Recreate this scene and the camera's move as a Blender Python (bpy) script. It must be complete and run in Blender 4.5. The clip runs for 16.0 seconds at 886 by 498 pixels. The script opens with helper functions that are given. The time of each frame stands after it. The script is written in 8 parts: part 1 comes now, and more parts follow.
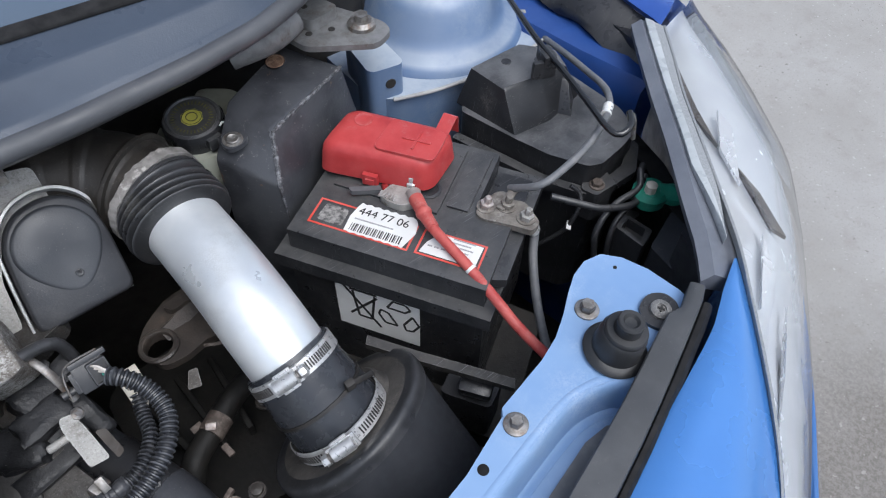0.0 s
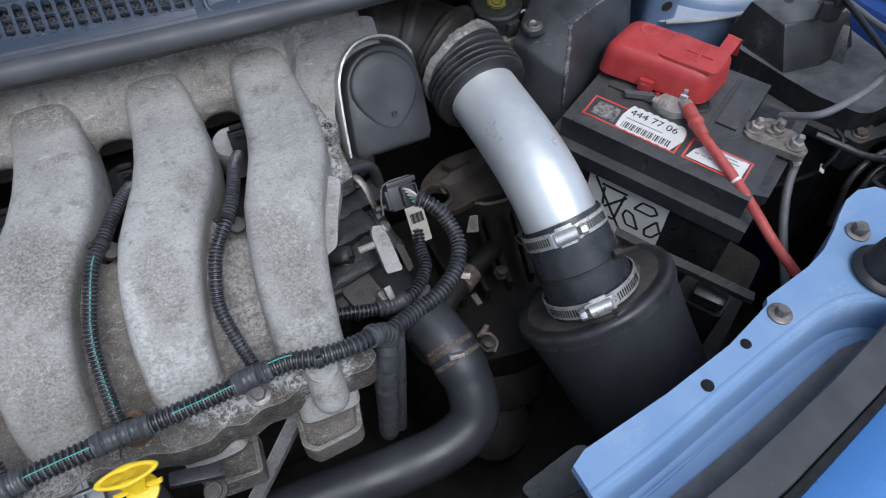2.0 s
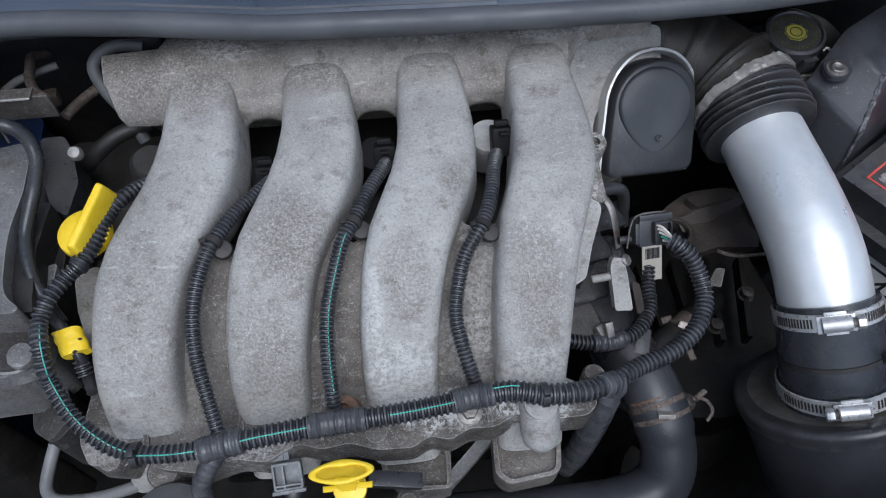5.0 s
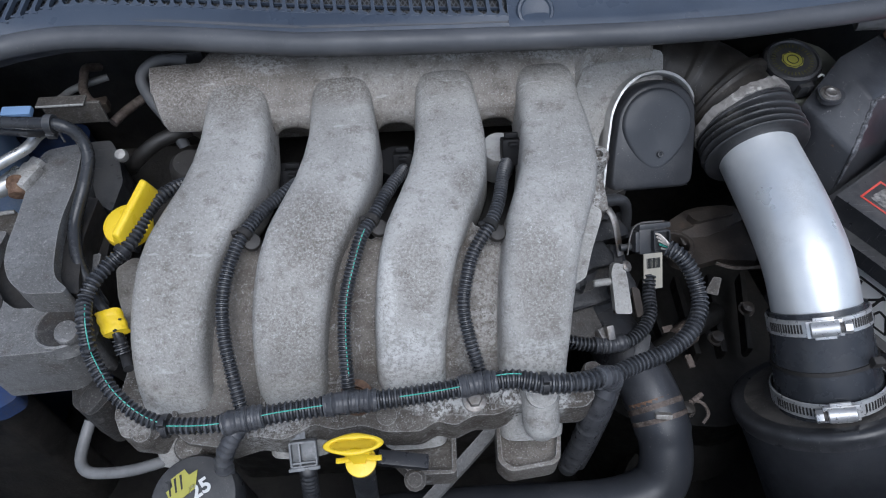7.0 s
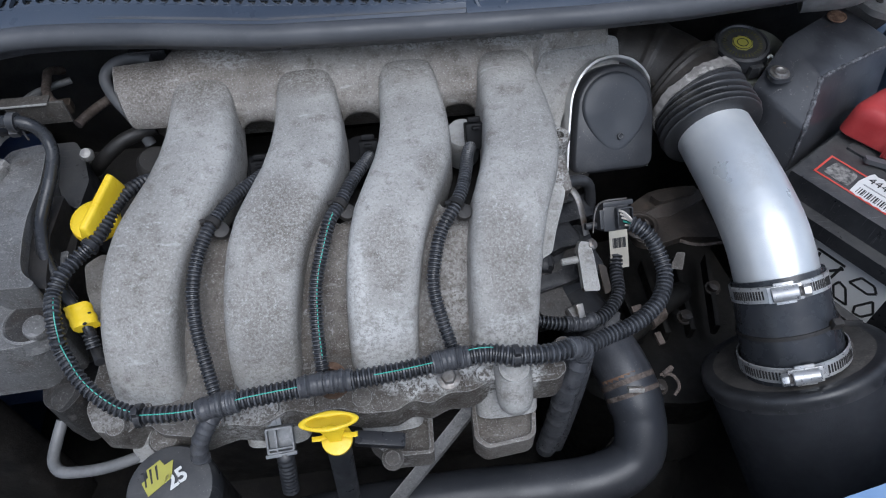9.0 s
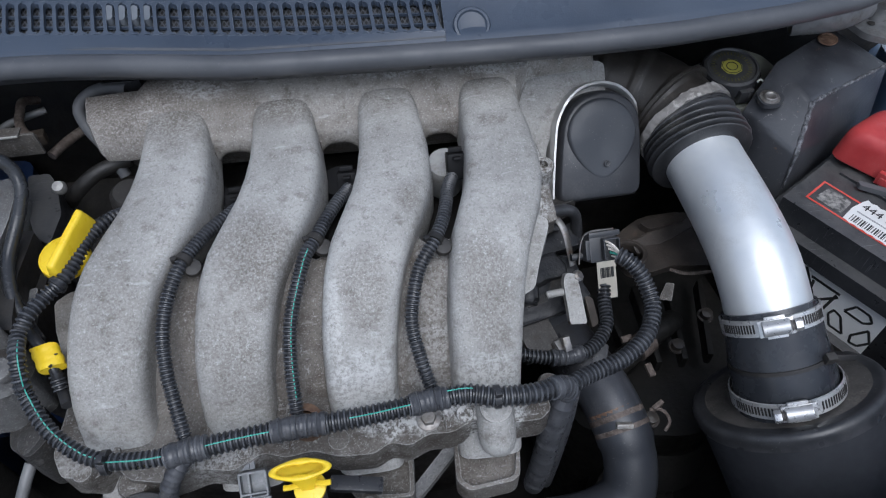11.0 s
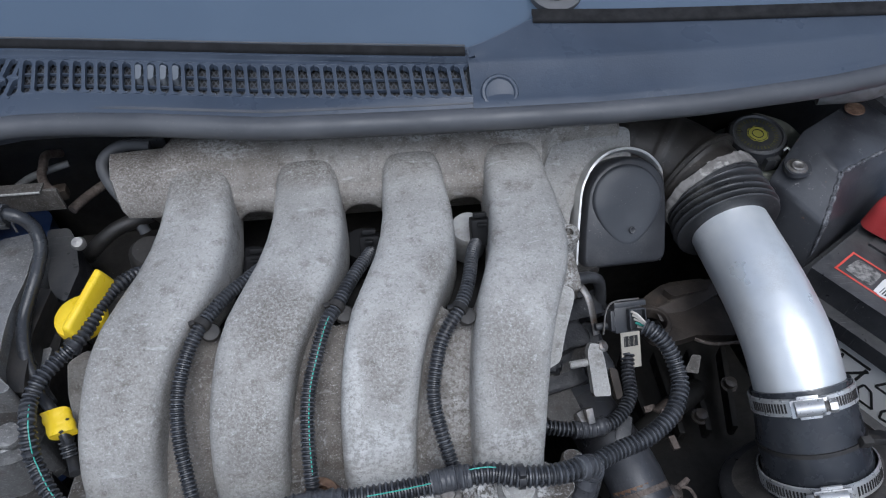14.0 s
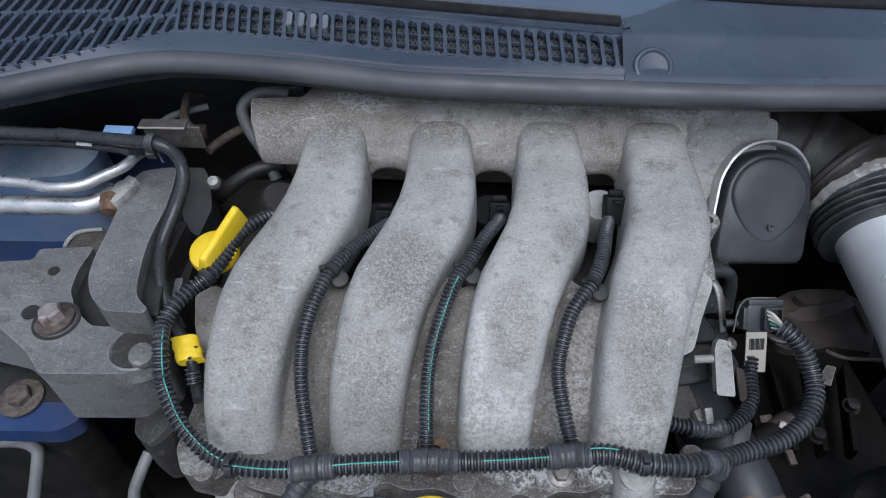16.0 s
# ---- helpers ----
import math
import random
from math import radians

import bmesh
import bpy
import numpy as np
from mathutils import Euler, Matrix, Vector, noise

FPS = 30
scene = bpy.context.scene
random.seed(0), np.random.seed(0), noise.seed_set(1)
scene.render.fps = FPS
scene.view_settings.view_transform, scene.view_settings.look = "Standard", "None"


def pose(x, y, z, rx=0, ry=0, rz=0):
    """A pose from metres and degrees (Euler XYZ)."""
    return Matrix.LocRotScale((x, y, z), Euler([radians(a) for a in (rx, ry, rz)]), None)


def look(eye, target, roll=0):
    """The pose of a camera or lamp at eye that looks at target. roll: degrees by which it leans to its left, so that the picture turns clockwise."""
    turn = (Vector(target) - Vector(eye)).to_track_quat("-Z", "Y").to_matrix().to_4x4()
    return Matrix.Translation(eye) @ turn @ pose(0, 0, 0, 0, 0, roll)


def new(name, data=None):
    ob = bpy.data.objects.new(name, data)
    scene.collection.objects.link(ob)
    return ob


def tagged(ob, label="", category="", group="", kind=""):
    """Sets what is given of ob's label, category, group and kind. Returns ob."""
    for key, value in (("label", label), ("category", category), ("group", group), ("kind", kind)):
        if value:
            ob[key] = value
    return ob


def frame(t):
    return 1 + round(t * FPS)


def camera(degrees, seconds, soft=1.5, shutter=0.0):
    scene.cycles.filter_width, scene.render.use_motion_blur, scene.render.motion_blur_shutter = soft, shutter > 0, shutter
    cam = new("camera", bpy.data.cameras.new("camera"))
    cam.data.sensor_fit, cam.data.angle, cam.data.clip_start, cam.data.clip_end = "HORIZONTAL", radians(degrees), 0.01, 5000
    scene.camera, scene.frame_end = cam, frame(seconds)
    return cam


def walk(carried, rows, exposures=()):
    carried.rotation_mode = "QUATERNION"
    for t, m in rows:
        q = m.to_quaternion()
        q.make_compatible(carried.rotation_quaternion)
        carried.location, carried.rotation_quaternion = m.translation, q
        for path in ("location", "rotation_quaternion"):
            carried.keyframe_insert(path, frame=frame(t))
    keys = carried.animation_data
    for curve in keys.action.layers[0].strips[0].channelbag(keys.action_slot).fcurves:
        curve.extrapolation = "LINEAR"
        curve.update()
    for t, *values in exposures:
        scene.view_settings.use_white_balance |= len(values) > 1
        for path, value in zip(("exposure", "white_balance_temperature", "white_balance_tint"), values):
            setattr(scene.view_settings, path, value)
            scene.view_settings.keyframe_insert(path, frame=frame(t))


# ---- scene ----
cam = camera(65.8, 16.0, soft=1.1, shutter=0.15)
PATH = [
    (0, (0.196, -0.377, 1.259), (0.989, 0.571, -0.314), 1.9),
    (0.5, (0.181, -0.376, 1.25), (0.92, 0.586, -0.341), 1.4),
    (1, (0.161, -0.375, 1.252), (0.829, 0.603, -0.36), 1.7),
    (1.5, (0.089, -0.394, 1.252), (0.656, 0.643, -0.361), 1.0),
    (2, (0.039, -0.398, 1.248), (0.506, 0.683, -0.369), 0.1),
    (2.5, (0.012, -0.374, 1.242), (0.392, 0.724, -0.386), -0.1),
    (3, (0.002, -0.356, 1.235), (0.303, 0.74, -0.411), -0.1),
    (3.5, (-0.018, -0.351, 1.235), (0.218, 0.747, -0.42), -0.6),
    (4, (-0.036, -0.348, 1.234), (0.166, 0.755, -0.422), 0.1),
    (4.5, (-0.03, -0.337, 1.234), (0.122, 0.769, -0.425), -0.4),
    (5, (-0.032, -0.324, 1.237), (0.085, 0.78, -0.427), -0.4),
    (5.2, (-0.034, -0.318, 1.232), (0.072, 0.788, -0.431), -0.4),
    (7.3, (-0.027, -0.368, 1.254), (0.04, 0.835, -0.342), -1.3),
    (7.5, (-0.023, -0.368, 1.253), (0.057, 0.841, -0.338), -1.2),
    (8, (-0.015, -0.377, 1.251), (0.098, 0.845, -0.328), -1.2),
    (8.5, (-0.024, -0.389, 1.246), (0.113, 0.842, -0.325), -1.1),
    (8.7, (-0.027, -0.392, 1.243), (0.114, 0.836, -0.329), -1.0),
    (10.8, (-0.013, -0.386, 1.24), (0.121, 0.865, -0.315), -1.7),
    (11, (-0.009, -0.372, 1.241), (0.132, 0.882, -0.311), -1.5),
    (11.5, (-0.001, -0.345, 1.235), (0.149, 0.919, -0.307), -1.0),
    (12, (-0.001, -0.338, 1.234), (0.145, 0.948, -0.291), -0.9),
    (12.5, (0.002, -0.34, 1.236), (0.141, 0.975, -0.264), -1.0),
    (13, (0.012, -0.34, 1.236), (0.147, 0.992, -0.25), -1.6),
    (13.5, (-0.004, -0.346, 1.243), (0.166, 0.989, -0.237), -1.1),
    (14, (-0.018, -0.349, 1.247), (0.114, 0.992, -0.23), -0.7),
    (14.5, (-0.027, -0.35, 1.24), (0.007, 1.002, -0.233), -1.4),
    (15, (-0.038, -0.35, 1.239), (-0.054, 0.999, -0.237), -1.0),
    (15.5, (-0.044, -0.354, 1.233), (-0.099, 0.995, -0.242), -1.1),
    (16, (-0.062, -0.357, 1.224), (-0.128, 0.99, -0.253), -0.8),
]
walk(cam, [(t, look(eye, target, roll)) for t, eye, target, roll in PATH],
     [(0, 0.42, 6050, 9), (1.0, 0.36, 6050, 9), (2.0, 0.06, 5850, 9), (4, 0.0, 5750, 9), (16, 0.0, 5750, 9)])

# ---- world and sun: bright overcast ----
world = bpy.data.worlds.new("sky")
scene.world = world
world.use_nodes = True
wn, wl = world.node_tree.nodes, world.node_tree.links
SUN_ELEVATION, SUN_ROTATION = radians(64), radians(175)
sky = wn.new("ShaderNodeTexSky")
sky.sky_type = "NISHITA"
sky.sun_disc = False
sky.sun_elevation, sky.sun_rotation = SUN_ELEVATION, SUN_ROTATION
sky.dust_density, sky.air_density = 3.0, 1.0
haze = wn.new("ShaderNodeHueSaturation")
haze.inputs["Saturation"].default_value = 0.55
wl.new(sky.outputs["Color"], haze.inputs["Color"])
wl.new(haze.outputs["Color"], wn["Background"].inputs["Color"])
wn["Background"].inputs["Strength"].default_value = 0.15
sun = new("sun", bpy.data.lights.new("sun", "SUN"))
sun.data.energy, sun.data.angle, sun.data.color = 1.6, radians(50), (1.0, 0.98, 0.96)
sun.matrix_world = look((math.sin(SUN_ROTATION) * 5, math.cos(SUN_ROTATION) * 5, 5 * math.tan(SUN_ELEVATION)), (0, 0, 0))


# ---- materials ----
class Mat:
    """A node material in the making: a Principled shader and helpers that add texture nodes."""

    def __init__(self, name, rough=0.6, metal=0.0, coat=0.0, spec=0.5):
        self.m = bpy.data.materials.new(name)
        self.m.use_nodes = True
        self.n, self.l = self.m.node_tree.nodes, self.m.node_tree.links
        self.p = self.n["Principled BSDF"]
        self.p.inputs["Roughness"].default_value = rough
        self.p.inputs["Metallic"].default_value = metal
        self.p.inputs["Coat Weight"].default_value = coat
        self.p.inputs["Specular IOR Level"].default_value = spec
        self.co = self.n.new("ShaderNodeTexCoord").outputs["Object"]

    def noise(self, scale, detail=4.0, rough=0.6):
        t = self.n.new("ShaderNodeTexNoise")
        t.inputs["Scale"].default_value, t.inputs["Detail"].default_value, t.inputs["Roughness"].default_value = scale, detail, rough
        self.l.new(self.co, t.inputs["Vector"])
        return t.outputs["Fac"]

    def ramp(self, value, lo, hi, a=0.0, b=1.0):
        r = self.n.new("ShaderNodeMapRange")
        r.interpolation_type = "SMOOTHSTEP"
        for key, v in (("From Min", lo), ("From Max", hi), ("To Min", a), ("To Max", b)):
            r.inputs[key].default_value = v
        self.l.new(value, r.inputs["Value"])
        return r.outputs["Result"]

    def math(self, op, a, b):
        r = self.n.new("ShaderNodeMath")
        r.operation = op
        for k, v in enumerate((a, b)):
            if isinstance(v, (int, float)):
                r.inputs[k].default_value = v
            else:
                self.l.new(v, r.inputs[k])
        return r.outputs[0]

    def mix(self, fac, a, b):
        r = self.n.new("ShaderNodeMix")
        r.data_type = "RGBA"
        for k, v in ((0, fac), (6, a), (7, b)):
            if isinstance(v, tuple):
                r.inputs[k].default_value = (*v, 1)
            elif isinstance(v, float):
                r.inputs[k].default_value = v
            else:
                self.l.new(v, r.inputs[k])
        return r.outputs[2]

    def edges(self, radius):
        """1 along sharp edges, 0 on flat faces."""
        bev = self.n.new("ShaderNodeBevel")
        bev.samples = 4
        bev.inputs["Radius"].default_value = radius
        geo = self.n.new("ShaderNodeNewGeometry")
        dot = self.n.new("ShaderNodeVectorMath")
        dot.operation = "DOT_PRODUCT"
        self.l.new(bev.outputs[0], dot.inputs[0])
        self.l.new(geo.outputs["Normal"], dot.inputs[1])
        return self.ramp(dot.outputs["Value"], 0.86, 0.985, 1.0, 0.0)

    def color(self, value):
        self.l.new(value, self.p.inputs["Base Color"])
        return self

    def rough(self, value):
        self.l.new(value, self.p.inputs["Roughness"])
        return self

    def bump(self, value, strength, distance=0.001):
        b = self.n.new("ShaderNodeBump")
        b.inputs["Strength"].default_value, b.inputs["Distance"].default_value = strength, distance
        self.l.new(value, b.inputs["Height"])
        self.l.new(b.outputs["Normal"], self.p.inputs["Normal"])
        return self


def plain(name, a, b, rough=0.6, metal=0.0, scale=30, dust=None, dust_at=(0.5, 0.75), grain=600, bump=0.15, coat=0.0, spec=0.5, spread=0.12, settled=None, specks=0.0, scratch=0.0, worn=None, ribbed=None):
    """A surface that varies between two colours, with an optional dust or dirt colour in patches and fine relief."""
    m = Mat(name, rough, metal, coat, spec)
    c = m.mix(m.ramp(m.noise(scale), 0.35, 0.65), a, b)
    fine = m.noise(grain, 3)
    if dust:
        patch = m.math("MULTIPLY", m.ramp(m.noise(scale * 0.6 + 7, 6, 0.7), *dust_at), m.ramp(fine, 0.3, 0.6))
        c = m.mix(patch, c, dust)
    if settled:
        # dust that has settled on level faces, worn through in patches
        geo = m.n.new("ShaderNodeNewGeometry")
        sep = m.n.new("ShaderNodeSeparateXYZ")
        m.l.new(geo.outputs["Normal"], sep.inputs[0])
        lie = m.math("MULTIPLY", m.ramp(sep.outputs[2], 0.6, 0.95), m.ramp(m.noise(scale * 0.8 + 3, 6, 0.7), 0.3, 0.65, 0.15, 0.85))
        c = m.mix(lie, c, settled)
    if specks:
        c = m.mix(m.math("MULTIPLY", m.math("MULTIPLY", m.ramp(m.noise(600, 3, 0.75), 0.63, 0.68), m.ramp(m.noise(scale * 1.5 + 20, 4), 0.46, 0.66)), specks), c, (0.30, 0.285, 0.26))
    if scratch:
        # fine scratches, long in one direction, in two sets
        for turn, size in ((35, 26), (-52, 34)):
            mp = m.n.new("ShaderNodeMapping")
            mp.inputs["Rotation"].default_value = (0.3, 0.2, radians(turn))
            mp.inputs["Scale"].default_value = (size, size * 42, size)
            m.l.new(m.co, mp.inputs["Vector"])
            t = m.n.new("ShaderNodeTexNoise")
            t.inputs["Scale"].default_value, t.inputs["Detail"].default_value = 1.0, 2.0
            m.l.new(mp.outputs["Vector"], t.inputs["Vector"])
            c = m.mix(m.math("MULTIPLY", m.math("MULTIPLY", m.ramp(t.outputs["Fac"], 0.66, 0.72), m.ramp(m.noise(24, 3), 0.45, 0.6)), scratch), c, (0.22, 0.22, 0.225))
    if worn:
        c = m.mix(m.math("MULTIPLY", m.edges(0.0009), m.ramp(m.noise(130, 4, 0.7), 0.4, 0.62, 0.0, 0.75)), c, worn)
    # raised ribs get a paler tone: their highlights are put into the colour
    if ribbed:
        geo2 = m.n.new("ShaderNodeNewGeometry")
        c = m.mix(m.math("MULTIPLY", m.ramp(geo2.outputs["Pointiness"], 0.52, 0.60), m.ramp(m.noise(130, 4, 0.7), 0.35, 0.6, 0.1, 0.8)), c, ribbed)
    m.color(c)
    m.rough(m.ramp(m.noise(scale * 2.3), 0.3, 0.7, max(0.02, rough - spread), min(1, rough + spread)))
    if bump:
        m.bump(fine, bump)
    return m.m


def cast_metal(name, light, dark, brown, pale, patches=(), blooms=(), white=(0.72, 0.72, 0.7)):
    """Weathered cast aluminium: grey with brown grime, pale oxide specks, and darker stains at some places."""
    m = Mat(name, 0.72, 0.12, spec=0.4)
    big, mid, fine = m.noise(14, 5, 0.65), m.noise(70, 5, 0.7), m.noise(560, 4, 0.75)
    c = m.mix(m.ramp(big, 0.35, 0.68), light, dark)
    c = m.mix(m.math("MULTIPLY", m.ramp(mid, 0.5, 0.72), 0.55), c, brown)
    sep = m.n.new("ShaderNodeSeparateXYZ")
    m.l.new(m.co, sep.inputs[0])
    for x, y, rx, ry, deep in patches:
        dx = m.math("DIVIDE", m.math("SUBTRACT", sep.outputs[0], x), rx)
        dy = m.math("DIVIDE", m.math("SUBTRACT", sep.outputs[1], y), ry)
        d = m.math("ADD", m.math("MULTIPLY", dx, dx), m.math("MULTIPLY", dy, dy))
        d = m.math("ADD", d, m.math("MULTIPLY", m.math("SUBTRACT", mid, 0.5), 1.6))
        f = m.math("MULTIPLY", m.ramp(d, 0.1, 1.5, 1.0, 0.0), m.ramp(fine, 0.36, 0.62, 0.25, 1.0))
        c = m.mix(m.math("MULTIPLY", f, deep), c, brown)
    specks = m.math("MULTIPLY", m.ramp(m.noise(230, 5, 0.8), 0.56, 0.66), m.ramp(m.noise(26, 4), 0.44, 0.6))
    c = m.mix(m.math("MULTIPLY", specks, 0.5), c, pale)
    grain = m.noise(520, 4, 0.8)
    c = m.mix(m.ramp(grain, 0.35, 0.5, 0.44, 0.0), c, tuple(0.35 * v for v in dark))
    c = m.mix(m.ramp(m.noise(760, 3, 0.8), 0.56, 0.66, 0.0, 0.45), c, pale)
    mp = m.n.new("ShaderNodeMapping")
    mp.inputs["Rotation"].default_value = (0.2, 0.1, radians(62))
    mp.inputs["Scale"].default_value = (60, 320, 120)
    m.l.new(m.co, mp.inputs["Vector"])
    streak = m.n.new("ShaderNodeTexNoise")
    streak.inputs["Scale"].default_value, streak.inputs["Detail"].default_value = 1.0, 4.0
    m.l.new(mp.outputs["Vector"], streak.inputs["Vector"])
    c = m.mix(m.math("MULTIPLY", m.ramp(streak.outputs["Fac"], 0.60, 0.68), m.ramp(m.noise(32, 4), 0.45, 0.62, 0.0, 0.3)), c, pale)
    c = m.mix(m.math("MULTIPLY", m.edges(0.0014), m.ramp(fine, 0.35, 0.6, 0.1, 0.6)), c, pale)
    for x, y, rx, ry, deep in blooms:
        dx = m.math("DIVIDE", m.math("SUBTRACT", sep.outputs[0], x), rx)
        dy = m.math("DIVIDE", m.math("SUBTRACT", sep.outputs[1], y), ry)
        d = m.math("ADD", m.math("ADD", m.math("MULTIPLY", dx, dx), m.math("MULTIPLY", dy, dy)), m.math("MULTIPLY", m.math("SUBTRACT", mid, 0.5), 2.6))
        f = m.math("MULTIPLY", m.ramp(d, 0.3, 1.2, 1.0, 0.0), m.ramp(m.noise(330, 4, 0.8), 0.42, 0.56))
        c = m.mix(m.math("MULTIPLY", f, deep), c, white)
    m.color(c).rough(m.ramp(mid, 0.3, 0.7, 0.5, 0.8))
    m.bump(m.math("ADD", grain, m.math("MULTIPLY", m.noise(160, 3), 1.5)), 0.6, 0.0007)
    return m.m


def wire_mesh():
    """Fine dark woven wire."""
    m = Mat("dark_wire_mesh", 0.6)
    waves = []
    for turn in (32, -32):
        mp = m.n.new("ShaderNodeMapping")
        mp.inputs["Rotation"].default_value = (0, 0, radians(turn))
        m.l.new(m.co, mp.inputs["Vector"])
        w = m.n.new("ShaderNodeTexWave")
        w.inputs["Scale"].default_value = 105
        m.l.new(mp.outputs["Vector"], w.inputs["Vector"])
        waves.append(m.ramp(w.outputs["Fac"], 0.72, 0.92))
    m.color(m.mix(m.math("MAXIMUM", waves[0], waves[1]), (0.002, 0.002, 0.002), (0.055, 0.06, 0.07)))
    return m.m


# the first two are broad tints that darken runners one and two
STAINS_TINTS = [(-0.190, -0.09, 0.05, 0.10, 0.22), (-0.112, -0.10, 0.045, 0.075, 0.18), (-0.100, -0.074, 0.028, 0.034, 0.72), (-0.031, -0.104, 0.018, 0.028, 0.55), (0.050, -0.112, 0.019, 0.040, 0.6), (-0.194, -0.11, 0.024, 0.04, 0.3), (-0.118, -0.135, 0.022, 0.03, 0.5),
          (0.004, -0.045, 0.010, 0.012, 0.6), (-0.163, 0.054, 0.032, 0.030, 0.75), (-0.08, 0.058, 0.032, 0.026, 0.8), (-0.0, 0.056, 0.03, 0.022, 0.45), (0.078, 0.060, 0.03, 0.022, 0.4), (-0.161, 0.020, 0.014, 0.010, 0.4), (0.075, 0.018, 0.012, 0.007, 0.4)]
BLOOMS = [(-0.039, -0.152, 0.026, 0.016, 0.45), (0.043, -0.155, 0.026, 0.012, 0.45), (-0.055, -0.12, 0.008, 0.04, 0.3), (-0.120, -0.160, 0.02, 0.010, 0.2), (-0.205, -0.162, 0.02, 0.010, 0.2)]
CRUST = [(-0.015, -0.165, 0.035, 0.014, 0.59), (0.045, -0.165, 0.03, 0.016, 0.53), (-0.14, -0.175, 0.03, 0.010, 0.33), (-0.225, -0.165, 0.02, 0.014, 0.17), (-0.14, 0.075, 0.025, 0.012, 0.33), (0.01, 0.08, 0.05, 0.012, 0.46), (0.08, 0.075, 0.03, 0.012, 0.46), (0.115, 0.10, 0.02, 0.03, 0.40),
         (0.03, -0.05, 0.018, 0.02, 0.18), (0.018, -0.09, 0.016, 0.045, 0.18), (-0.045, -0.06, 0.012, 0.02, 0.2), (0.005, -0.13, 0.02, 0.02, 0.22), (0.10, 0.0, 0.02, 0.05, 0.46)]
ALU = cast_metal("cast_aluminium", (0.405, 0.393, 0.370), (0.295, 0.285, 0.266), (0.105, 0.088, 0.07), (0.60, 0.60, 0.59), STAINS_TINTS, BLOOMS)
# grime, with the shade of the valleys between runners put into it too
ALU_DIRTY_SHADED = cast_metal("grimy_shaded_aluminium", (0.185, 0.167, 0.147), (0.078, 0.065, 0.053), (0.062, 0.046, 0.034), (0.54, 0.54, 0.53), (), CRUST)
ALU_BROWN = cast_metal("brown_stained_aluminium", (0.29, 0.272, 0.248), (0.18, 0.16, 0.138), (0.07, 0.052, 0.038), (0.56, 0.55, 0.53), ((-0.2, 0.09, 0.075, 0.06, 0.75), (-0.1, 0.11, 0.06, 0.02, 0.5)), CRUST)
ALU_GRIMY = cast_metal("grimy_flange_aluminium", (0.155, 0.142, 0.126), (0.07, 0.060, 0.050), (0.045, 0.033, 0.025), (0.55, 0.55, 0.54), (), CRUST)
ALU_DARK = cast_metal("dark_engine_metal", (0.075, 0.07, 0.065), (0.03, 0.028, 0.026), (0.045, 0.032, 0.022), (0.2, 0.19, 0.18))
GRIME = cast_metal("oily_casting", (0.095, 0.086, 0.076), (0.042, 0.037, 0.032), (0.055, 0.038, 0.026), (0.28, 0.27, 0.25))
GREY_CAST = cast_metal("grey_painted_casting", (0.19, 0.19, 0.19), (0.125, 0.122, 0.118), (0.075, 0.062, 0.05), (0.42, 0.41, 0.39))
BLACK = plain("black_plastic", (0.016, 0.016, 0.018), (0.028, 0.028, 0.030), 0.36, dust=(0.11, 0.105, 0.1), dust_at=(0.58, 0.85), specks=0.5, scratch=0.3, worn=(0.11, 0.11, 0.115))
BLACK_DUSTY = plain("dusty_black_plastic", (0.022, 0.023, 0.026), (0.036, 0.037, 0.040), 0.38, dust=(0.13, 0.125, 0.12), dust_at=(0.56, 0.85), settled=(0.082, 0.080, 0.078), specks=0.45, scratch=0.4, worn=(0.15, 0.15, 0.155))
# grime and the bay's deep shade put into one near-black
BLACK_DEEP = plain("grimy_shade_black", (0.013, 0.012, 0.011), (0.028, 0.025, 0.022), 0.55, dust=(0.04, 0.035, 0.03), specks=0.3, bump=0.4, grain=260)
# weathered grey-black plastic; its blue is sky reflection put into the colour
COWL = plain("weathered_sky_tinted_plastic", (0.037, 0.048, 0.069), (0.052, 0.066, 0.091), 0.36, scale=9, dust=(0.09, 0.095, 0.105), dust_at=(0.6, 0.9), bump=0.12, specks=0.22, worn=(0.15, 0.165, 0.19), spec=0.3)
RUBBER = plain("black_rubber", (0.02, 0.0205, 0.022), (0.032, 0.032, 0.034), 0.38, scale=22, dust=(0.12, 0.115, 0.105), dust_at=(0.55, 0.85), bump=0.08, specks=0.5, ribbed=(0.10, 0.10, 0.105))
# rubber lifted to grey: the seal's sky sheen is put into its colour
SEAL_RUBBER = plain("seal_rubber_with_sheen", (0.055, 0.058, 0.065), (0.076, 0.079, 0.086), 0.52, scale=16, dust=(0.12, 0.12, 0.12), dust_at=(0.55, 0.9), bump=0.05, specks=0.3)
LID_DUST = plain("dust_caked_rubber", (0.042, 0.039, 0.036), (0.07, 0.064, 0.058), 0.6, scale=30, dust=(0.13, 0.115, 0.098), dust_at=(0.45, 0.75), specks=0.9, bump=0.3)
RUBBER_GREY = plain("greyed_rubber", (0.07, 0.072, 0.076), (0.1, 0.1, 0.105), 0.6, scale=18, dust=(0.17, 0.16, 0.15), dust_at=(0.55, 0.85), bump=0.08)
LOOM = plain("split_loom_plastic", (0.013, 0.0135, 0.0155), (0.022, 0.023, 0.026), 0.34, scale=60, dust=(0.10, 0.097, 0.09), dust_at=(0.55, 0.8), bump=0.05, ribbed=(0.105, 0.11, 0.12))
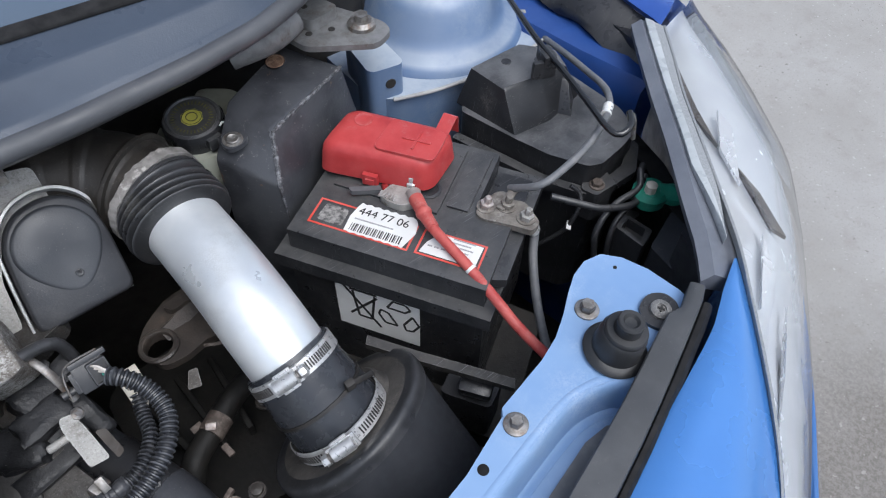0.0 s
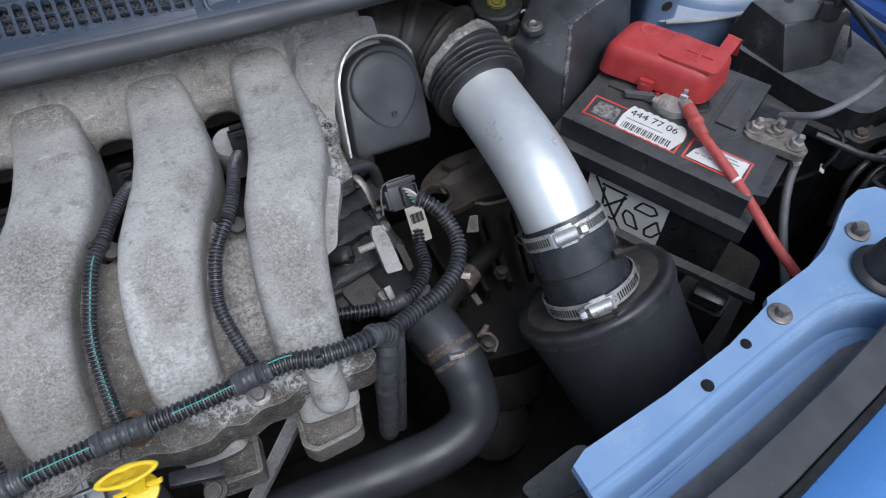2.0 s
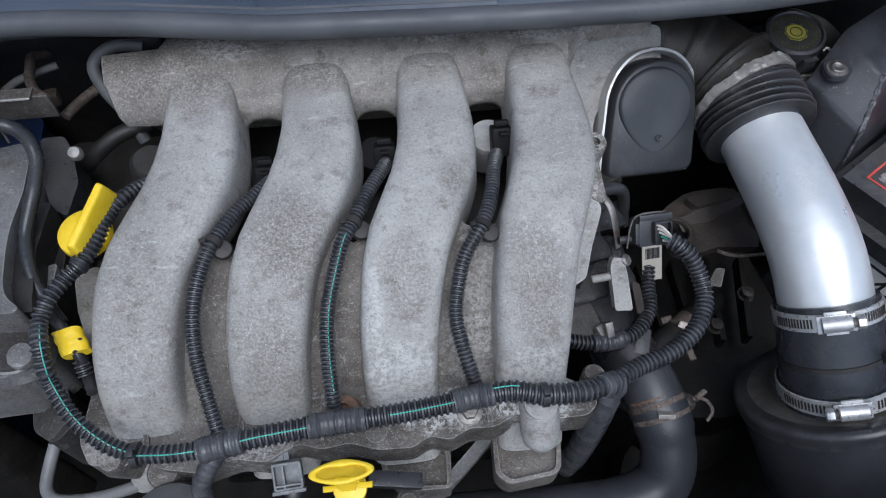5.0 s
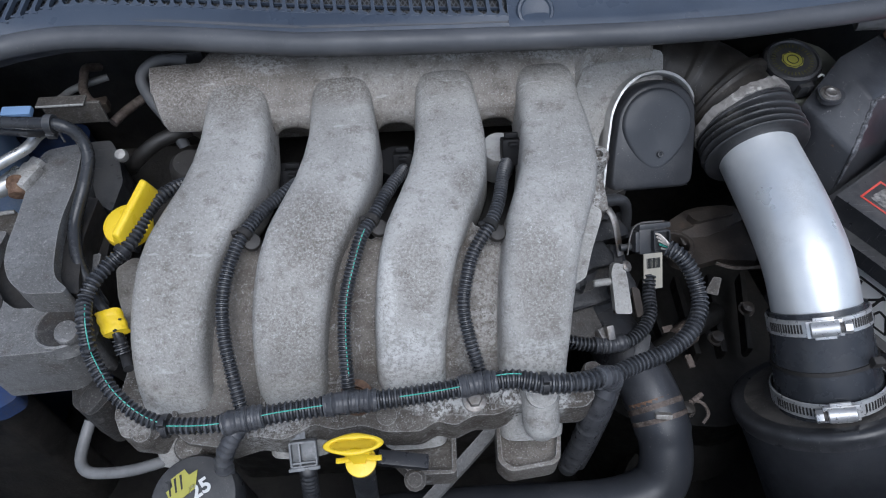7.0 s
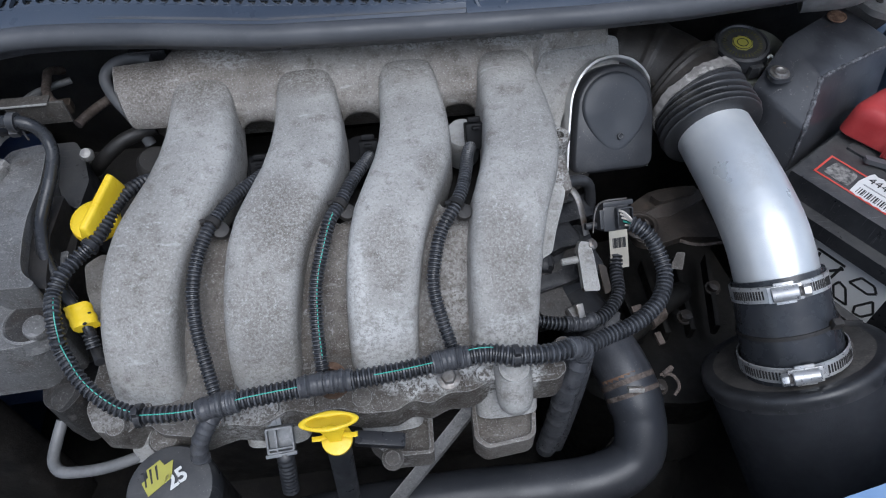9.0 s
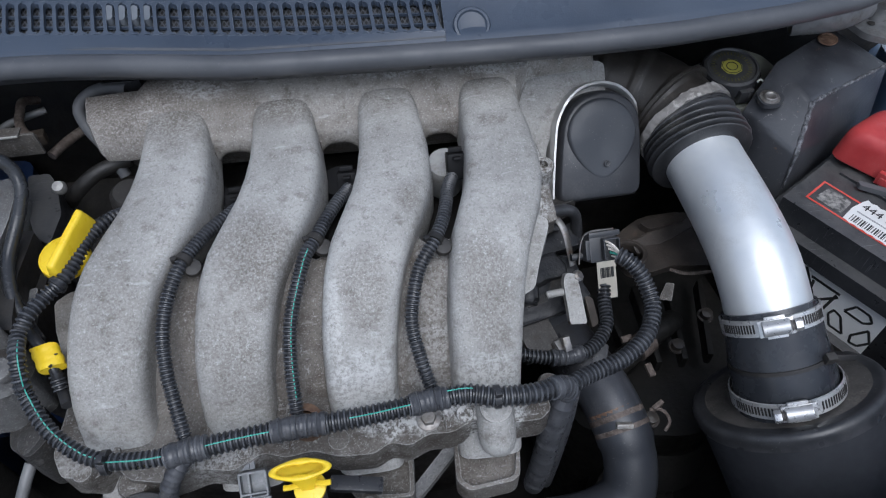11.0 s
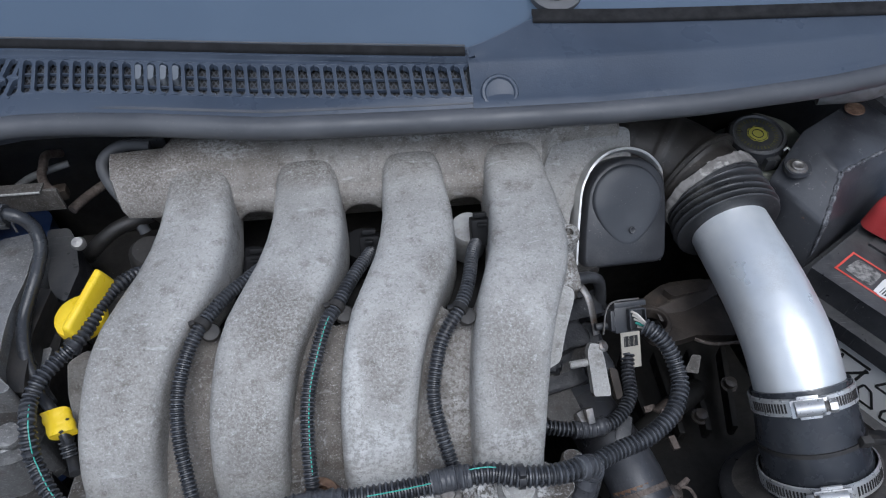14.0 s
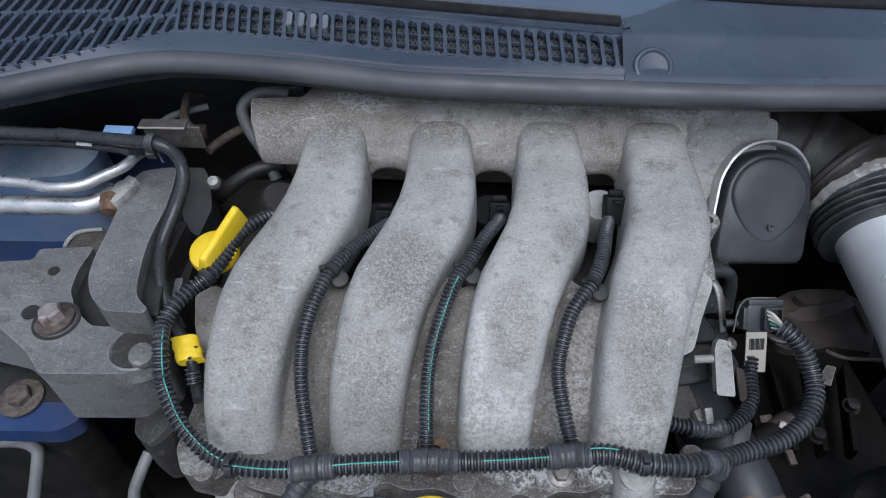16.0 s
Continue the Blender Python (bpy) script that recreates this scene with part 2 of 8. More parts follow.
TAPE = plain("cloth_tape", (0.04, 0.041, 0.046), (0.062, 0.063, 0.068), 0.36, scale=90, bump=0.5, grain=200, ribbed=(0.14, 0.145, 0.155))
PIPE = plain("brushed_aluminium", (0.80, 0.81, 0.805), (0.66, 0.685, 0.70), 0.38, metal=0.55, scale=12, dust=(0.57, 0.58, 0.575), dust_at=(0.5, 0.7), bump=0.12, grain=1100, spread=0.11, specks=0.25)
STEEL = plain("steel", (0.62, 0.62, 0.61), (0.5, 0.49, 0.48), 0.36, metal=0.65, scale=120, dust=(0.25, 0.2, 0.15), dust_at=(0.62, 0.85), bump=0.05)
DULL_STEEL = plain("dull_steel", (0.3, 0.29, 0.28), (0.18, 0.165, 0.15), 0.5, metal=0.8, scale=150, dust=(0.16, 0.09, 0.05), dust_at=(0.5, 0.75))
CHROME = plain("silver_trim", (0.62, 0.62, 0.61), (0.48, 0.48, 0.47), 0.36, metal=0.8, scale=60, bump=0.03)
RUST = plain("rusty_steel", (0.11, 0.062, 0.04), (0.2, 0.125, 0.08), 0.75, metal=0.3, scale=200, dust=(0.33, 0.26, 0.2), bump=0.5, grain=900)
RUST_PALE = plain("worn_rusty_steel", (0.34, 0.29, 0.265), (0.46, 0.41, 0.385), 0.42, metal=0.5, scale=160, dust=(0.14, 0.075, 0.045), dust_at=(0.5, 0.68), bump=0.5, grain=900)
RUST_DARK = plain("dark_rusty_steel", (0.075, 0.058, 0.048), (0.14, 0.112, 0.095), 0.65, metal=0.3, scale=180, dust=(0.26, 0.225, 0.195), dust_at=(0.5, 0.75), bump=0.5, grain=900)
GLOSS_RUBBER = plain("shiny_black_rubber", (0.022, 0.024, 0.028), (0.034, 0.036, 0.041), 0.28, scale=24, dust=(0.08, 0.08, 0.08), dust_at=(0.6, 0.9), bump=0.06, spread=0.1, specks=0.3)
BLUE = plain("blue_car_paint", (0.060, 0.205, 0.53), (0.070, 0.220, 0.54), 0.2, metal=0.3, scale=6, dust=(0.3, 0.36, 0.46), dust_at=(0.65, 1.0), bump=0.02, coat=1.0)
BLUE_DUSTY = plain("dusty_blue_paint", (0.07, 0.125, 0.25), (0.10, 0.155, 0.28), 0.45, scale=13, dust=(0.2, 0.235, 0.29), dust_at=(0.5, 0.85), bump=0.05, settled=(0.27, 0.31, 0.36))
TOWER_BLUE = plain("dust_filmed_blue_paint", (0.11, 0.175, 0.30), (0.16, 0.22, 0.33), 0.4, scale=11, dust=(0.28, 0.32, 0.37), dust_at=(0.45, 0.8), bump=0.05, settled=(0.40, 0.44, 0.48), specks=0.3)
BLUE_NAVY = plain("navy_blue_paint", (0.018, 0.04, 0.12), (0.03, 0.055, 0.14), 0.5, scale=25, dust=(0.05, 0.05, 0.06), dust_at=(0.45, 0.75))
BLUE_SHELF = plain("chalky_blue_paint", (0.165, 0.278, 0.48), (0.205, 0.32, 0.51), 0.5, scale=9, dust=(0.4, 0.47, 0.58), dust_at=(0.5, 0.9), bump=0.04)
BLUE_DEEP = plain("deep_blue_paint", (0.02, 0.075, 0.33), (0.03, 0.09, 0.36), 0.35, metal=0.2, scale=9, coat=0.5, bump=0.02)
RED = plain("faded_red_plastic", (0.38, 0.032, 0.033), (0.45, 0.052, 0.05), 0.42, scale=40, dust=(0.42, 0.15, 0.14), dust_at=(0.55, 0.8), bump=0.06, specks=0.25, worn=(0.55, 0.2, 0.19))
RED_CABLE = plain("red_cable_sheath", (0.36, 0.045, 0.04), (0.46, 0.09, 0.075), 0.55, scale=50, dust=(0.42, 0.2, 0.17), dust_at=(0.5, 0.75), bump=0.08)
YELLOW = plain("yellow_plastic", (0.8, 0.55, 0.015), (0.86, 0.62, 0.03), 0.35, scale=50, dust=(0.35, 0.25, 0.06), dust_at=(0.68, 0.9), bump=0.03)
GREEN = plain("green_plastic", (0.02, 0.2, 0.13), (0.03, 0.26, 0.17), 0.45, scale=60, dust=(0.2, 0.3, 0.25), dust_at=(0.55, 0.8))
GREEN_WIRE = plain("green_wire", (0.05, 0.34, 0.26), (0.10, 0.42, 0.34), 0.4, scale=60, bump=0)
WHITE_WIRE = plain("pale_wires", (0.6, 0.55, 0.5), (0.7, 0.66, 0.6), 0.5, bump=0)
PAPER = plain("white_label_paper", (0.62, 0.62, 0.6), (0.7, 0.7, 0.68), 0.6, scale=40, dust=(0.36, 0.35, 0.33), dust_at=(0.55, 0.8), bump=0.05)
BEIGE = plain("beige_tag_paper", (0.5, 0.46, 0.38), (0.58, 0.54, 0.46), 0.6, scale=60, dust=(0.2, 0.18, 0.15), dust_at=(0.55, 0.8))
INK = plain("black_ink", (0.02, 0.02, 0.02), (0.03, 0.03, 0.03), 0.6, bump=0)
MILK = plain("yellowed_white_plastic", (0.24, 0.25, 0.21), (0.31, 0.32, 0.27), 0.4, scale=30, dust=(0.14, 0.13, 0.1), dust_at=(0.5, 0.8))
CABLE_GREY = plain("grey_cable_sheath", (0.11, 0.115, 0.12), (0.15, 0.15, 0.155), 0.5, scale=70, dust=(0.25, 0.24, 0.22), dust_at=(0.5, 0.8))
BROWN = plain("oily_brown_metal", (0.022, 0.0175, 0.014), (0.042, 0.032, 0.0245), 0.5, scale=45, dust=(0.085, 0.062, 0.047), dust_at=(0.5, 0.8), bump=0.5, grain=200, specks=0.3, worn=(0.16, 0.13, 0.105))
# sky mirrored in the glass is put into this blue base colour
SCREEN = plain("windscreen_sky_tint", (0.056, 0.083, 0.12), (0.064, 0.092, 0.13), 0.14, scale=5, bump=0, spread=0.03, spec=1.0, coat=1.0)
MESH = wire_mesh()


def concrete():
    """Worn pale yard concrete: softly mottled grey, with sparse dark grit and a few pale stones."""
    m = Mat("worn_concrete", 0.85, 0.0)
    c = m.mix(m.ramp(m.noise(1.6, 5, 0.6), 0.3, 0.7), (0.285, 0.272, 0.252), (0.35, 0.34, 0.325))
    c = m.mix(m.ramp(m.noise(14, 5, 0.7), 0.48, 0.7, 0.0, 0.4), c, (0.24, 0.22, 0.198))
    grit = m.noise(150, 4, 0.8)
    c = m.mix(m.ramp(grit, 0.36, 0.47, 0.4, 0.0), c, (0.22, 0.205, 0.19))
    c = m.mix(m.math("MULTIPLY", m.ramp(m.noise(70, 3, 0.6), 0.645, 0.68), m.ramp(m.noise(5, 3), 0.4, 0.6, 0.1, 0.75)), c, (0.15, 0.135, 0.12))
    c = m.mix(m.ramp(m.noise(85, 3, 0.6), 0.655, 0.69, 0.0, 0.55), c, (0.56, 0.55, 0.53))
    # gritty dirt patch before the car, with the car's soft shade put into it
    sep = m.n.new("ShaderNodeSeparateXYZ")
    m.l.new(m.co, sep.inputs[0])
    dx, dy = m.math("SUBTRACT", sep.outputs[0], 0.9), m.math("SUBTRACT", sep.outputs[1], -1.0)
    shaded_patch = m.math("ADD", m.math("ADD", m.math("MULTIPLY", dx, dx), m.math("MULTIPLY", dy, dy)), m.math("MULTIPLY", m.math("SUBTRACT", m.noise(5, 5, 0.7), 0.5), 0.6))
    shaded_patch = m.ramp(shaded_patch, 0.22, 0.95, 1.0, 0.0)
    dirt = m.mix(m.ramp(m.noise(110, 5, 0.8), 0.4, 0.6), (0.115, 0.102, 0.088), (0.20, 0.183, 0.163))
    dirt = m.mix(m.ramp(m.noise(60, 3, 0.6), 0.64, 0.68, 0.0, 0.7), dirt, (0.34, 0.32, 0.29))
    c = m.mix(m.math("MULTIPLY", shaded_patch, 0.85), c, dirt)
    m.color(c)
    m.bump(grit, 0.5, 0.002)
    return m.m


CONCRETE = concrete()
# pale diffuse base: the lens's sky reflection is put into the reflector
REFLECTOR = plain("lamp_reflector", (0.80, 0.82, 0.84), (0.70, 0.72, 0.75), 0.18, metal=0.45, scale=7, bump=0)


def clear_material():
    m = bpy.data.materials.new("clear_lamp_lens")
    m.use_nodes = True
    n, l = m.node_tree.nodes, m.node_tree.links
    mix, see, gloss, fres = n.new("ShaderNodeMixShader"), n.new("ShaderNodeBsdfTransparent"), n.new("ShaderNodeBsdfGlossy"), n.new("ShaderNodeFresnel")
    see.inputs[0].default_value = (0.93, 0.94, 0.95, 1)
    gloss.inputs["Roughness"].default_value = 0.06
    fres.inputs[0].default_value = 1.5
    l.new(fres.outputs[0], mix.inputs[0])
    l.new(see.outputs[0], mix.inputs[1])
    l.new(gloss.outputs[0], mix.inputs[2])
    l.new(mix.outputs[0], n["Material Output"].inputs[0])
    return m


LENS = clear_material()


# ---- building helpers ----
def part(name, bm, material, parent=None, label="", sharp=38):
    """Links a bmesh, in world coordinates, as one mesh object under a thing or a part."""
    bmesh.ops.recalc_face_normals(bm, faces=bm.faces[:])
    for f in bm.faces:
        f.smooth = True
    for e in bm.edges:
        e.smooth = len(e.link_faces) != 2 or e.calc_face_angle(0) < radians(sharp)
    me = bpy.data.meshes.new(name)
    bm.to_mesh(me)
    bm.free()
    me.materials.append(material)
    ob = new(name, me)
    if parent:
        ob.parent = parent
        ob.matrix_parent_inverse = parent.matrix_basis.inverted() if parent.parent is None else Matrix()
    return tagged(ob, label)


def thing(name, at, label, category, group="", kind=""):
    ob = new(name)
    ob.empty_display_size = 0.02
    ob.matrix_basis = Matrix.Translation(at)
    return tagged(ob, label, category, group, kind)


def smooth_path(pts, step):
    """Points at even steps on a smooth curve through the given ones."""
    p = [Vector(q) for q in pts]
    if len(p) == 2:
        n = max(1, round((p[1] - p[0]).length / step))
        return [p[0].lerp(p[1], k / n) for k in range(n + 1)]
    p = [p[0] * 2 - p[1]] + p + [p[-1] * 2 - p[-2]]
    dense = []
    for a, b, c, d in zip(p, p[1:], p[2:], p[3:]):
        for k in range(24):
            t = k / 24
            dense.append(0.5 * (2 * b + (c - a) * t + (2 * a - 5 * b + 4 * c - d) * t * t + (3 * b - a - 3 * c + d) * t ** 3))
    dense.append(p[-2])
    run = [0.0]
    for a, b in zip(dense, dense[1:]):
        run.append(run[-1] + (b - a).length)
    n = max(2, round(run[-1] / step))
    want = np.linspace(0, run[-1], n + 1)
    cols = [np.interp(want, run, [q[k] for q in dense]) for k in range(3)]
    return [Vector(v) for v in zip(*cols)]


def turned(path):
    """A frame of two side directions at each point of a path, without twist."""
    out, side = [], None
    for k, q in enumerate(path):
        d = (path[min(k + 1, len(path) - 1)] - path[max(k - 1, 0)]).normalized()
        if side is None:
            side = d.cross(Vector((0, 0, 1)) if abs(d.z) < 0.9 else Vector((1, 0, 0)))
        side = (side - d * side.dot(d)).normalized()
        out.append((side, side.cross(d).normalized()))
    return out


def loft(rings, closed=True, caps=True):
    bm = bmesh.new()
    rows = [[bm.verts.new(v) for v in r] for r in rings]
    n = len(rows[0])
    for a, b in zip(rows, rows[1:]):
        for k in range(n if closed else n - 1):
            bm.faces.new((a[k], a[(k + 1) % n], b[(k + 1) % n], b[k]))
    if caps and closed:
        bm.faces.new(rows[0])
        bm.faces.new(rows[-1][::-1])
    return bm


def tube(pts, r, segs=14, step=0.006, rib=None, flat=1.0):
    """A hose or rod. r: radius or a function of 0..1 along it. rib: (pitch, depth) of its rings."""
    path = smooth_path(pts, rib[0] / 4 if rib else step)
    rings = []
    for k, (q, (a, b)) in enumerate(zip(path, turned(path))):
        rad = r(k / (len(path) - 1)) if callable(r) else r
        if rib and k % 4 in (2, 3):
            rad -= rib[1]
        rings.append([q + a * rad * math.cos(w) + b * rad * flat * math.sin(w) for w in (2 * math.pi * i / segs for i in range(segs))])
    return loft(rings)


def lathe(profile, at, axis=(0, 0, 1), segs=32, hollow=False):
    """A turned shape: (radius, height) pairs along an axis from a point. hollow: a ring, its profile a closed loop."""
    d = Vector(axis).normalized()
    a = d.cross(Vector((0, 1, 0)) if abs(d.y) < 0.9 else Vector((1, 0, 0))).normalized()
    b = d.cross(a)
    o = Vector(at)
    rings = [[o + d * h + (a * math.cos(w) + b * math.sin(w)) * max(r, 0.0002) for w in (2 * math.pi * i / segs for i in range(segs))] for r, h in profile]
    bm = loft(rings + rings[:1] if hollow else rings, caps=not hollow)
    if hollow:
        bmesh.ops.remove_doubles(bm, verts=bm.verts[:], dist=0.00002)
    return bm


def block(size, m, bevel=0.002, segs=2):
    bm = bmesh.new()
    bmesh.ops.create_cube(bm, size=1, matrix=Matrix.Diagonal((*size, 1)))
    if bevel:
        bmesh.ops.bevel(bm, geom=bm.edges[:], offset=bevel, segments=segs, profile=0.6, affect="EDGES")
    bm.transform(m)
    return bm


def slab(outline, z0, z1, bevel=0.003, m=None, segs=2, slope=None):
    """An upright prism over a flat outline; slope adds slope(x, y) to the top."""
    bm = bmesh.new()
    lo = [bm.verts.new((x, y, z0)) for x, y in outline]
    hi = [bm.verts.new((x, y, z1 + (slope(x, y) if slope else 0))) for x, y in outline]
    n = len(outline)
    for k in range(n):
        bm.faces.new((lo[k], lo[(k + 1) % n], hi[(k + 1) % n], hi[k]))
    bm.faces.new(lo[::-1])
    bm.faces.new(hi)
    if bevel:
        edges = [e for e in bm.edges if e.calc_face_angle(0) > 0.5]
        bmesh.ops.bevel(bm, geom=edges, offset=bevel, segments=segs, profile=0.6, affect="EDGES", clamp_overlap=True)
    if m:
        bm.transform(m)
    return bm


def rounded(points, r, n=4):
    """A flat outline with its corners rounded."""
    out = []
    p = [Vector(q) for q in points]
    for k, b in enumerate(p):
        a, c = p[k - 1], p[(k + 1) % len(p)]
        u, v = (a - b), (c - b)
        s = min(r, u.length * 0.45, v.length * 0.45)
        u, v = b + u.normalized() * s, b + v.normalized() * s
        for i in range(n + 1):
            t = i / n
            out.append(tuple((1 - t) ** 2 * u + 2 * t * (1 - t) * b + t * t * v))
    return out


def holed_plate(outline, c, r, z0, z1, n=40):
    """An upright plate with one round hole through it."""
    edge = [Vector(q) for q in outline]
    o = Vector(c)
    rim = []
    for k in range(n):
        d = Vector((math.cos(2 * math.pi * k / n), math.sin(2 * math.pi * k / n)))
        best = 1.0
        for a, b in zip(edge, edge[1:] + edge[:1]):
            e, w = b - a, a - o
            den = d.x * e.y - d.y * e.x
            if abs(den) > 1e-9:
                s, u = (w.x * e.y - w.y * e.x) / den, (w.x * d.y - w.y * d.x) / den
                if s > 0 and -0.001 <= u <= 1.001:
                    best = min(best, s)
        rim.append((o + d * best, o + d * r))
    loops = [[(*p[i], z) for p in rim] for i, z in ((0, z0), (0, z1), (1, z1), (1, z0), (0, z0))]
    bm = loft(loops, caps=False)
    bmesh.ops.remove_doubles(bm, verts=bm.verts[:], dist=0.00002)
    return bm


def pocket(outline, z0, z1, wall, depth, m=None):
    """A prism whose top is hollowed out, leaving a thin wall."""
    c = Vector((sum(x for x, y in outline), sum(y for x, y in outline))) / len(outline)
    inner = [tuple(Vector(q) + (c - Vector(q)).normalized() * wall * 1.3) for q in outline]
    fl = [(*q, z1 - depth) for q in inner]
    bm = loft([[(*q, z0) for q in outline], [(*q, z1 - 0.0006) for q in outline], [(*tuple(Vector(q).lerp(Vector(p), 0.3)), z1) for q, p in zip(outline, inner)], [(*q, z1) for q in inner], fl])
    if m:
        bm.transform(m)
    return bm


def facing(at, out, roll=0):
    """A frame at a point whose -y looks along out and whose z points up in it."""
    y = -Vector(out).normalized()
    x = y.cross(Vector((0, 0, 1))).normalized()
    z = x.cross(y)
    r = Matrix((x, y, z)).transposed().to_4x4()
    return Matrix.Translation(at) @ r @ Matrix.Rotation(radians(roll), 4, "Y")


def joined(*parts):
    bm = bmesh.new()
    for q in parts:
        me = bpy.data.meshes.new("joined")
        q.to_mesh(me)
        q.free()
        bm.from_mesh(me)
        bpy.data.meshes.remove(me)
    return bm


def lerp_table(table, x):
    return float(np.interp(x, [a for a, b in table], [b for a, b in table]))


def hex_bolt(name, at, material, axis=(0, 0, 1), r=0.007, h=0.006, washer=0.011, label="hexagon-headed steel bolt on a round washer", category="bolt", head_material=None):
    bolt = thing(name, at, label, category, "bolts")
    part("washer", lathe([(0, 0), (washer, 0), (washer, 0.0015), (washer * 0.9, 0.002), (0, 0.002)], at, axis, 24), material, bolt)
    base = Vector(at) + Vector(axis).normalized() * 0.002
    part("head", lathe([(0, 0), (r, 0), (r, h * 0.8), (r * 0.86, h), (0, h)], base, axis, 6), head_material or material, bolt, sharp=25)
    return bolt


def clip_on(m, x, y, z, turn=0, tip=0, lean=0):
    return m @ pose(x, y, z, tip, lean, turn)


def lettering(name, text, size, m, material, parent, label=""):
    cu = bpy.data.curves.new(name, "FONT")
    cu.body, cu.size, cu.extrude = text, size, 0.0001
    cu.materials.append(material)
    ob = new(name, cu)
    ob.parent = parent
    ob.matrix_parent_inverse = parent.matrix_basis.inverted() if parent.parent is None else Matrix()
    ob.matrix_basis = m
    return tagged(ob, label)


# ---- setting: ground and the shell of the engine bay ----
bm = bmesh.new()
bmesh.ops.create_grid(bm, x_segments=40, y_segments=40, size=400)
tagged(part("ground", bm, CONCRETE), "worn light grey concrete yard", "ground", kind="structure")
# floor and rear wall added to close the bay and keep it dark
tagged(part("undertray", slab([(-0.75, -0.50), (0.35, -0.50), (0.52, -0.42), (0.66, -0.33), (0.78, -0.22), (0.86, -0.08), (0.88, 0.28), (-0.75, 0.28)], 0.29, 0.31, 0.004), BLACK_DEEP), "black floor added below the engine to close the bay", "undertray", kind="structure")
tagged(part("firewall", slab(rounded([(-0.75, 0.20), (0.55, 0.20), (0.75, 0.42), (0.75, 0.45), (-0.75, 0.45)], 0.02), 0.30, 0.93), BLACK_DEEP), "dark wall added behind the engine to close the bay", "firewall", kind="structure")
tagged(part("inner_wing_near_mount", slab([(-0.78, -0.40), (-0.60, -0.40), (-0.56, 0.0), (-0.56, 0.195), (-0.78, 0.195)], 0.31, 0.74, 0.01), BLUE_DUSTY), "dusty blue inner wing beside the engine mount", "inner wing", kind="structure")


# ---- intake manifold ----
TOP = [(-0.185, 0.770), (-0.168, 0.795), (-0.158, 0.818), (-0.147, 0.840), (-0.131, 0.859), (-0.110, 0.875), (-0.085, 0.888), (-0.055, 0.8965), (-0.02, 0.901), (0.02, 0.9045), (0.045, 0.9075), (0.057, 0.9090), (0.067, 0.9075), (0.076, 0.897), (0.082, 0.880)]
DRIFT = [(-0.19, -0.0435), (-0.155, -0.0425), (-0.13, -0.0395), (-0.11, -0.036), (-0.09, -0.031), (-0.07, -0.0235), (-0.05, -0.014), (-0.03, -0.006), (-0.01, -0.0015), (0.01, 0.0005), (0.03, 0.0002), (0.09, -0.001)]
SPREAD = [(-0.16, 1.0), (-0.12, 1.0), (-0.09, 0.95), (-0.06, 0.72), (-0.03, 0.4), (0.0, 0.1), (0.03, 0.0)]
FAN = (0.0, 0.0005, 0.0035, 0.0105)
RUNNER_X = (-0.1615, -0.0818, -0.0020, 0.0765)
WIDTH = [(-0.19, 0.0228), (-0.15, 0.0238), (-0.13, 0.0248), (-0.11, 0.0258), (-0.09, 0.0272), (-0.07, 0.0288), (-0.05, 0.0290), (-0.03, 0.0280), (-0.01, 0.0266), (0.01, 0.0252), (0.03, 0.0238), (0.05, 0.0230), (0.09, 0.0222)]


def runner_x(k, y):
    """The middle line of runner k at a distance y; the end runner swings less."""
    return RUNNER_X[k] + lerp_table(DRIFT, y) + FAN[k] * lerp_table(SPREAD, y)


def runner(n, depth=0.048):
    """One curved runner: flat-topped sections with rounded edges and drafted sides along the arching, S-shaped path."""
    path = smooth_path([(0, y, z) for y, z in TOP[::-1]], 0.005)
    rings = []
    for k, q in enumerate(path):
        d = (path[min(k + 1, len(path) - 1)] - path[max(k - 1, 0)]).normalized()
        up = Vector((0, d.z, -d.y))
        x = runner_x(n, q.y)
        far = k / (len(path) - 1)
        w = lerp_table(WIDTH, q.y)
        c = Vector((x, q.y, q.z)) - up * depth / 2
        e = lerp_table([(0.0, 4.4), (0.08, 5.0), (0.24, 7.0), (0.8, 7.0), (1.0, 5.5)], far)
        ring = []
        for i in range(44):
            a = 2 * math.pi * i / 44
            ca, sa = math.cos(a), math.sin(a)
            s = (abs(ca) ** e + abs(sa) ** e) ** (-1 / e)
            v = sa * s
            crown = 0.0012 * (1 - (ca * s) ** 2) if v > 0 else 0
            ring.append(c + Vector((ca * s * w * (1.05 - 0.06 * v) , 0, 0)) + up * (v * depth / 2 + crown - 0.0008))
        rings.append(ring)
    return loft(rings)


manifold = thing("intake_manifold", (-0.05, -0.05, 0.79), "weathered grey cast aluminium intake manifold with four curved runners", "intake manifold")
for n in range(4):
    part("runner", runner(n), ALU, manifold)


LID_TOP = [(-0.24, 0.9100), (-0.192, 0.9112), (-0.186, 0.9150), (-0.165, 0.9205), (-0.12, 0.93), (0.2, 0.93)]
LID_BACK = [(-0.24, 0.084), (-0.190, 0.086), (-0.180, 0.100), (-0.15, 0.146), (0.2, 0.146)]


END_FRONT = [(0.096, 0.0), (0.100, 0.050), (0.108, 0.068), (0.116, 0.078), (0.2, 0.084)]
END_LOW = [(0.096, 0.80), (0.104, 0.875), (0.114, 0.893), (0.2, 0.893)]


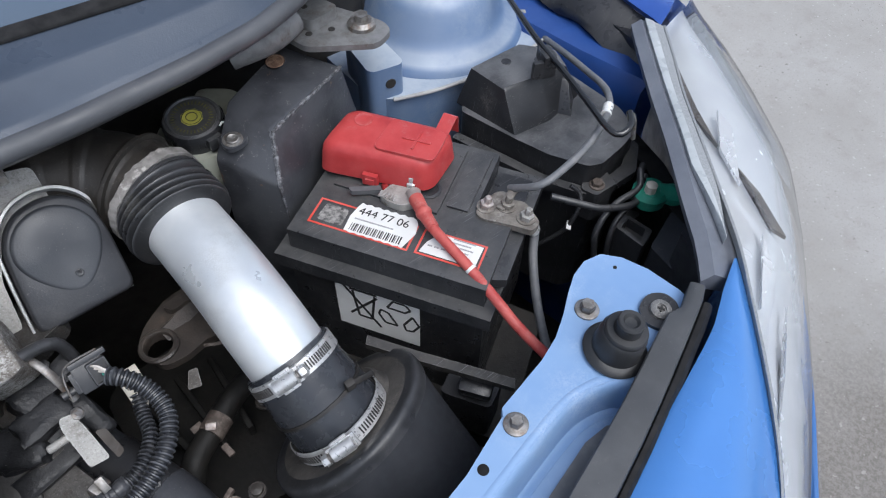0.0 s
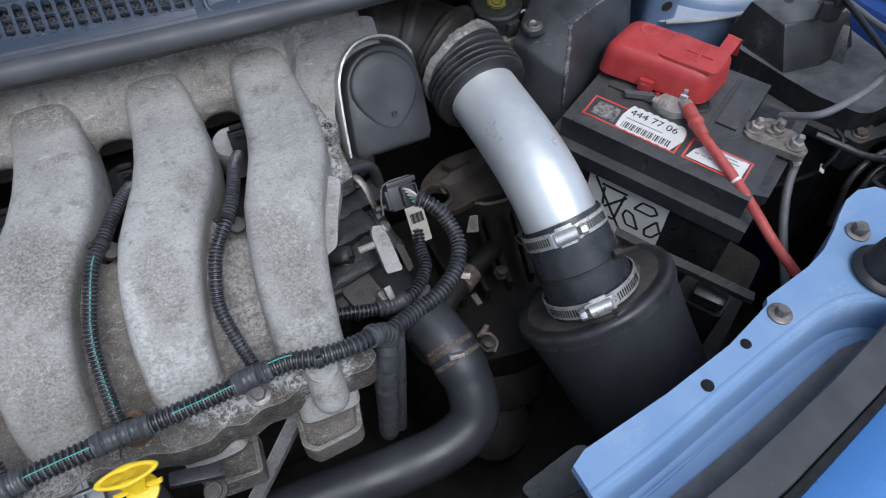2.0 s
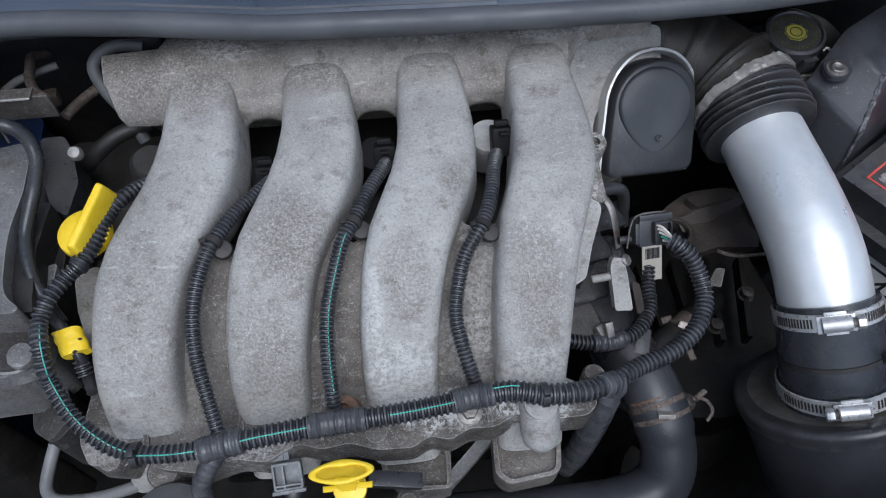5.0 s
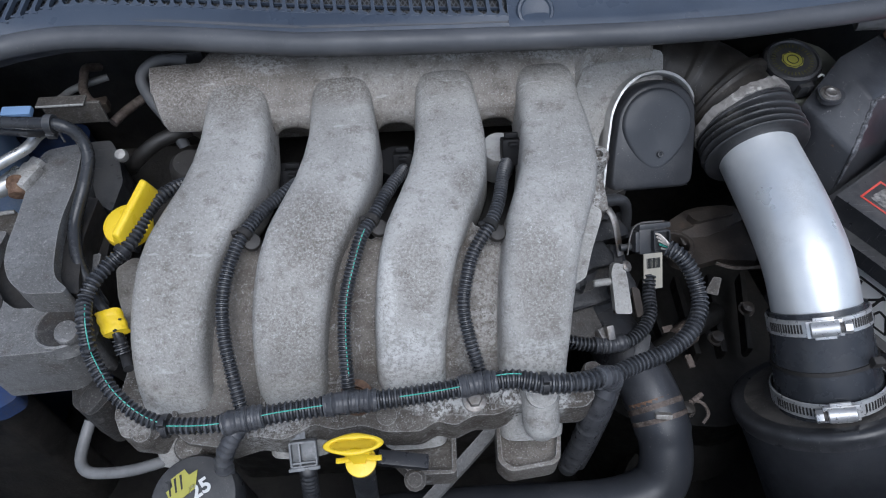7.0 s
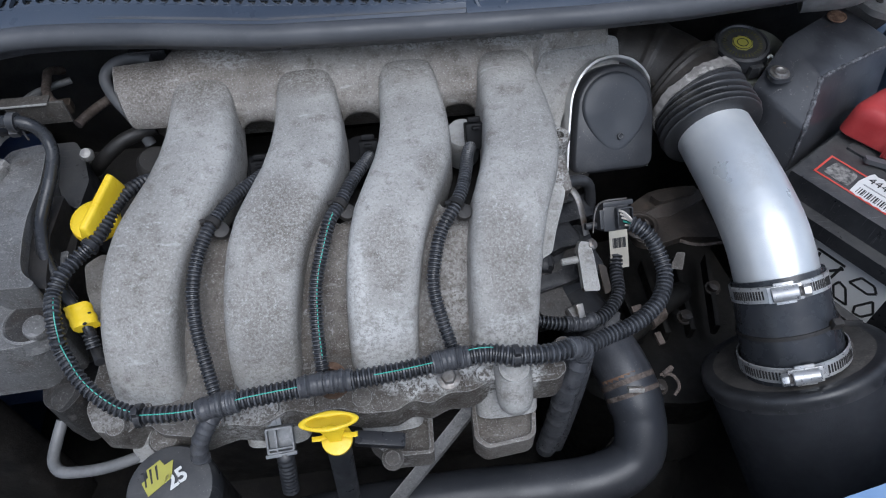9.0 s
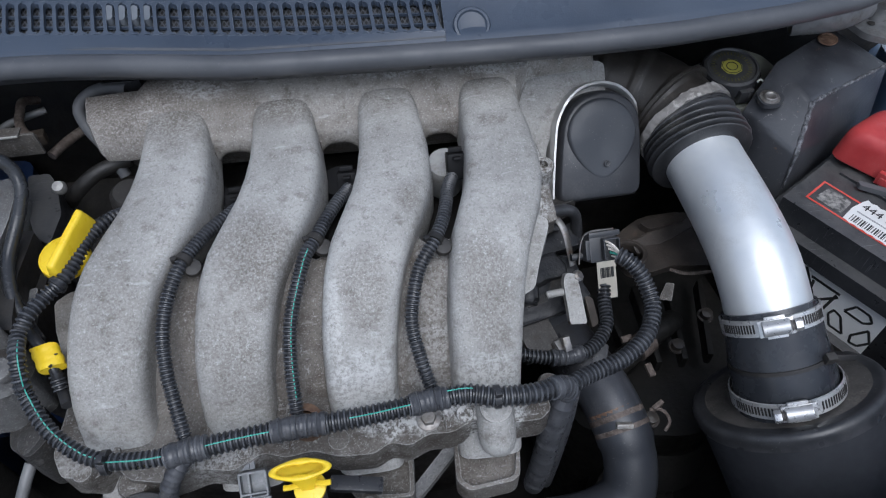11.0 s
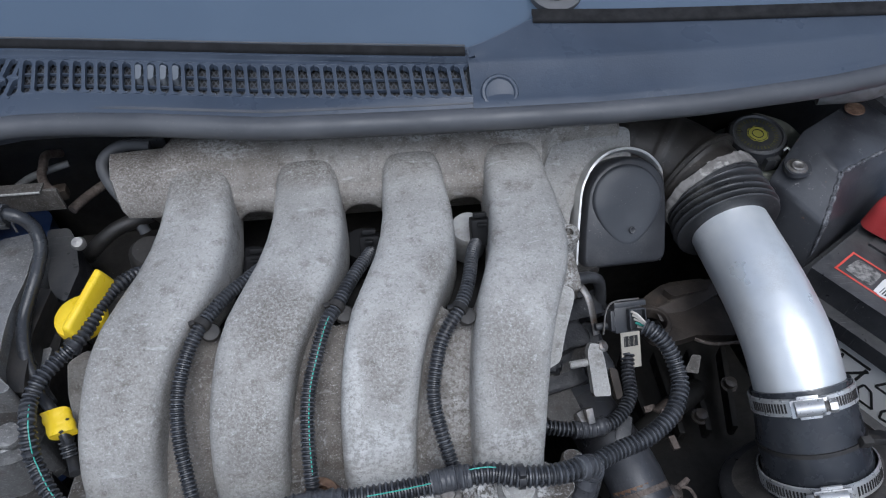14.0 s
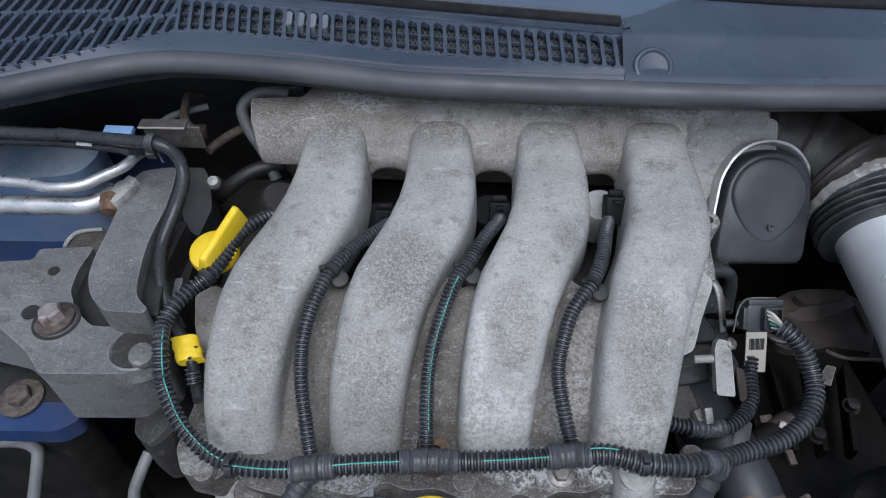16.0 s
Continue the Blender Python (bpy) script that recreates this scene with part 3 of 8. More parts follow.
def plenum():
    """The long chamber; its near end is cut down to a lower lip."""
    sec = [(0.054, 0.874), (0.045, 0.8745), (0.0405, 0.879), (0.0402, 0.886), (0.045, 0.895), (0.054, 0.9055), (0.068, 0.914), (0.088, 0.9195), (0.11, 0.919), (0.13, 0.91), (0.145, 0.885), (0.145, 0.85), (0.12, 0.835), (0.07, 0.84)]
    rings = []
    for x, k, dy in ((-0.2290, 0.93, 0.006), (-0.2280, 0.975, 0.003), (-0.2255, 1.0, 0.001), (-0.21, 1.0, 0), (-0.192, 1.0, 0), (-0.186, 1.0, 0), (-0.178, 1.0, 0), (-0.165, 1.0, 0), (-0.15, 1.0, 0), (-0.1, 1.0, 0), (0.05, 1.0, 0.0), (0.092, 1.0, 0.0), (0.100, 1.0, 0.0), (0.108, 1.0, 0.0), (0.114, 1.0, 0.0), (0.125, 1.0, 0.0), (0.135, 0.99, 0.003), (0.142, 0.97, 0.008), (0.160, 0.95, 0.012), (0.167, 0.93, 0.014), (0.170, 0.88, 0.018)):
        ring = []
        for y, z in sec:
            yy, zz = 0.09 + (y - 0.09) * k + dy, 0.876 + (z - 0.876) * k - 0.012 * (x + 0.05)
            ring.append((x + (0.010 * (0.91 - z) / 0.04 if x < -0.2 else 0), max(lerp_table(END_FRONT, x), min(yy, lerp_table(LID_BACK, x) - 0.004 * (0.92 - z))), max(lerp_table(END_LOW, x), min(zz, lerp_table(LID_TOP, x) - 0.03 * max(0, y - 0.07)))))
        rings.append(ring)
    return loft(rings)


part("end_neck", joined(block((0.0035, 0.034, 0.005), pose(0.139, 0.088, 0.9150, 18), 0.0015), lathe([(0, 0), (0.0055, 0), (0.0055, 0.006), (0.004, 0.007), (0, 0.007)], (0.162, 0.094, 0.9105), segs=12)), ALU, manifold, "pale cast seam with a bolt at the plenum end")
part("plenum", plenum(), ALU_BROWN, manifold, "brownish grey cast plenum chamber")


def web(n, slot):
    """The cast floor between two runners, with its rounded slot."""
    rows = []
    ys = sorted({*np.linspace(0.036, -0.168, 32), *np.linspace(0.036, 0.026, 6), *np.linspace(-0.052, -0.066, 8)}, reverse=True)
    bm = bmesh.new()
    for y in ys:
        z = lerp_table(TOP, y) - 0.022 - 0.010 * max(0, min(1, (-y - 0.07) / 0.05))
        a, b = runner_x(n, y), runner_x(n + 1, y)
        mid = (a + b) / 2
        t = (y + 0.0125) / 0.0545
        h = 0.0185 * (1 - min(1, abs(t)) ** 8) ** 0.5 if slot and abs(t) < 1 else 0
        row = []
        for side, end in ((a, mid - h), (b, mid + h)):
            row.append([bm.verts.new((side + (end - side) * u, y, z + (0.004 * (1 - u)))) for u in (0, 0.5, 0.8, 1)] + [bm.verts.new((end, y, z - 0.022 * (h > 0)))])
        rows.append((row, h))
    for (r0, h0), (r1, h1) in zip(rows, rows[1:]):
        for s in (0, 1):
            for k in range(4 if h0 + h1 > 0 else 3):
                bm.faces.new((r0[s][k], r0[s][k + 1], r1[s][k + 1], r1[s][k]))
    bmesh.ops.remove_doubles(bm, verts=bm.verts[:], dist=0.00005)
    return bm


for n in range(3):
    part("web", web(n, True), ALU_DIRTY_SHADED, manifold, "grimy cast web with a rounded slot, valley shade in its colour")



def arch(left, right):
    """The rounded upper end of a slot, flowing out of the plenum's lower edge."""
    rings = []
    for i in range(25):
        u = i / 24
        x = left + (right - left) * u
        low = 0.8775 - 0.030 * abs(2 * u - 1) ** 3.2 - 0.012 * (x + 0.05)
        rings.append([(x, 0.0432, 0.8955), (x, 0.0390, 0.889), (x, 0.0378, low + 0.006), (x, 0.0382, low + 0.002), (x, 0.0405, low), (x, 0.052, low + 0.001), (x, 0.052, 0.8955)])
    return loft(rings)


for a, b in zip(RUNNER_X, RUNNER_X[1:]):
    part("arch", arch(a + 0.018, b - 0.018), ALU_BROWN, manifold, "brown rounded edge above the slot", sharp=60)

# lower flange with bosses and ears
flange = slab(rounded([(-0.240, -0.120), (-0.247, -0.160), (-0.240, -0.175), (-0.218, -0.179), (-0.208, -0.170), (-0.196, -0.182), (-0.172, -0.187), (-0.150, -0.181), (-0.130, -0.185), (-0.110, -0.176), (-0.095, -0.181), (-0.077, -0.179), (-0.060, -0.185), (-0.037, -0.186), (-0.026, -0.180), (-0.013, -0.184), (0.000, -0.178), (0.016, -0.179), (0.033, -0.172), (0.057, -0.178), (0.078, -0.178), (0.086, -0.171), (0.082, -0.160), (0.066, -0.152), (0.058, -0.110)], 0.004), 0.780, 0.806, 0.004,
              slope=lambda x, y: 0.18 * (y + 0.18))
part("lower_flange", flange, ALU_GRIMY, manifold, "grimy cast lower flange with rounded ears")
part("edge_flange", slab(rounded([(-0.2552, -0.0569), (-0.2484, -0.0825), (-0.2357, -0.112), (-0.2200, -0.1118), (-0.2250, -0.0565), (-0.2440, -0.0474)], 0.004), 0.828, 0.840, 0.002), ALU_BROWN, manifold, "narrow cast edge below the first runner")
part("side_flap", slab(rounded([(0.0784, -0.0505), (0.0964, -0.053), (0.1024, -0.057), (0.1022, -0.0625), (0.0912, -0.0865), (0.0839, -0.106), (0.0734, -0.1115), (0.0594, -0.1245)], 0.003), 0.858, 0.868, 0.002, slope=lambda x, y: 0.26 * (y + 0.0725)), ALU, manifold, "thin cast plate beside the end runner")
part("screw_ear", lathe([(0, 0), (0.0085, 0), (0.0085, 0.02), (0.007, 0.022), (0.0035, 0.022), (0.003, 0.016), (0, 0.016)], (0.1115, 0.000, 0.853), (0, -0.2, 1), 24), ALU_DIRTY_SHADED, manifold, "mottled round screw ear")
part("boss", joined(lathe([(0, -0.004), (0.006, -0.0025), (0.0105, 0.0015), (0.0125, 0.0065), (0.0130, 0.012), (0.0132, 0.034), (0, 0.034)], (0.0465, -0.1895, 0.7905), (0, 0.74, 0.67), 28), lathe([(0, 0), (0.0115, 0), (0.0108, 0.003), (0.0055, 0.0034), (0.0045, 0.001), (0, 0.001)], (0.0465, -0.170, 0.817), (0, -0.30, 1), 24)), ALU, manifold, "rounded pale cast boss")
part("boss", lathe([(0, 0), (0.0085, 0), (0.008, 0.022), (0.0065, 0.024), (0, 0.024)], (0.088, -0.152, 0.778), (0.1, 0.2, 1)), ALU_DIRTY_SHADED, manifold)
part("boss", lathe([(0, -0.02), (0.0115, -0.02), (0.0105, 0.008), (0.009, 0.010), (0, 0.010)], (-0.196, -0.180, 0.790), (0, -0.2, 1), 20), ALU_GRIMY, manifold)
part("boss", lathe([(0, 0), (0.012, 0), (0.011, 0.02), (0.0095, 0.021), (0.006, 0.021), (0.006, 0.014), (0, 0.014)], (-0.079, -0.160, 0.806), (0, -0.3, 1)), RUST, manifold, "rusty bolt hole in the flange")
part("lug", pocket(rounded([(0.018, -0.168), (0.067, -0.166), (0.061, -0.199), (0.056, -0.203), (0.024, -0.206), (0.016, -0.198)], 0.004), 0.745, 0.768, 0.0026, 0.006), ALU_DIRTY_SHADED, manifold, "cast pale lug with a hollow face below the flange")
part("step", pocket(rounded([(-0.061, -0.170), (-0.012, -0.170), (-0.014, -0.204), (-0.046, -0.203), (-0.060, -0.188)], 0.004), 0.745, 0.768, 0.0026, 0.007), ALU_GRIMY, manifold, "grimy cast hollow step below the flange")
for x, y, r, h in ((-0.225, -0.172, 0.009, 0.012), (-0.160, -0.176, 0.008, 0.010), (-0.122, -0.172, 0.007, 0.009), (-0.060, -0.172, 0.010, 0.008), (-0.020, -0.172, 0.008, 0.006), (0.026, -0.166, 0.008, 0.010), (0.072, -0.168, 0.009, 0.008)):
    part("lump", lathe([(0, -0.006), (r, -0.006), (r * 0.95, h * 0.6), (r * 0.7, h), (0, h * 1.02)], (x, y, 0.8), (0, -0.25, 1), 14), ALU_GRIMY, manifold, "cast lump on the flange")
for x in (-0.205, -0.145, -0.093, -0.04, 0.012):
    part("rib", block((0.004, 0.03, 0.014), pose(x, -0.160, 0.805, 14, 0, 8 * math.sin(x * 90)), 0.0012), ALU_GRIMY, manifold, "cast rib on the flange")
hex_bolt("flange_bolt", (0.001, -0.168, 0.8085), DULL_STEEL, (0, -0.25, 1), 0.0055, 0.005, 0.0085, "blue-tinted steel bolt in the manifold flange")


# engine below
engine = thing("engine_block", (0, -0.02, 0.45), "dark grimy engine block below the manifold", "engine")
part("block", block((0.40, 0.20, 0.30), pose(-0.11, 0.035, 0.650, 12), 0.02), BLACK_DEEP, engine, "dark grimy cylinder head and block")
part("cover", block((0.32, 0.085, 0.10), pose(-0.07, 0.02, 0.77, 8), 0.012), BLACK_DEEP, engine, "black rocker cover seen through the slots")
part("front_casting", slab(rounded([(-0.24, -0.08), (0.07, -0.08), (0.05, -0.125), (-0.225, -0.120)], 0.012), 0.55, 0.768, 0.008), BLACK_DEEP, engine, "dark casting below the flange")


# blacker than other plastic: the slots' shade is put into it
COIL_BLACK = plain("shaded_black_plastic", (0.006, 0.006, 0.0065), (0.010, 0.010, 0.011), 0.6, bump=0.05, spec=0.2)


def coil(x, y, z, grey=False):
    """An ignition coil with its plug, standing in a slot."""
    c = thing("ignition_coil", (x, y, z - 0.05), "grey-topped ignition coil with a black plug" if grey else "black ignition coil with a black plug", "ignition coil", "ignition coils")
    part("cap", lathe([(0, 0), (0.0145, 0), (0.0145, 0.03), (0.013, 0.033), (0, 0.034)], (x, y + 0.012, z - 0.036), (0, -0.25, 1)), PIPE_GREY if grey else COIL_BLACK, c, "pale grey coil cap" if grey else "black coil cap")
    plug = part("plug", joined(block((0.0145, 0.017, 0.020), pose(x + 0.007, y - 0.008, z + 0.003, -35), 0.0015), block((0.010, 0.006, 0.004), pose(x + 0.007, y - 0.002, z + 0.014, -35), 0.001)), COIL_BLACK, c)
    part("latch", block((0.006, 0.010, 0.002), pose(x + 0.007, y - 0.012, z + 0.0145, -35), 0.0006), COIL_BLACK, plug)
    return c


PIPE_GREY = plain("pale_grey_plastic", (0.3, 0.3, 0.3), (0.38, 0.38, 0.37), 0.5, scale=60, dust=(0.2, 0.18, 0.15))
coil(0.038, 0.012, 0.872, True)
coil(-0.045, 0.008, 0.868)
coil(-0.128, 0.004, 0.862)

# ---- wiring loom ----
loom = thing("wiring_loom", (-0.05, -0.18, 0.83), "black ribbed split-loom wiring harness lying across the manifold", "wiring harness")
MAIN = [(-0.199, -0.182, 0.836), (-0.176, -0.184, 0.837), (-0.152, -0.183, 0.837), (-0.128, -0.180, 0.838), (-0.093, -0.177, 0.838), (-0.063, -0.176, 0.838), (-0.032, -0.174, 0.838), (0.003, -0.170, 0.838), (0.026, -0.169, 0.839), (0.046, -0.173, 0.838), (0.069, -0.173, 0.836), (0.089, -0.168, 0.831)]
RIB = (0.0037, 0.0012)


def strand(name, pts, r, material=LOOM, rib=RIB, label="", stripe=None):
    p = part(name, tube(pts, r, 14, rib=rib), material, loom, label, sharp=32)
    if stripe:
        a, b, off = stripe
        path = smooth_path(pts, 0.004)
        n = len(path)
        part("green_slit", tube([q + Vector(off) * 0.93 for q in path[int(a * n):int(b * n)]], 0.00042, 6, 0.004), GREEN_WIRE, p, "thin green wire showing in the slit")
    return p


def tape(pts, r):
    turns = max(3.3, sum((Vector(b) - Vector(a)).length for a, b in zip(pts, pts[1:])) / 0.0075)
    rough_r = lambda u: r * (0.94 + 0.13 * ((u * turns + 0.2 * math.sin(u * 9)) % 1.0) ** 1.4 + 0.025 * math.sin(u * 83) + 0.02 * math.sin(u * 47 + 1))
    return part("tape", tube(pts, rough_r, 20, 0.0008), TAPE, loom, "glossy black tape wrapping")


strand("trunk", MAIN[0:3], 0.0056, stripe=(0.05, 0.95, (0, -0.0022, 0.0052)))
strand("trunk", MAIN[2:5], 0.0068, stripe=(0.2, 0.95, (0, -0.0025, 0.0066)))
strand("trunk", MAIN[4:8], 0.0068, stripe=(0.45, 0.98, (0, -0.0025, 0.0066)))
strand("trunk", MAIN[7:], 0.0070, stripe=(0.1, 0.35, (0, 0.001, 0.0071)))
tape([(-0.162, -0.184, 0.836), (-0.152, -0.183, 0.838), (-0.137, -0.1815, 0.839)], 0.0078)
tape([(-0.098, -0.1775, 0.8385), (-0.082, -0.1765, 0.839), (-0.064, -0.176, 0.8385)], 0.0075)
tape([(-0.010, -0.1715, 0.8385), (0.003, -0.170, 0.839), (0.014, -0.1695, 0.839)], 0.0076)
tape([(-0.152, -0.185, 0.834), (-0.160, -0.192, 0.826), (-0.167, -0.199, 0.812), (-0.169, -0.205, 0.79)], 0.0058)
tape([(0.083, -0.170, 0.833), (0.092, -0.166, 0.826), (0.098, -0.163, 0.812)], 0.0078)
LOOP_LEFT = [(-0.196, 0.014, 0.85), (-0.205, -0.003, 0.868), (-0.2142, -0.0188, 0.876), (-0.2221, -0.0326, 0.876), (-0.227, -0.0532, 0.876), (-0.2325, -0.0683, 0.876), (-0.242, -0.0784, 0.874), (-0.2499, -0.0929, 0.874), (-0.2534, -0.1056, 0.871), (-0.2503, -0.1214, 0.871), (-0.2489, -0.1328, 0.863), (-0.2475, -0.14, 0.854), (-0.235, -0.159, 0.846), (-0.217, -0.174, 0.839), (-0.199, -0.182, 0.836)]
strand("side_loop", LOOP_LEFT, 0.0053, stripe=(0.58, 0.99, (0.003, -0.002, 0.0042)))
part("cable_tie", joined(tube([(-0.2327, -0.0705, 0.877), (-0.2343, -0.073, 0.877)], 0.0062, 14, 0.002), block((0.004, 0.004, 0.004), pose(-0.2358, -0.0683, 0.879, 0, 0, 40), 0.0008)), BLACK, loom, "black cable tie")
FALL = [(-0.165, 0.83), (-0.14, 0.849), (-0.11, 0.869), (-0.075, 0.885), (-0.04, 0.885), (0.0, 0.875), (0.03, 0.866)]
for xs in (((-0.117, -0.012), (-0.120, -0.026), (-0.135, -0.046), (-0.149, -0.069), (-0.158, -0.089), (-0.163, -0.111), (-0.163, -0.131), (-0.160, -0.148), (-0.153, -0.174)),
           ((-0.036, 0.0), (-0.040, -0.016), (-0.050, -0.038), (-0.062, -0.064), (-0.069, -0.077), (-0.076, -0.096), (-0.082, -0.117), (-0.084, -0.140), (-0.083, -0.168)),
           ((0.042, 0.0), (0.035, -0.024), (0.028, -0.054), (0.019, -0.075), (0.007, -0.091), (0.001, -0.106), (-0.003, -0.124), (0.0, -0.142), (0.006, -0.163))):
    pts = [(x, y, lerp_table(FALL, y) - (0.006 if k == 0 else 0)) for k, (x, y) in enumerate(xs)]
    strand("branch", pts, 0.0049, rib=(0.0027, 0.0010), stripe=None if xs[0][0] != -0.036 else (0.42, 0.95, (0.0016, -0.0008, 0.0045)))
    x, y, z = pts[3]
    part("cable_tie", joined(tube([(x + 0.001, y + 0.002, z), (x - 0.001, y - 0.002, z)], 0.0058, 12, 0.004), block((0.004, 0.0035, 0.004), pose(x - 0.0055, y - 0.001, z + 0.003, 0, 0, 20), 0.0008), lathe([(0, -0.002), (0.0062, -0.002), (0.0065, 0.0005), (0.0056, 0.002), (0.0025, 0.0024), (0, 0.0024)], (x + 0.0050, y - 0.0035, z - 0.0045), (0.15, -0.35, 1), 20)), BLACK_DEEP, loom, "black cable tie with its clip")
for q in ((-0.199, -0.182, 0.836), (0.046, -0.173, 0.838)):
    part("cable_tie", joined(tube([(q[0] - 0.002, q[1], q[2]), (q[0] + 0.002, q[1], q[2])], 0.0078, 14, 0.002), block((0.004, 0.005, 0.005), pose(q[0], q[1] - 0.002, q[2] + 0.0085), 0.0008)), BLACK, loom, "black cable tie")
LOOP_RIGHT = [(0.1605, -0.0645, 0.829), (0.1660, -0.0695, 0.8285), (0.1735, -0.0770, 0.823), (0.1790, -0.0880, 0.8145), (0.1795, -0.104, 0.808), (0.168, -0.124, 0.805), (0.146, -0.139, 0.803), (0.120, -0.148, 0.804), (0.101, -0.157, 0.808), (0.095, -0.165, 0.798), (0.090, -0.170, 0.77), (0.088, -0.172, 0.72), (0.086, -0.170, 0.66)]
strand("connector_loop", LOOP_RIGHT[:9], 0.0066, rib=(0.0036, 0.0012))
tape(LOOP_RIGHT[8:], 0.0085)
strand("inner_loop", [(0.166, -0.046, 0.762), (0.163, -0.061, 0.757), (0.159, -0.081, 0.755), (0.143, -0.099, 0.755), (0.122, -0.106, 0.757), (0.101, -0.106, 0.76), (0.080, -0.103, 0.764), (0.055, -0.100, 0.766), (0.03, -0.10, 0.76)], 0.0059, rib=(0.0034, 0.0015))
tape([(0.132, -0.1035, 0.756), (0.122, -0.106, 0.757), (0.106, -0.1065, 0.759)], 0.0070)
strand("stripe_lead", [(0.108, -0.150, 0.79), (0.104, -0.160, 0.76), (0.100, -0.165, 0.70), (0.098, -0.165, 0.65)], 0.006, TAPE, None, "taped lead", (0.1, 0.5, (0.003, -0.003, 0.003)))

# plug of the loop, with pale wires
plug = thing("sensor_plug", (0.149, -0.047, 0.80), "dark grey wiring plug with bare pale wires and a paper tag", "connector")
pm = facing((0.1530, -0.0490, 0.8205), (0.12, -0.72, 0.68), 6) @ Matrix.Scale(0.86, 4)
part("shell", joined(block((0.026, 0.020, 0.024), pm @ pose(-0.002, 0.002, 0), 0.0025), block((0.030, 0.006, 0.005), pm @ pose(0, -0.006, 0.0135), 0.001), block((0.004, 0.014, 0.018), pm @ pose(-0.016, 0, 0), 0.001),  lathe([(0, 0), (0.003, 0), (0.003, 0.01), (0, 0.01)], pm @ Vector((-0.017, 0.004, -0.006)), pm.to_3x3() @ Vector((-1, 0, 0)), 10)), BLACK_DUSTY, plug)
part("mouth", pocket(rounded([(-0.008, -0.010), (0.008, -0.010), (0.008, 0.010), (-0.008, 0.010)], 0.002), -0.004, 0.004, 0.0012, 0.006, pm @ pose(0.004, -0.0105, 0, 90)), BLACK_DUSTY, plug, "square mouth of the plug")
for k in range(5):
    part("wire", tube([pm @ Vector((0.000 + 0.0014 * k, -0.009, 0.007 - 0.0036 * k)), pm @ Vector((0.004 + 0.001 * k, -0.014, 0.004 - 0.003 * k)), (0.1635, -0.0655, 0.8295)], 0.0010, 6, 0.002), GREEN_WIRE if k == 3 else WHITE_WIRE, plug, "thin pale wire")
part("clip_wire", tube([pm @ Vector((0.010, -0.006, 0.017)), pm @ Vector((-0.014, -0.006, 0.0165)), pm @ Vector((-0.021, -0.004, 0.008)), pm @ Vector((-0.024, -0.002, -0.012))], 0.0007, 6, 0.003), DULL_STEEL, plug, "thin steel spring clip")
fm = facing((0.1685, -0.0430, 0.768), (0.1, -0.70, 0.60), 4)
flag = part("tag_flag", block((0.017, 0.0012, 0.034), fm, 0.0003), BEIGE, plug, "stiff beige paper tag")
for k in range(9):
    part("code_bar", block((0.0013 if k % 3 else 0.0007, 0.0003, 0.009), fm @ pose(-0.0055 + 0.0014 * k, -0.0008, 0.006), 0), INK, flag)
for k in range(3):
    part("print_line", block((0.006 - 0.001 * k, 0.0003, 0.0012), fm @ pose(-0.0045, -0.0008, -0.004 - 0.003 * k), 0), INK, flag)

# throttle housing beside the end runner
throttle = thing("throttle_linkage", (0.12, -0.08, 0.76), "grimy throttle body with pale metal lever", "throttle body")
part("body", joined(block((0.045, 0.06, 0.05), pose(0.105, -0.035, 0.765, 12, 0, 12), 0.006), block((0.03, 0.03, 0.03), pose(0.098, -0.085, 0.752, 20, 0, 20), 0.005)), ALU_DARK, throttle, "oily cast body")
part("flange", slab(rounded([(0.090, 0.06), (0.150, 0.062), (0.152, 0.012), (0.122, -0.004), (0.094, 0.004)], 0.008), 0.798, 0.810, 0.003, slope=lambda x, y: -0.25 * (y - 0.03)), ALU_DARK, throttle, "pitted cast flange")
def lump(c, size, seed, turn=0, tip=20, rough=0.16):
    """An uneven cast lump: a well-rounded block, pushed in and out by smooth and fine waves."""
    bm = block(size, pose(0, 0, 0), min(size) * 0.2, 2)
    bmesh.ops.subdivide_edges(bm, edges=bm.edges[:], cuts=3, use_grid_fill=True)
    top = max(size)
    for v in bm.verts:
        w = v.co / top * 2.1 + Vector((seed * 3.7, seed * 1.9, -seed))
        v.co *= 1 + rough * noise.noise(w) * 1.6 + rough * 0.55 * noise.noise(w * 2.9) + rough * 0.22 * noise.noise(w * 7.5)
    bmesh.ops.transform(bm, matrix=pose(*c, tip, 8 * math.sin(seed), turn), verts=bm.verts[:])
    return bm


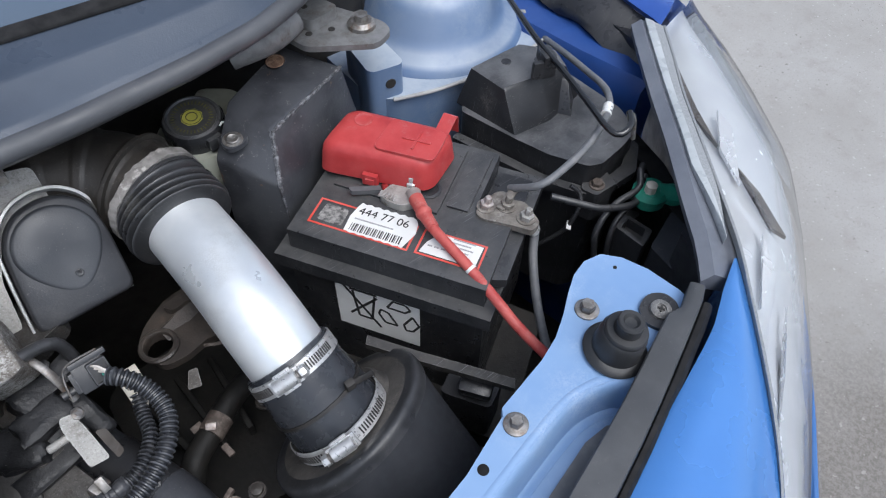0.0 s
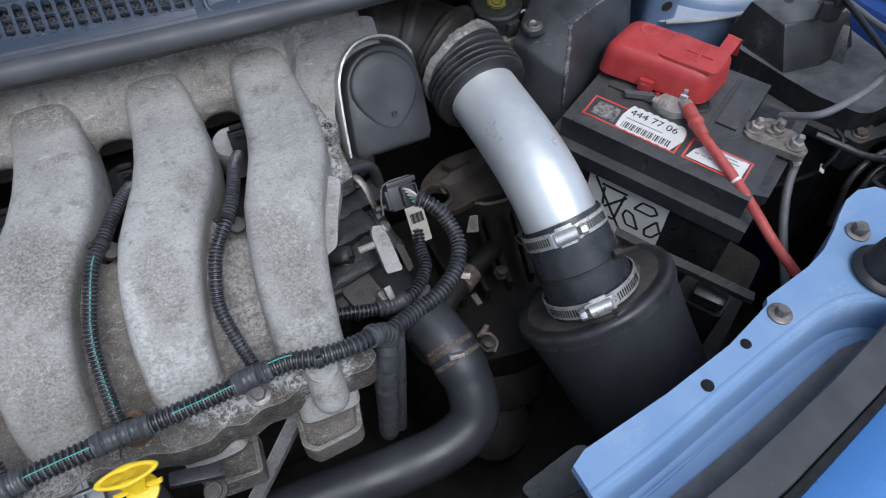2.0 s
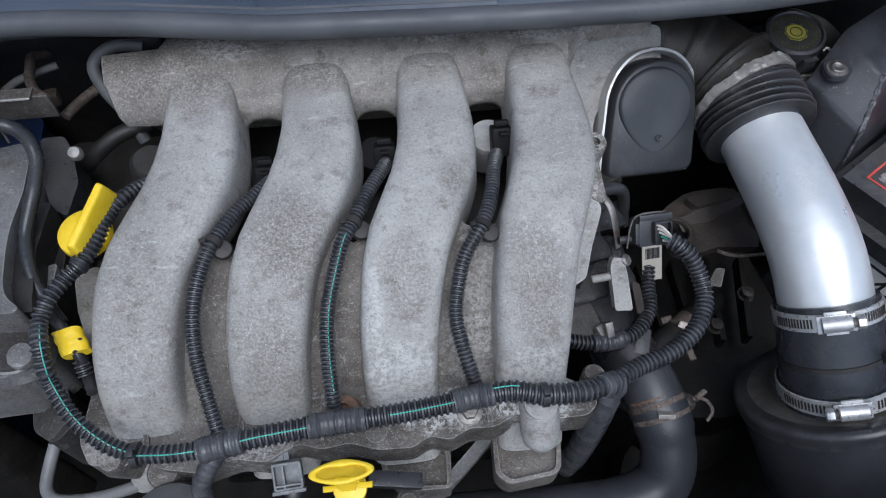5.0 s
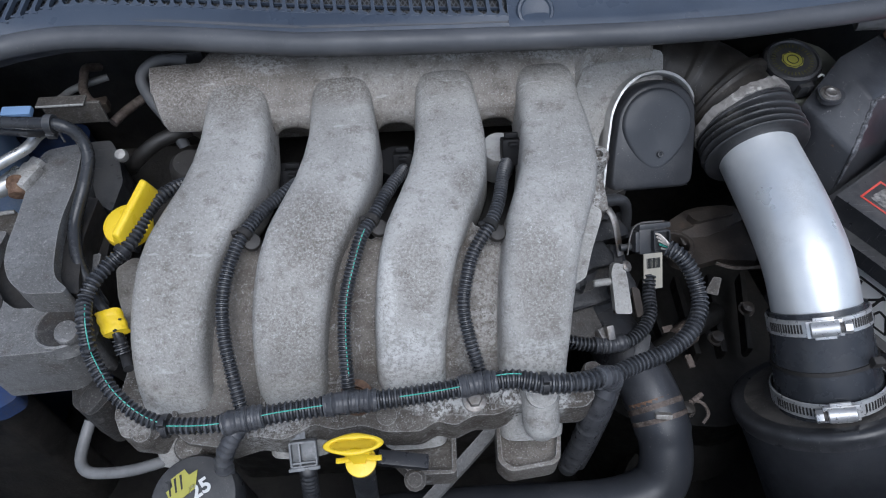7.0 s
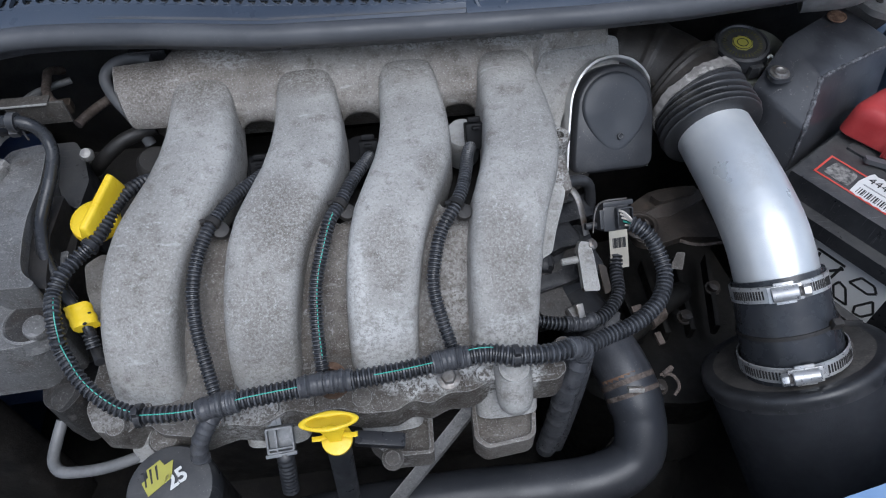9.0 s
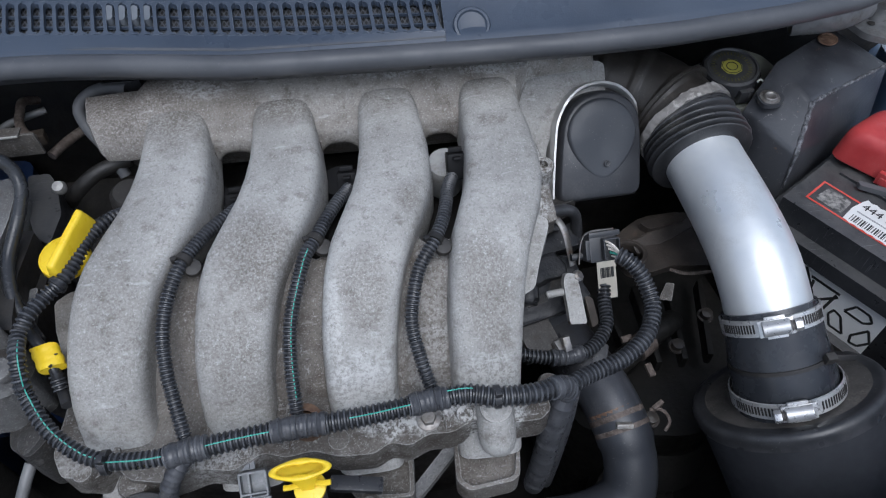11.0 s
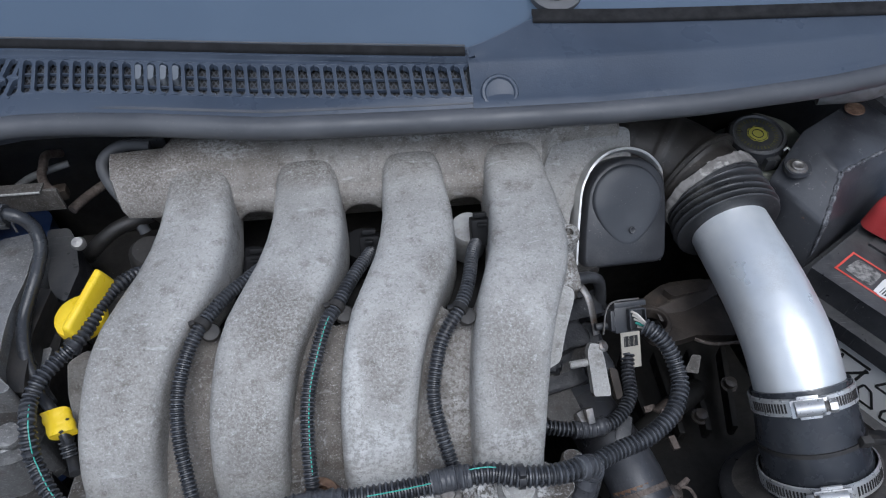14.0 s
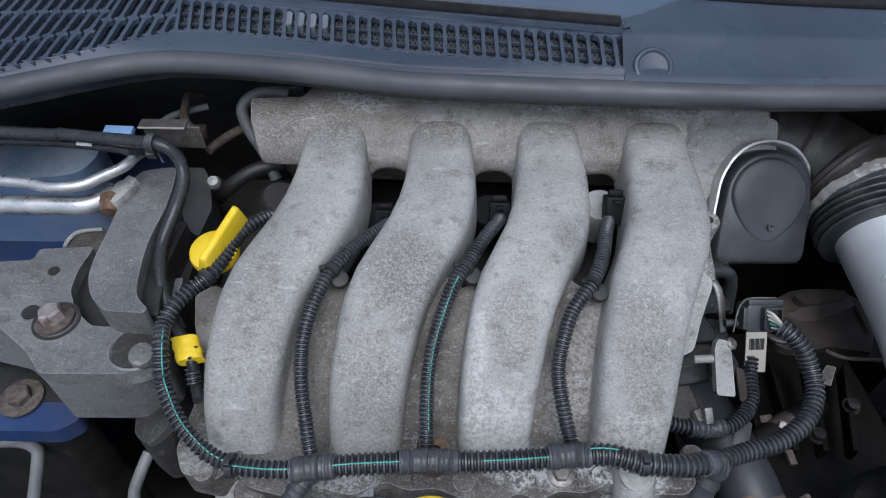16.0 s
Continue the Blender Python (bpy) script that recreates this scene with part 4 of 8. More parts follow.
part("flange_block", lump((0.101, 0.006, 0.838), (0.034, 0.074, 0.044), 5.3, 4, 24, 0.10), ALU_DIRTY_SHADED, throttle, "crusted pale cast block beside the cover", sharp=70)
OILY_CAST = plain("oil_blackened_casting", (0.014, 0.0145, 0.016), (0.030, 0.030, 0.032), 0.42, scale=60, dust=(0.055, 0.049, 0.043), dust_at=(0.52, 0.8), bump=0.6, grain=260, specks=0.5, worn=(0.14, 0.135, 0.13), spec=0.3)
for k, (x, y, z, sx, sy, sz, turn) in enumerate(((0.120, -0.022, 0.795, 0.046, 0.020, 0.020, 20), (0.106, -0.043, 0.791, 0.040, 0.024, 0.022, 16), (0.086, -0.048, 0.783, 0.034, 0.036, 0.024, -10), (0.098, -0.070, 0.772, 0.046, 0.018, 0.016, 12), (0.094, -0.086, 0.756, 0.044, 0.016, 0.014, 4), (0.108, -0.056, 0.780, 0.030, 0.012, 0.012, 26), (0.134, -0.048, 0.780, 0.014, 0.040, 0.024, 14))):
    part("casting", lump((x, y, z), (sx, sy, sz), 1.7 * k + 0.4, turn, 20, 0.22), OILY_CAST, throttle, "oily black casting", sharp=45)
for x, y, z in ((0.100, -0.062, 0.784), (0.125, -0.012, 0.806)):
    part("screw", lathe([(0, 0), (0.0042, 0), (0.0042, 0.005), (0.003, 0.0055), (0, 0.0055)], (x, y, z), (0.1, -0.4, 1), 6), OILY_CAST, throttle, "worn oily screw")
lm = facing((0.1245, -0.0775, 0.8010), (0.10, -0.66, 0.74), 3) @ Matrix.Diagonal((0.76, 0.9, 0.98, 1))
part("lever", joined(slab(rounded([(-0.0075, -0.022), (0.0105, -0.024), (0.0085, 0.006), (0.0060, 0.017), (-0.0045, 0.019), (-0.0080, 0.012)], 0.003), -0.0035, 0.0035, 0.0022, lm @ pose(0, 0, 0, 90), 3), lathe([(0, 0), (0.003, 0), (0.003, 0.016), (0.002, 0.017), (0, 0.017)], lm @ Vector((-0.004, 0.002, 0.004)), lm.to_3x3() @ Vector((-1, 0, 0)), 12)), ALU, throttle, "pale worn cast lever")
part("lever_screw", lathe([(0, 0), (0.0045, 0), (0.0048, 0.003), (0.003, 0.0045), (0, 0.0045)], lm @ Vector((0.0085, 0.001, 0.014)), lm.to_3x3() @ Vector((0.5, -0.8, 0.3)), 8), DULL_STEEL, throttle, "bluish screw head")
part("lever_tip", block((0.013, 0.006, 0.004), lm @ pose(-0.001, 0, -0.021, 0, 4), 0.001), BROWN, throttle, "dark lever tip")
part("blade", slab(rounded([(-0.004, -0.016), (0.004, -0.014), (0.005, 0.012), (-0.003, 0.016)], 0.003), -0.001, 0.001, 0.0004, facing((0.1385, -0.088, 0.792), (0.3, -0.6, 0.75), 10) @ pose(0, 0, 0, 90) @ Matrix.Scale(0.8, 4)), BROWN, throttle, "steel blade beside the lever")
part("stop", joined(block((0.014, 0.010, 0.010), pose(0.115, -0.097, 0.760, 20, 15, 30), 0.002), block((0.006, 0.012, 0.006), pose(0.119, -0.100, 0.767, 40, 0, 10), 0.001)), DULL_STEEL, throttle, "bright worn stop screw")
part("vacuum_hose", tube([(0.088, -0.012, 0.845), (0.112, -0.020, 0.838), (0.132, -0.014, 0.83), (0.142, -0.012, 0.818), (0.145, -0.02, 0.79)], 0.0048, 12), RUBBER, throttle, "thin dark vacuum hose")
part("stay", tube([(0.118, -0.012, 0.83), (0.127, -0.03, 0.825), (0.133, -0.048, 0.800)], 0.003, 10, 0.004, flat=0.35), DULL_STEEL, throttle, "flat steel stay")

# ---- air box cover with silver rim ----
cover = thing("throttle_cover", (0.165, 0.03, 0.80), "black domed plastic cover with a silver rim", "cover")
cm = Matrix.LocRotScale((0.1712, 0.0405, 0.8475), Euler((radians(49.6), radians(0), radians(9.75))), None) @ Matrix.Rotation(radians(-7), 4, "Z") @ Matrix.Scale(1.09, 4)
ARCH = rounded([(-0.0392, -0.0480), (0.0365, -0.0468), (0.0392, 0.0), (0.0380, 0.026), (0.0315, 0.0375), (0.0215, 0.0455), (0.007, 0.0492), (-0.010, 0.0462), (-0.0225, 0.0365), (-0.0315, 0.0205), (-0.0355, -0.010)], 0.009, 5)
RIM_MAT = plain("silver_rim_metal", (0.62, 0.62, 0.61), (0.5, 0.5, 0.49), 0.42, metal=0.6, scale=80, bump=0.03)
grow = lambda k, z, dx=0.0008, dy=-0.0015: [cm @ Vector((min(x * k + dx, 0.0372 if y > 0.01 else 0.0330), max(y * k + dy, -0.0425), z)) for x, y in ARCH]
rim_bm = loft([grow(1.0, -0.035), grow(1.015, -0.0085), grow(1.005, -0.0060), grow(0.965, -0.0055), grow(0.945, -0.0075), grow(0.94, -0.035), grow(1.0, -0.035)], caps=False)
bmesh.ops.remove_doubles(rim_bm, verts=rim_bm.verts[:], dist=0.00002)
part("rim", rim_bm, RIM_MAT, cover, "silver metal rim")
COVER_BLACK = plain("black_cover_plastic", (0.024, 0.025, 0.028), (0.034, 0.035, 0.039), 0.4, scale=14, dust=(0.09, 0.088, 0.085), dust_at=(0.55, 0.85), specks=0.7, worn=(0.10, 0.10, 0.105))
part("shell", loft([[cm @ Vector((x * k + 0.0012, y * k - 0.0045 * max(0, y) / 0.049, z)) for x, y in ARCH] for k, z in ((0.93, -0.06), (0.925, -0.010), (0.915, -0.0045), (0.89, -0.0012), (0.85, 0.0))]), COVER_BLACK, cover, "dusty black plastic shell", sharp=50)
part("mounting_flange", slab(rounded([(-0.064, 0.050), (-0.050, 0.066), (-0.010, 0.0665), (0.016, 0.062), (0.016, 0.030), (-0.020, 0.030), (-0.036, 0.0), (-0.0405, -0.034), (-0.050, -0.046), (-0.062, -0.030), (-0.060, 0.010)], 0.005), -0.045, -0.017, 0.003, cm), ALU, cover, "mottled cast flange behind the cover")
DOME = [(0.0035 + 0.0282 * math.sin(w) * (1 - 0.30 * max(0, -math.cos(w)) ** 1.5), 0.0070 + 0.0270 * math.cos(w) * (1.22 if math.cos(w) < 0 else 1)) for w in (2 * math.pi * k / 48 for k in range(48))][::-1]
part("dome", loft([[cm @ Vector((0.0035 + (x - 0.0035) * k, 0.0075 + (y - 0.0075) * k, z * (1 if y > 0.0 else max(0.08, 1 + y / 0.030)) + 0.0002)) for x, y in DOME] for k, z in ((1.03, -0.0015), (1.005, 0.0004), (0.97, 0.0016), (0.92, 0.0023), (0.6, 0.0028), (0.2, 0.0030))]), plain("grey_plastic_dome", (0.033, 0.0355, 0.041), (0.042, 0.045, 0.051), 0.46, scale=14, dust=(0.10, 0.10, 0.105), dust_at=(0.6, 0.9), specks=0.5), cover, "softly raised grey boss on the cover", sharp=60)
part("dimple", lathe([(0.0016, 0), (0.0021, 0.0002), (0.0024, 0.0005), (0.0028, 0.0004), (0.003, 0.0)], cm @ Vector((0.006, -0.016, 0.0023)), cm.to_3x3() @ Vector((0, 0, 1)), 18), COVER_BLACK, cover, "small moulded ring")

# ---- intake pipe, bellows, hose and clamps ----
AXIS = [(0.150, 0.128, 0.850), (0.200, 0.118, 0.850), (0.238, 0.094, 0.845), (0.2565, 0.060, 0.8385), (0.261, 0.021, 0.8310), (0.265, -0.036, 0.8262), (0.2670, -0.080, 0.8185), (0.2705, -0.112, 0.7990), (0.2760, -0.138, 0.7740), (0.282, -0.158, 0.752), (0.287, -0.174, 0.730)]
full = smooth_path(AXIS, 0.003)


def stretch(y0, y1):
    """The stretch of the pipe's axis between two distances from the screen."""
    return [q for q in full if y0 >= q.y >= y1]


pipe = thing("intake_pipe", (0.27, -0.05, 0.77), "bent brushed aluminium intake pipe of large bore", "intake pipe")
part("tube", tube(stretch(0.045, -0.118), 0.0318, 44, 0.005), PIPE, pipe)
DUSTY_ELBOW = plain("brown_dusted_rubber", (0.024, 0.0215, 0.019), (0.040, 0.035, 0.030), 0.5, scale=30, dust=(0.085, 0.072, 0.06), dust_at=(0.5, 0.8), specks=0.5, bump=0.2)
bellows = thing("rubber_bellows", (0.25, 0.05, 0.80), "black rubber bellows with deep folds on the intake", "bellows")
path = stretch(0.066, 0.021)
n = len(path)
part("folds", tube(path, lambda u: 0.0370 + 0.0030 * u + 0.0054 * (0.5 + 0.5 * math.sin(u * 2 * math.pi * 5.6 - 0.6)) ** 0.55 - (0.0105 * ((u - 0.90) / 0.10) ** 1.6 if u > 0.90 else 0), 48, 0.0007), RUBBER, bellows, sharp=60)
part("elbow", tube([(0.120, 0.130, 0.848)] + stretch(0.125, 0.066), lambda u: 0.0345 + 0.0045 * u + 0.0016 * (math.sin(u * 30) > 0.7), 36, 0.002), DUSTY_ELBOW, bellows, "dull black intake elbow below the cowl", sharp=60)
part("ring", tube(stretch(0.084, 0.079), 0.0445, 40, 0.001), DUSTY_ELBOW, bellows, "raised ring on the elbow")
q = stretch(0.0690, 0.0575)
TAPE_OLD = plain("grey_old_tape", (0.15, 0.14, 0.13), (0.27, 0.255, 0.24), 0.7, scale=90, dust=(0.45, 0.43, 0.4), dust_at=(0.5, 0.62), bump=0.6, grain=300)
fr = turned(q)
rows = []
for k, (p, (sa, sb)) in enumerate(zip(q, fr)):
    rows.append([p + (sa * math.cos(w) + sb * math.sin(w)) * (0.0440 + 0.0003 * math.sin(5 * w + k) + 0.0004 * math.sin(23 * w)) + (q[-1] - q[0]).normalized() * (0.0007 * math.sin(9 * w) + 0.0005 * math.sin(31 * w)) for w in (2 * math.pi * i / 64 for i in range(64))])
part("collar", loft(rows), TAPE_OLD, bellows, "frayed grey tape around the bellows", sharp=60)
part("ridge", tube(stretch(0.0600, 0.0535), 0.0428, 40, 0.001), RUBBER, bellows, "rubber ridge beside the tape")
reducer = thing("rubber_reducer", (0.283, -0.135, 0.74), "black rubber hose joining pipe and air filter", "hose")
part("sleeve", tube(stretch(-0.108, -0.166), lambda u: 0.0346 + 0.0012 * min(1, u * 3) + 0.0052 * max(0, u - 0.30), 44, 0.0015), GLOSS_RUBBER, reducer)


def hose_clamp(y, r, twist, side):
    """A worm-drive clamp: slotted band, housing and screw, round the pipe's axis."""
    k = min(range(len(full)), key=lambda i: abs(full[i].y - y))
    o, d = full[k], (full[k + 2] - full[k - 2]).normalized()
    c = thing("hose_clamp", o, "bright steel worm-drive hose clamp with slotted band", "hose clamp", "hose clamps")
    a = d.cross(Vector((1, 0, 0))).normalized()
    a = a if a.z > 0 else -a
    b = d.cross(a)
    ring = lambda w, rad, h: o + d * h + (a * math.cos(w) + b * math.sin(w)) * rad
    rows = [[ring(2 * math.pi * i / 56, rad, h) for i in range(56)] for rad, h in ((r, -0.0065), (r + 0.0012, -0.006), (r + 0.0012, 0.006), (r, 0.0065))]
    part("band", loft(rows, caps=False), STEEL, c)
    for i in range(26):
        w = twist + 0.42 + i * 0.062 if i < 13 else twist - 0.42 - (i - 13) * 0.062
        rot = Matrix.Identity(3)
        rot.col[0], rot.col[1] = (b * math.cos(w) - a * math.sin(w)), d
        rot.col[2] = (a * math.cos(w) + b * math.sin(w))
        part("slot", block((0.0012, 0.0066, 0.0006), Matrix.Translation(ring(w, r + 0.0013, 0)) @ rot.to_4x4(), 0), BLACK_DEEP, c)
    w = twist
    rot = Matrix.Identity(3)
    rot.col[0], rot.col[1], rot.col[2] = (b * math.cos(w) - a * math.sin(w)), d, (a * math.cos(w) + b * math.sin(w))
    hm = Matrix.Translation(ring(w, r + 0.004, 0)) @ rot.to_4x4()
    along = rot.col[0] * side
    housing = part("housing", joined(lathe([(0, 0), (0.0048, 0), (0.0056, 0.0006), (0.0056, 0.0185), (0.0048, 0.019), (0, 0.019)], hm @ Vector((-0.0095 * side, 0, -0.0006)), along, 24), block((0.024, 0.0125, 0.0022), clip_on(hm, 0, 0, -0.002), 0.0006), block((0.014, 0.0165, 0.002), clip_on(hm, 0, 0, -0.003), 0.0006)), STEEL, c, "pressed steel screw housing")
    part("thread", lathe([(0.0033 + 0.0007 * (i % 2), 0.0008 * i) for i in range(6)] + [(0, 0.0045)], hm @ Vector((0.0095 * side, 0, -0.0002)), along, 16), DULL_STEEL, housing, "worm thread")
    part("screw", lathe([(0, 0), (0.0047, 0), (0.0047, 0.0042), (0.0040, 0.005), (0.0015, 0.005), (0.0015, 0.003), (0, 0.003)], hm @ Vector((0.0125 * side, 0, 0.0)), along, 6), STEEL, housing, "hexagon screw head")
    return c


hose_clamp(-0.1155, 0.0352, 0.42, -1)
hose_clamp(-0.155, 0.0402, 0.34, 1)
k = min(range(len(full)), key=lambda i: abs(full[i].y + 0.138))
part("cable_tie", joined(tube([full[k - 1], full[k]], 0.0379, 40, 0.003), block((0.0075, 0.006, 0.008), pose(0.2935, -0.160, 0.8035), 0.001), block((0.018, 0.0016, 0.0050), pose(0.3035, -0.161, 0.8040, -30, 4, -4), 0.0004)), BLACK_DEEP, reducer, "black cable tie with a long tail")

# ---- air filter canister ----
can = thing("air_filter", (0.30, -0.21, 0.56), "black conical air filter canister with a dusty lid", "air filter")
CA = Vector((0.251, -0.649, -0.718)).normalized()
co = Vector((0.2901, -0.1507, 0.7364))
part("lid", lathe([(0.040, -0.014), (0.0425, -0.012), (0.0435, -0.007), (0.046, -0.0045), (0.0685, -0.0035), (0.0705, -0.0030), (0.0705, 0.006)], co, CA, 56), LID_DUST, can, "dusty brown-grey rubber lid")
part("rim", lathe([(0.0665, -0.0038), (0.0700, -0.0036), (0.0722, -0.0022), (0.0732, 0.0006), (0.0733, 0.004), (0.0722, 0.010), (0.069, 0.0105)], co, CA, 64), RUBBER, can, "glossy black rubber rim")
part("body", lathe([(0.0712, 0.009), (0.0705, 0.014), (0.0685, 0.03), (0.066, 0.06), (0.0635, 0.10), (0.061, 0.135), (0.055, 0.14), (0, 0.14)], co, CA, 56), plain("black_filter_foam", (0.018, 0.0195, 0.0235), (0.025, 0.0265, 0.031), 0.75, scale=40, bump=0.25, grain=1200), can, "matt black pleated filter body")


# ---- scuttle panel, seal and windscreen ----
SEAL = [(-0.80, -0.06), (-0.60, -0.022), (-0.50, 0.003), (-0.44, 0.020), (-0.39, 0.040), (-0.355, 0.056), (-0.32, 0.070), (-0.29, 0.0765), (-0.25, 0.0755), (-0.198, 0.069), (-0.105, 0.053), (0.005, 0.0475), (0.053, 0.046), (0.14, 0.0435), (0.22, 0.0455), (0.315, 0.055), (0.375, 0.067), (0.425, 0.088), (0.47, 0.117), (0.52, 0.160), (0.56, 0.21)]
GRILLE_FRONT = [(-0.42, 0.0385), (-0.39, 0.0515), (-0.352, 0.069), (-0.331, 0.079), (-0.309, 0.091), (-0.288, 0.1005), (-0.263, 0.102), (-0.18, 0.089), (-0.103, 0.076), (-0.03, 0.066), (0.045, 0.0585)]
GRILLE_BACK = [(-0.60, 0.165), (-0.40, 0.148), (-0.266, 0.129), (-0.18, 0.115), (-0.102, 0.102), (-0.03, 0.093), (0.045, 0.084)]
LIP = [(-0.80, 0.19), (-0.60, 0.178), (-0.40, 0.160), (-0.267, 0.140), (-0.10, 0.113), (0.044, 0.092), (0.060, 0.100), (0.100, 0.128), (0.17, 0.120), (0.241, 0.115), (0.405, 0.105), (0.56, 0.23)]
scuttle = thing("scuttle_panel", (0, 0.1, 0.93), "weathered grey plastic scuttle panel with an air intake grille", "scuttle panel")


def strip(curves, x0, x1, n, thick=0.003):
    """A sheet swept along the car's width through (table, height) curves, with a little thickness."""
    rings = []
    for x in np.linspace(x0, x1, n):
        top = [(x, (f(x) if callable(f) else lerp_table(f, x)), z(x) if callable(z) else z) for f, z in curves]
        rings.append(top + [(a, b, c - thick) for a, b, c in top[::-1]])
    return loft(rings)


seal_y = lambda x: lerp_table(SEAL, x)
front_y = lambda x: lerp_table(GRILLE_FRONT, x) if x > -0.42 else seal_y(x) + 0.0125
back_y = lambda x: lerp_table(GRILLE_BACK, x)
lip_y = lambda x: lerp_table(LIP, x)
part("front_edge", strip([(lambda x: seal_y(x) + 0.004, 0.950), (lambda x: min(seal_y(x) + 0.010, front_y(x) - 0.001), 0.9545), (front_y, 0.957)], -0.78, 0.045, 90), COWL, scuttle, "flat plastic edge before the grille")
part("rear_edge", strip([(back_y, 0.968), (lambda x: back_y(x) + 0.003, 0.9684), (lambda x: lip_y(x) - 0.0075, 0.9688), (lambda x: lip_y(x) - 0.0065, 0.9722), (lambda x: lip_y(x) - 0.0035, 0.9728), (lambda x: lip_y(x) - 0.0028, 0.9765), (lip_y, 0.9770)], -0.78, 0.045, 60), COWL, scuttle, "flat plastic edge behind the grille")
RIDGE = [(0.045, 0.0862), (0.08, 0.0842), (0.114, 0.0828), (0.216, 0.0812), (0.30, 0.0828), (0.364, 0.0858), (0.45, 0.110), (0.54, 0.17)]
ridge_y = lambda x: lerp_table(RIDGE, x)
hold = lambda f, d: (lambda x: max(seal_y(x) + d, f(x)))
part("plain_panel", strip([(lambda x: seal_y(x) + 0.004, 0.9520), (lambda x: seal_y(x) + 0.008, 0.9545), (hold(lambda x: ridge_y(x) - 0.028, 0.0095), 0.9556), (hold(lambda x: ridge_y(x) - 0.024, 0.012), 0.9566), (hold(lambda x: ridge_y(x) - 0.0025, 0.019), 0.9684), (hold(ridge_y, 0.021), 0.9698), (hold(lambda x: ridge_y(x) + 0.002, 0.0225), 0.9702),
                           (hold(lambda x: lip_y(x) - 0.007, 0.026), 0.9725), (hold(lambda x: lip_y(x) - 0.002, 0.030), 0.9758), (hold(lip_y, 0.034), 0.9765)], 0.045, 0.54, 90), COWL, scuttle, "plain stepped plastic panel", 50)
# raised ring tilted to read as a recess in the camera's view
part("dimple", lathe([(0.0140, -0.004), (0.0138, 0.0002), (0.0128, 0.0014), (0.0112, 0.0016), (0.0100, 0.0002), (0.007, -0.0004), (0, -0.0006)], (0.0650, 0.0612, 0.9576), (0, -0.74, 1), 36), COWL, scuttle, "half-sunk round moulded dimple")
part("mesh", strip([(lambda x: front_y(x) - 0.002, 0.950), (lambda x: back_y(x) + 0.002, 0.961)], -0.60, 0.044, 40, 0.001), MESH, scuttle, "dark fine wire mesh behind the grille")


def bar(xa, ya, xb, yb, za, zb, half, end):
    """One upright grille bar, flared at both ends so that the slots have round ends."""
    a, b = Vector((xa, ya, za)), Vector((xb, yb, zb))
    d = b - a
    side = Vector((d.y, -d.x, 0)).normalized()
    left, right = [], []
    s = end - half
    rise = [(s * (1 - math.cos(v)), end - s * math.sin(v)) for v in (math.pi / 2 * k / 6 for k in range(7))]
    n_len = d.length
    prof = [(0, end)] + [(0.0012 / n_len + h / n_len, w) for h, w in rise] + [(1 - 0.0012 / n_len - h / n_len, w) for h, w in rise[::-1]] + [(1, end)]
    for t, w in prof:
        left.append(a + d * t - side * w)
        right.append(a + d * t + side * w)
    bm = bmesh.new()
    top = [bm.verts.new(v) for v in left + right[::-1]]
    low = [bm.verts.new(v.co - Vector((0, 0, 0.004))) for v in top]
    n = len(left)
    for k in range(n - 1):
        bm.faces.new((top[k], top[k + 1], top[2 * n - 2 - k], top[2 * n - 1 - k]))
    for k in range(2 * n):
        bm.faces.new((top[k], top[(k + 1) % (2 * n)], low[(k + 1) % (2 * n)], low[k]))
    return bm


PITCH = 0.00925
for k in range(36):
    x = 0.040 - k * PITCH
    if x < -0.29:
        break
    part("grille_bar", bar(x + 0.001, lerp_table(GRILLE_FRONT, x), x - 0.001, back_y(x), 0.957, 0.968, 0.00125, PITCH / 2), COWL, scuttle)
for k in range(30):
    x = -0.293 - k * PITCH
    a, b = front_y(x), back_y(x)
    rows = 2 if b - a < 0.07 else 3
    for r in range(rows):
        ya, yb = a + (b - a) * r / rows, a + (b - a) * (r + 1) / rows
        lean = 0.012 * (yb - ya) / 0.03
        part("grille_bar", bar(x + 0.004 * r, ya, x + 0.004 * (r + 1), yb, 0.957 + 0.011 * r / rows, 0.957 + 0.011 * (r + 1) / rows, 0.0015, PITCH / 2), COWL, scuttle)
for t in (0.36, 0.68):
    part("grille_rail", strip([(lambda x: front_y(x) + (back_y(x) - front_y(x)) * t - 0.0007, 0.9565 + 0.011 * t - 0.003), (lambda x: front_y(x) + (back_y(x) - front_y(x)) * t + 0.0007, 0.9565 + 0.011 * t - 0.003)], -0.29, 0.042, 30, 0.002), COWL, scuttle, "thin rail across the slots")
for k in range(4):
    x = -0.1985 + k * PITCH
    y0, y1 = back_y(x) - 0.0135, back_y(x) - 0.002
    part("blank", slab(rounded([(x - 0.0033, y0), (x + 0.0033, y0), (x + 0.0033, y1), (x - 0.0033, y1)], 0.0028), 0.955, 0.9614, 0.0004, slope=lambda u, v, y0=y0: 0.415 * (v - y0)), plain("pale_grey_blank", (0.10, 0.112, 0.128), (0.13, 0.142, 0.158), 0.4, bump=0) if k == 0 else bpy.data.materials["pale_grey_blank"], scuttle, "closed pale slot")

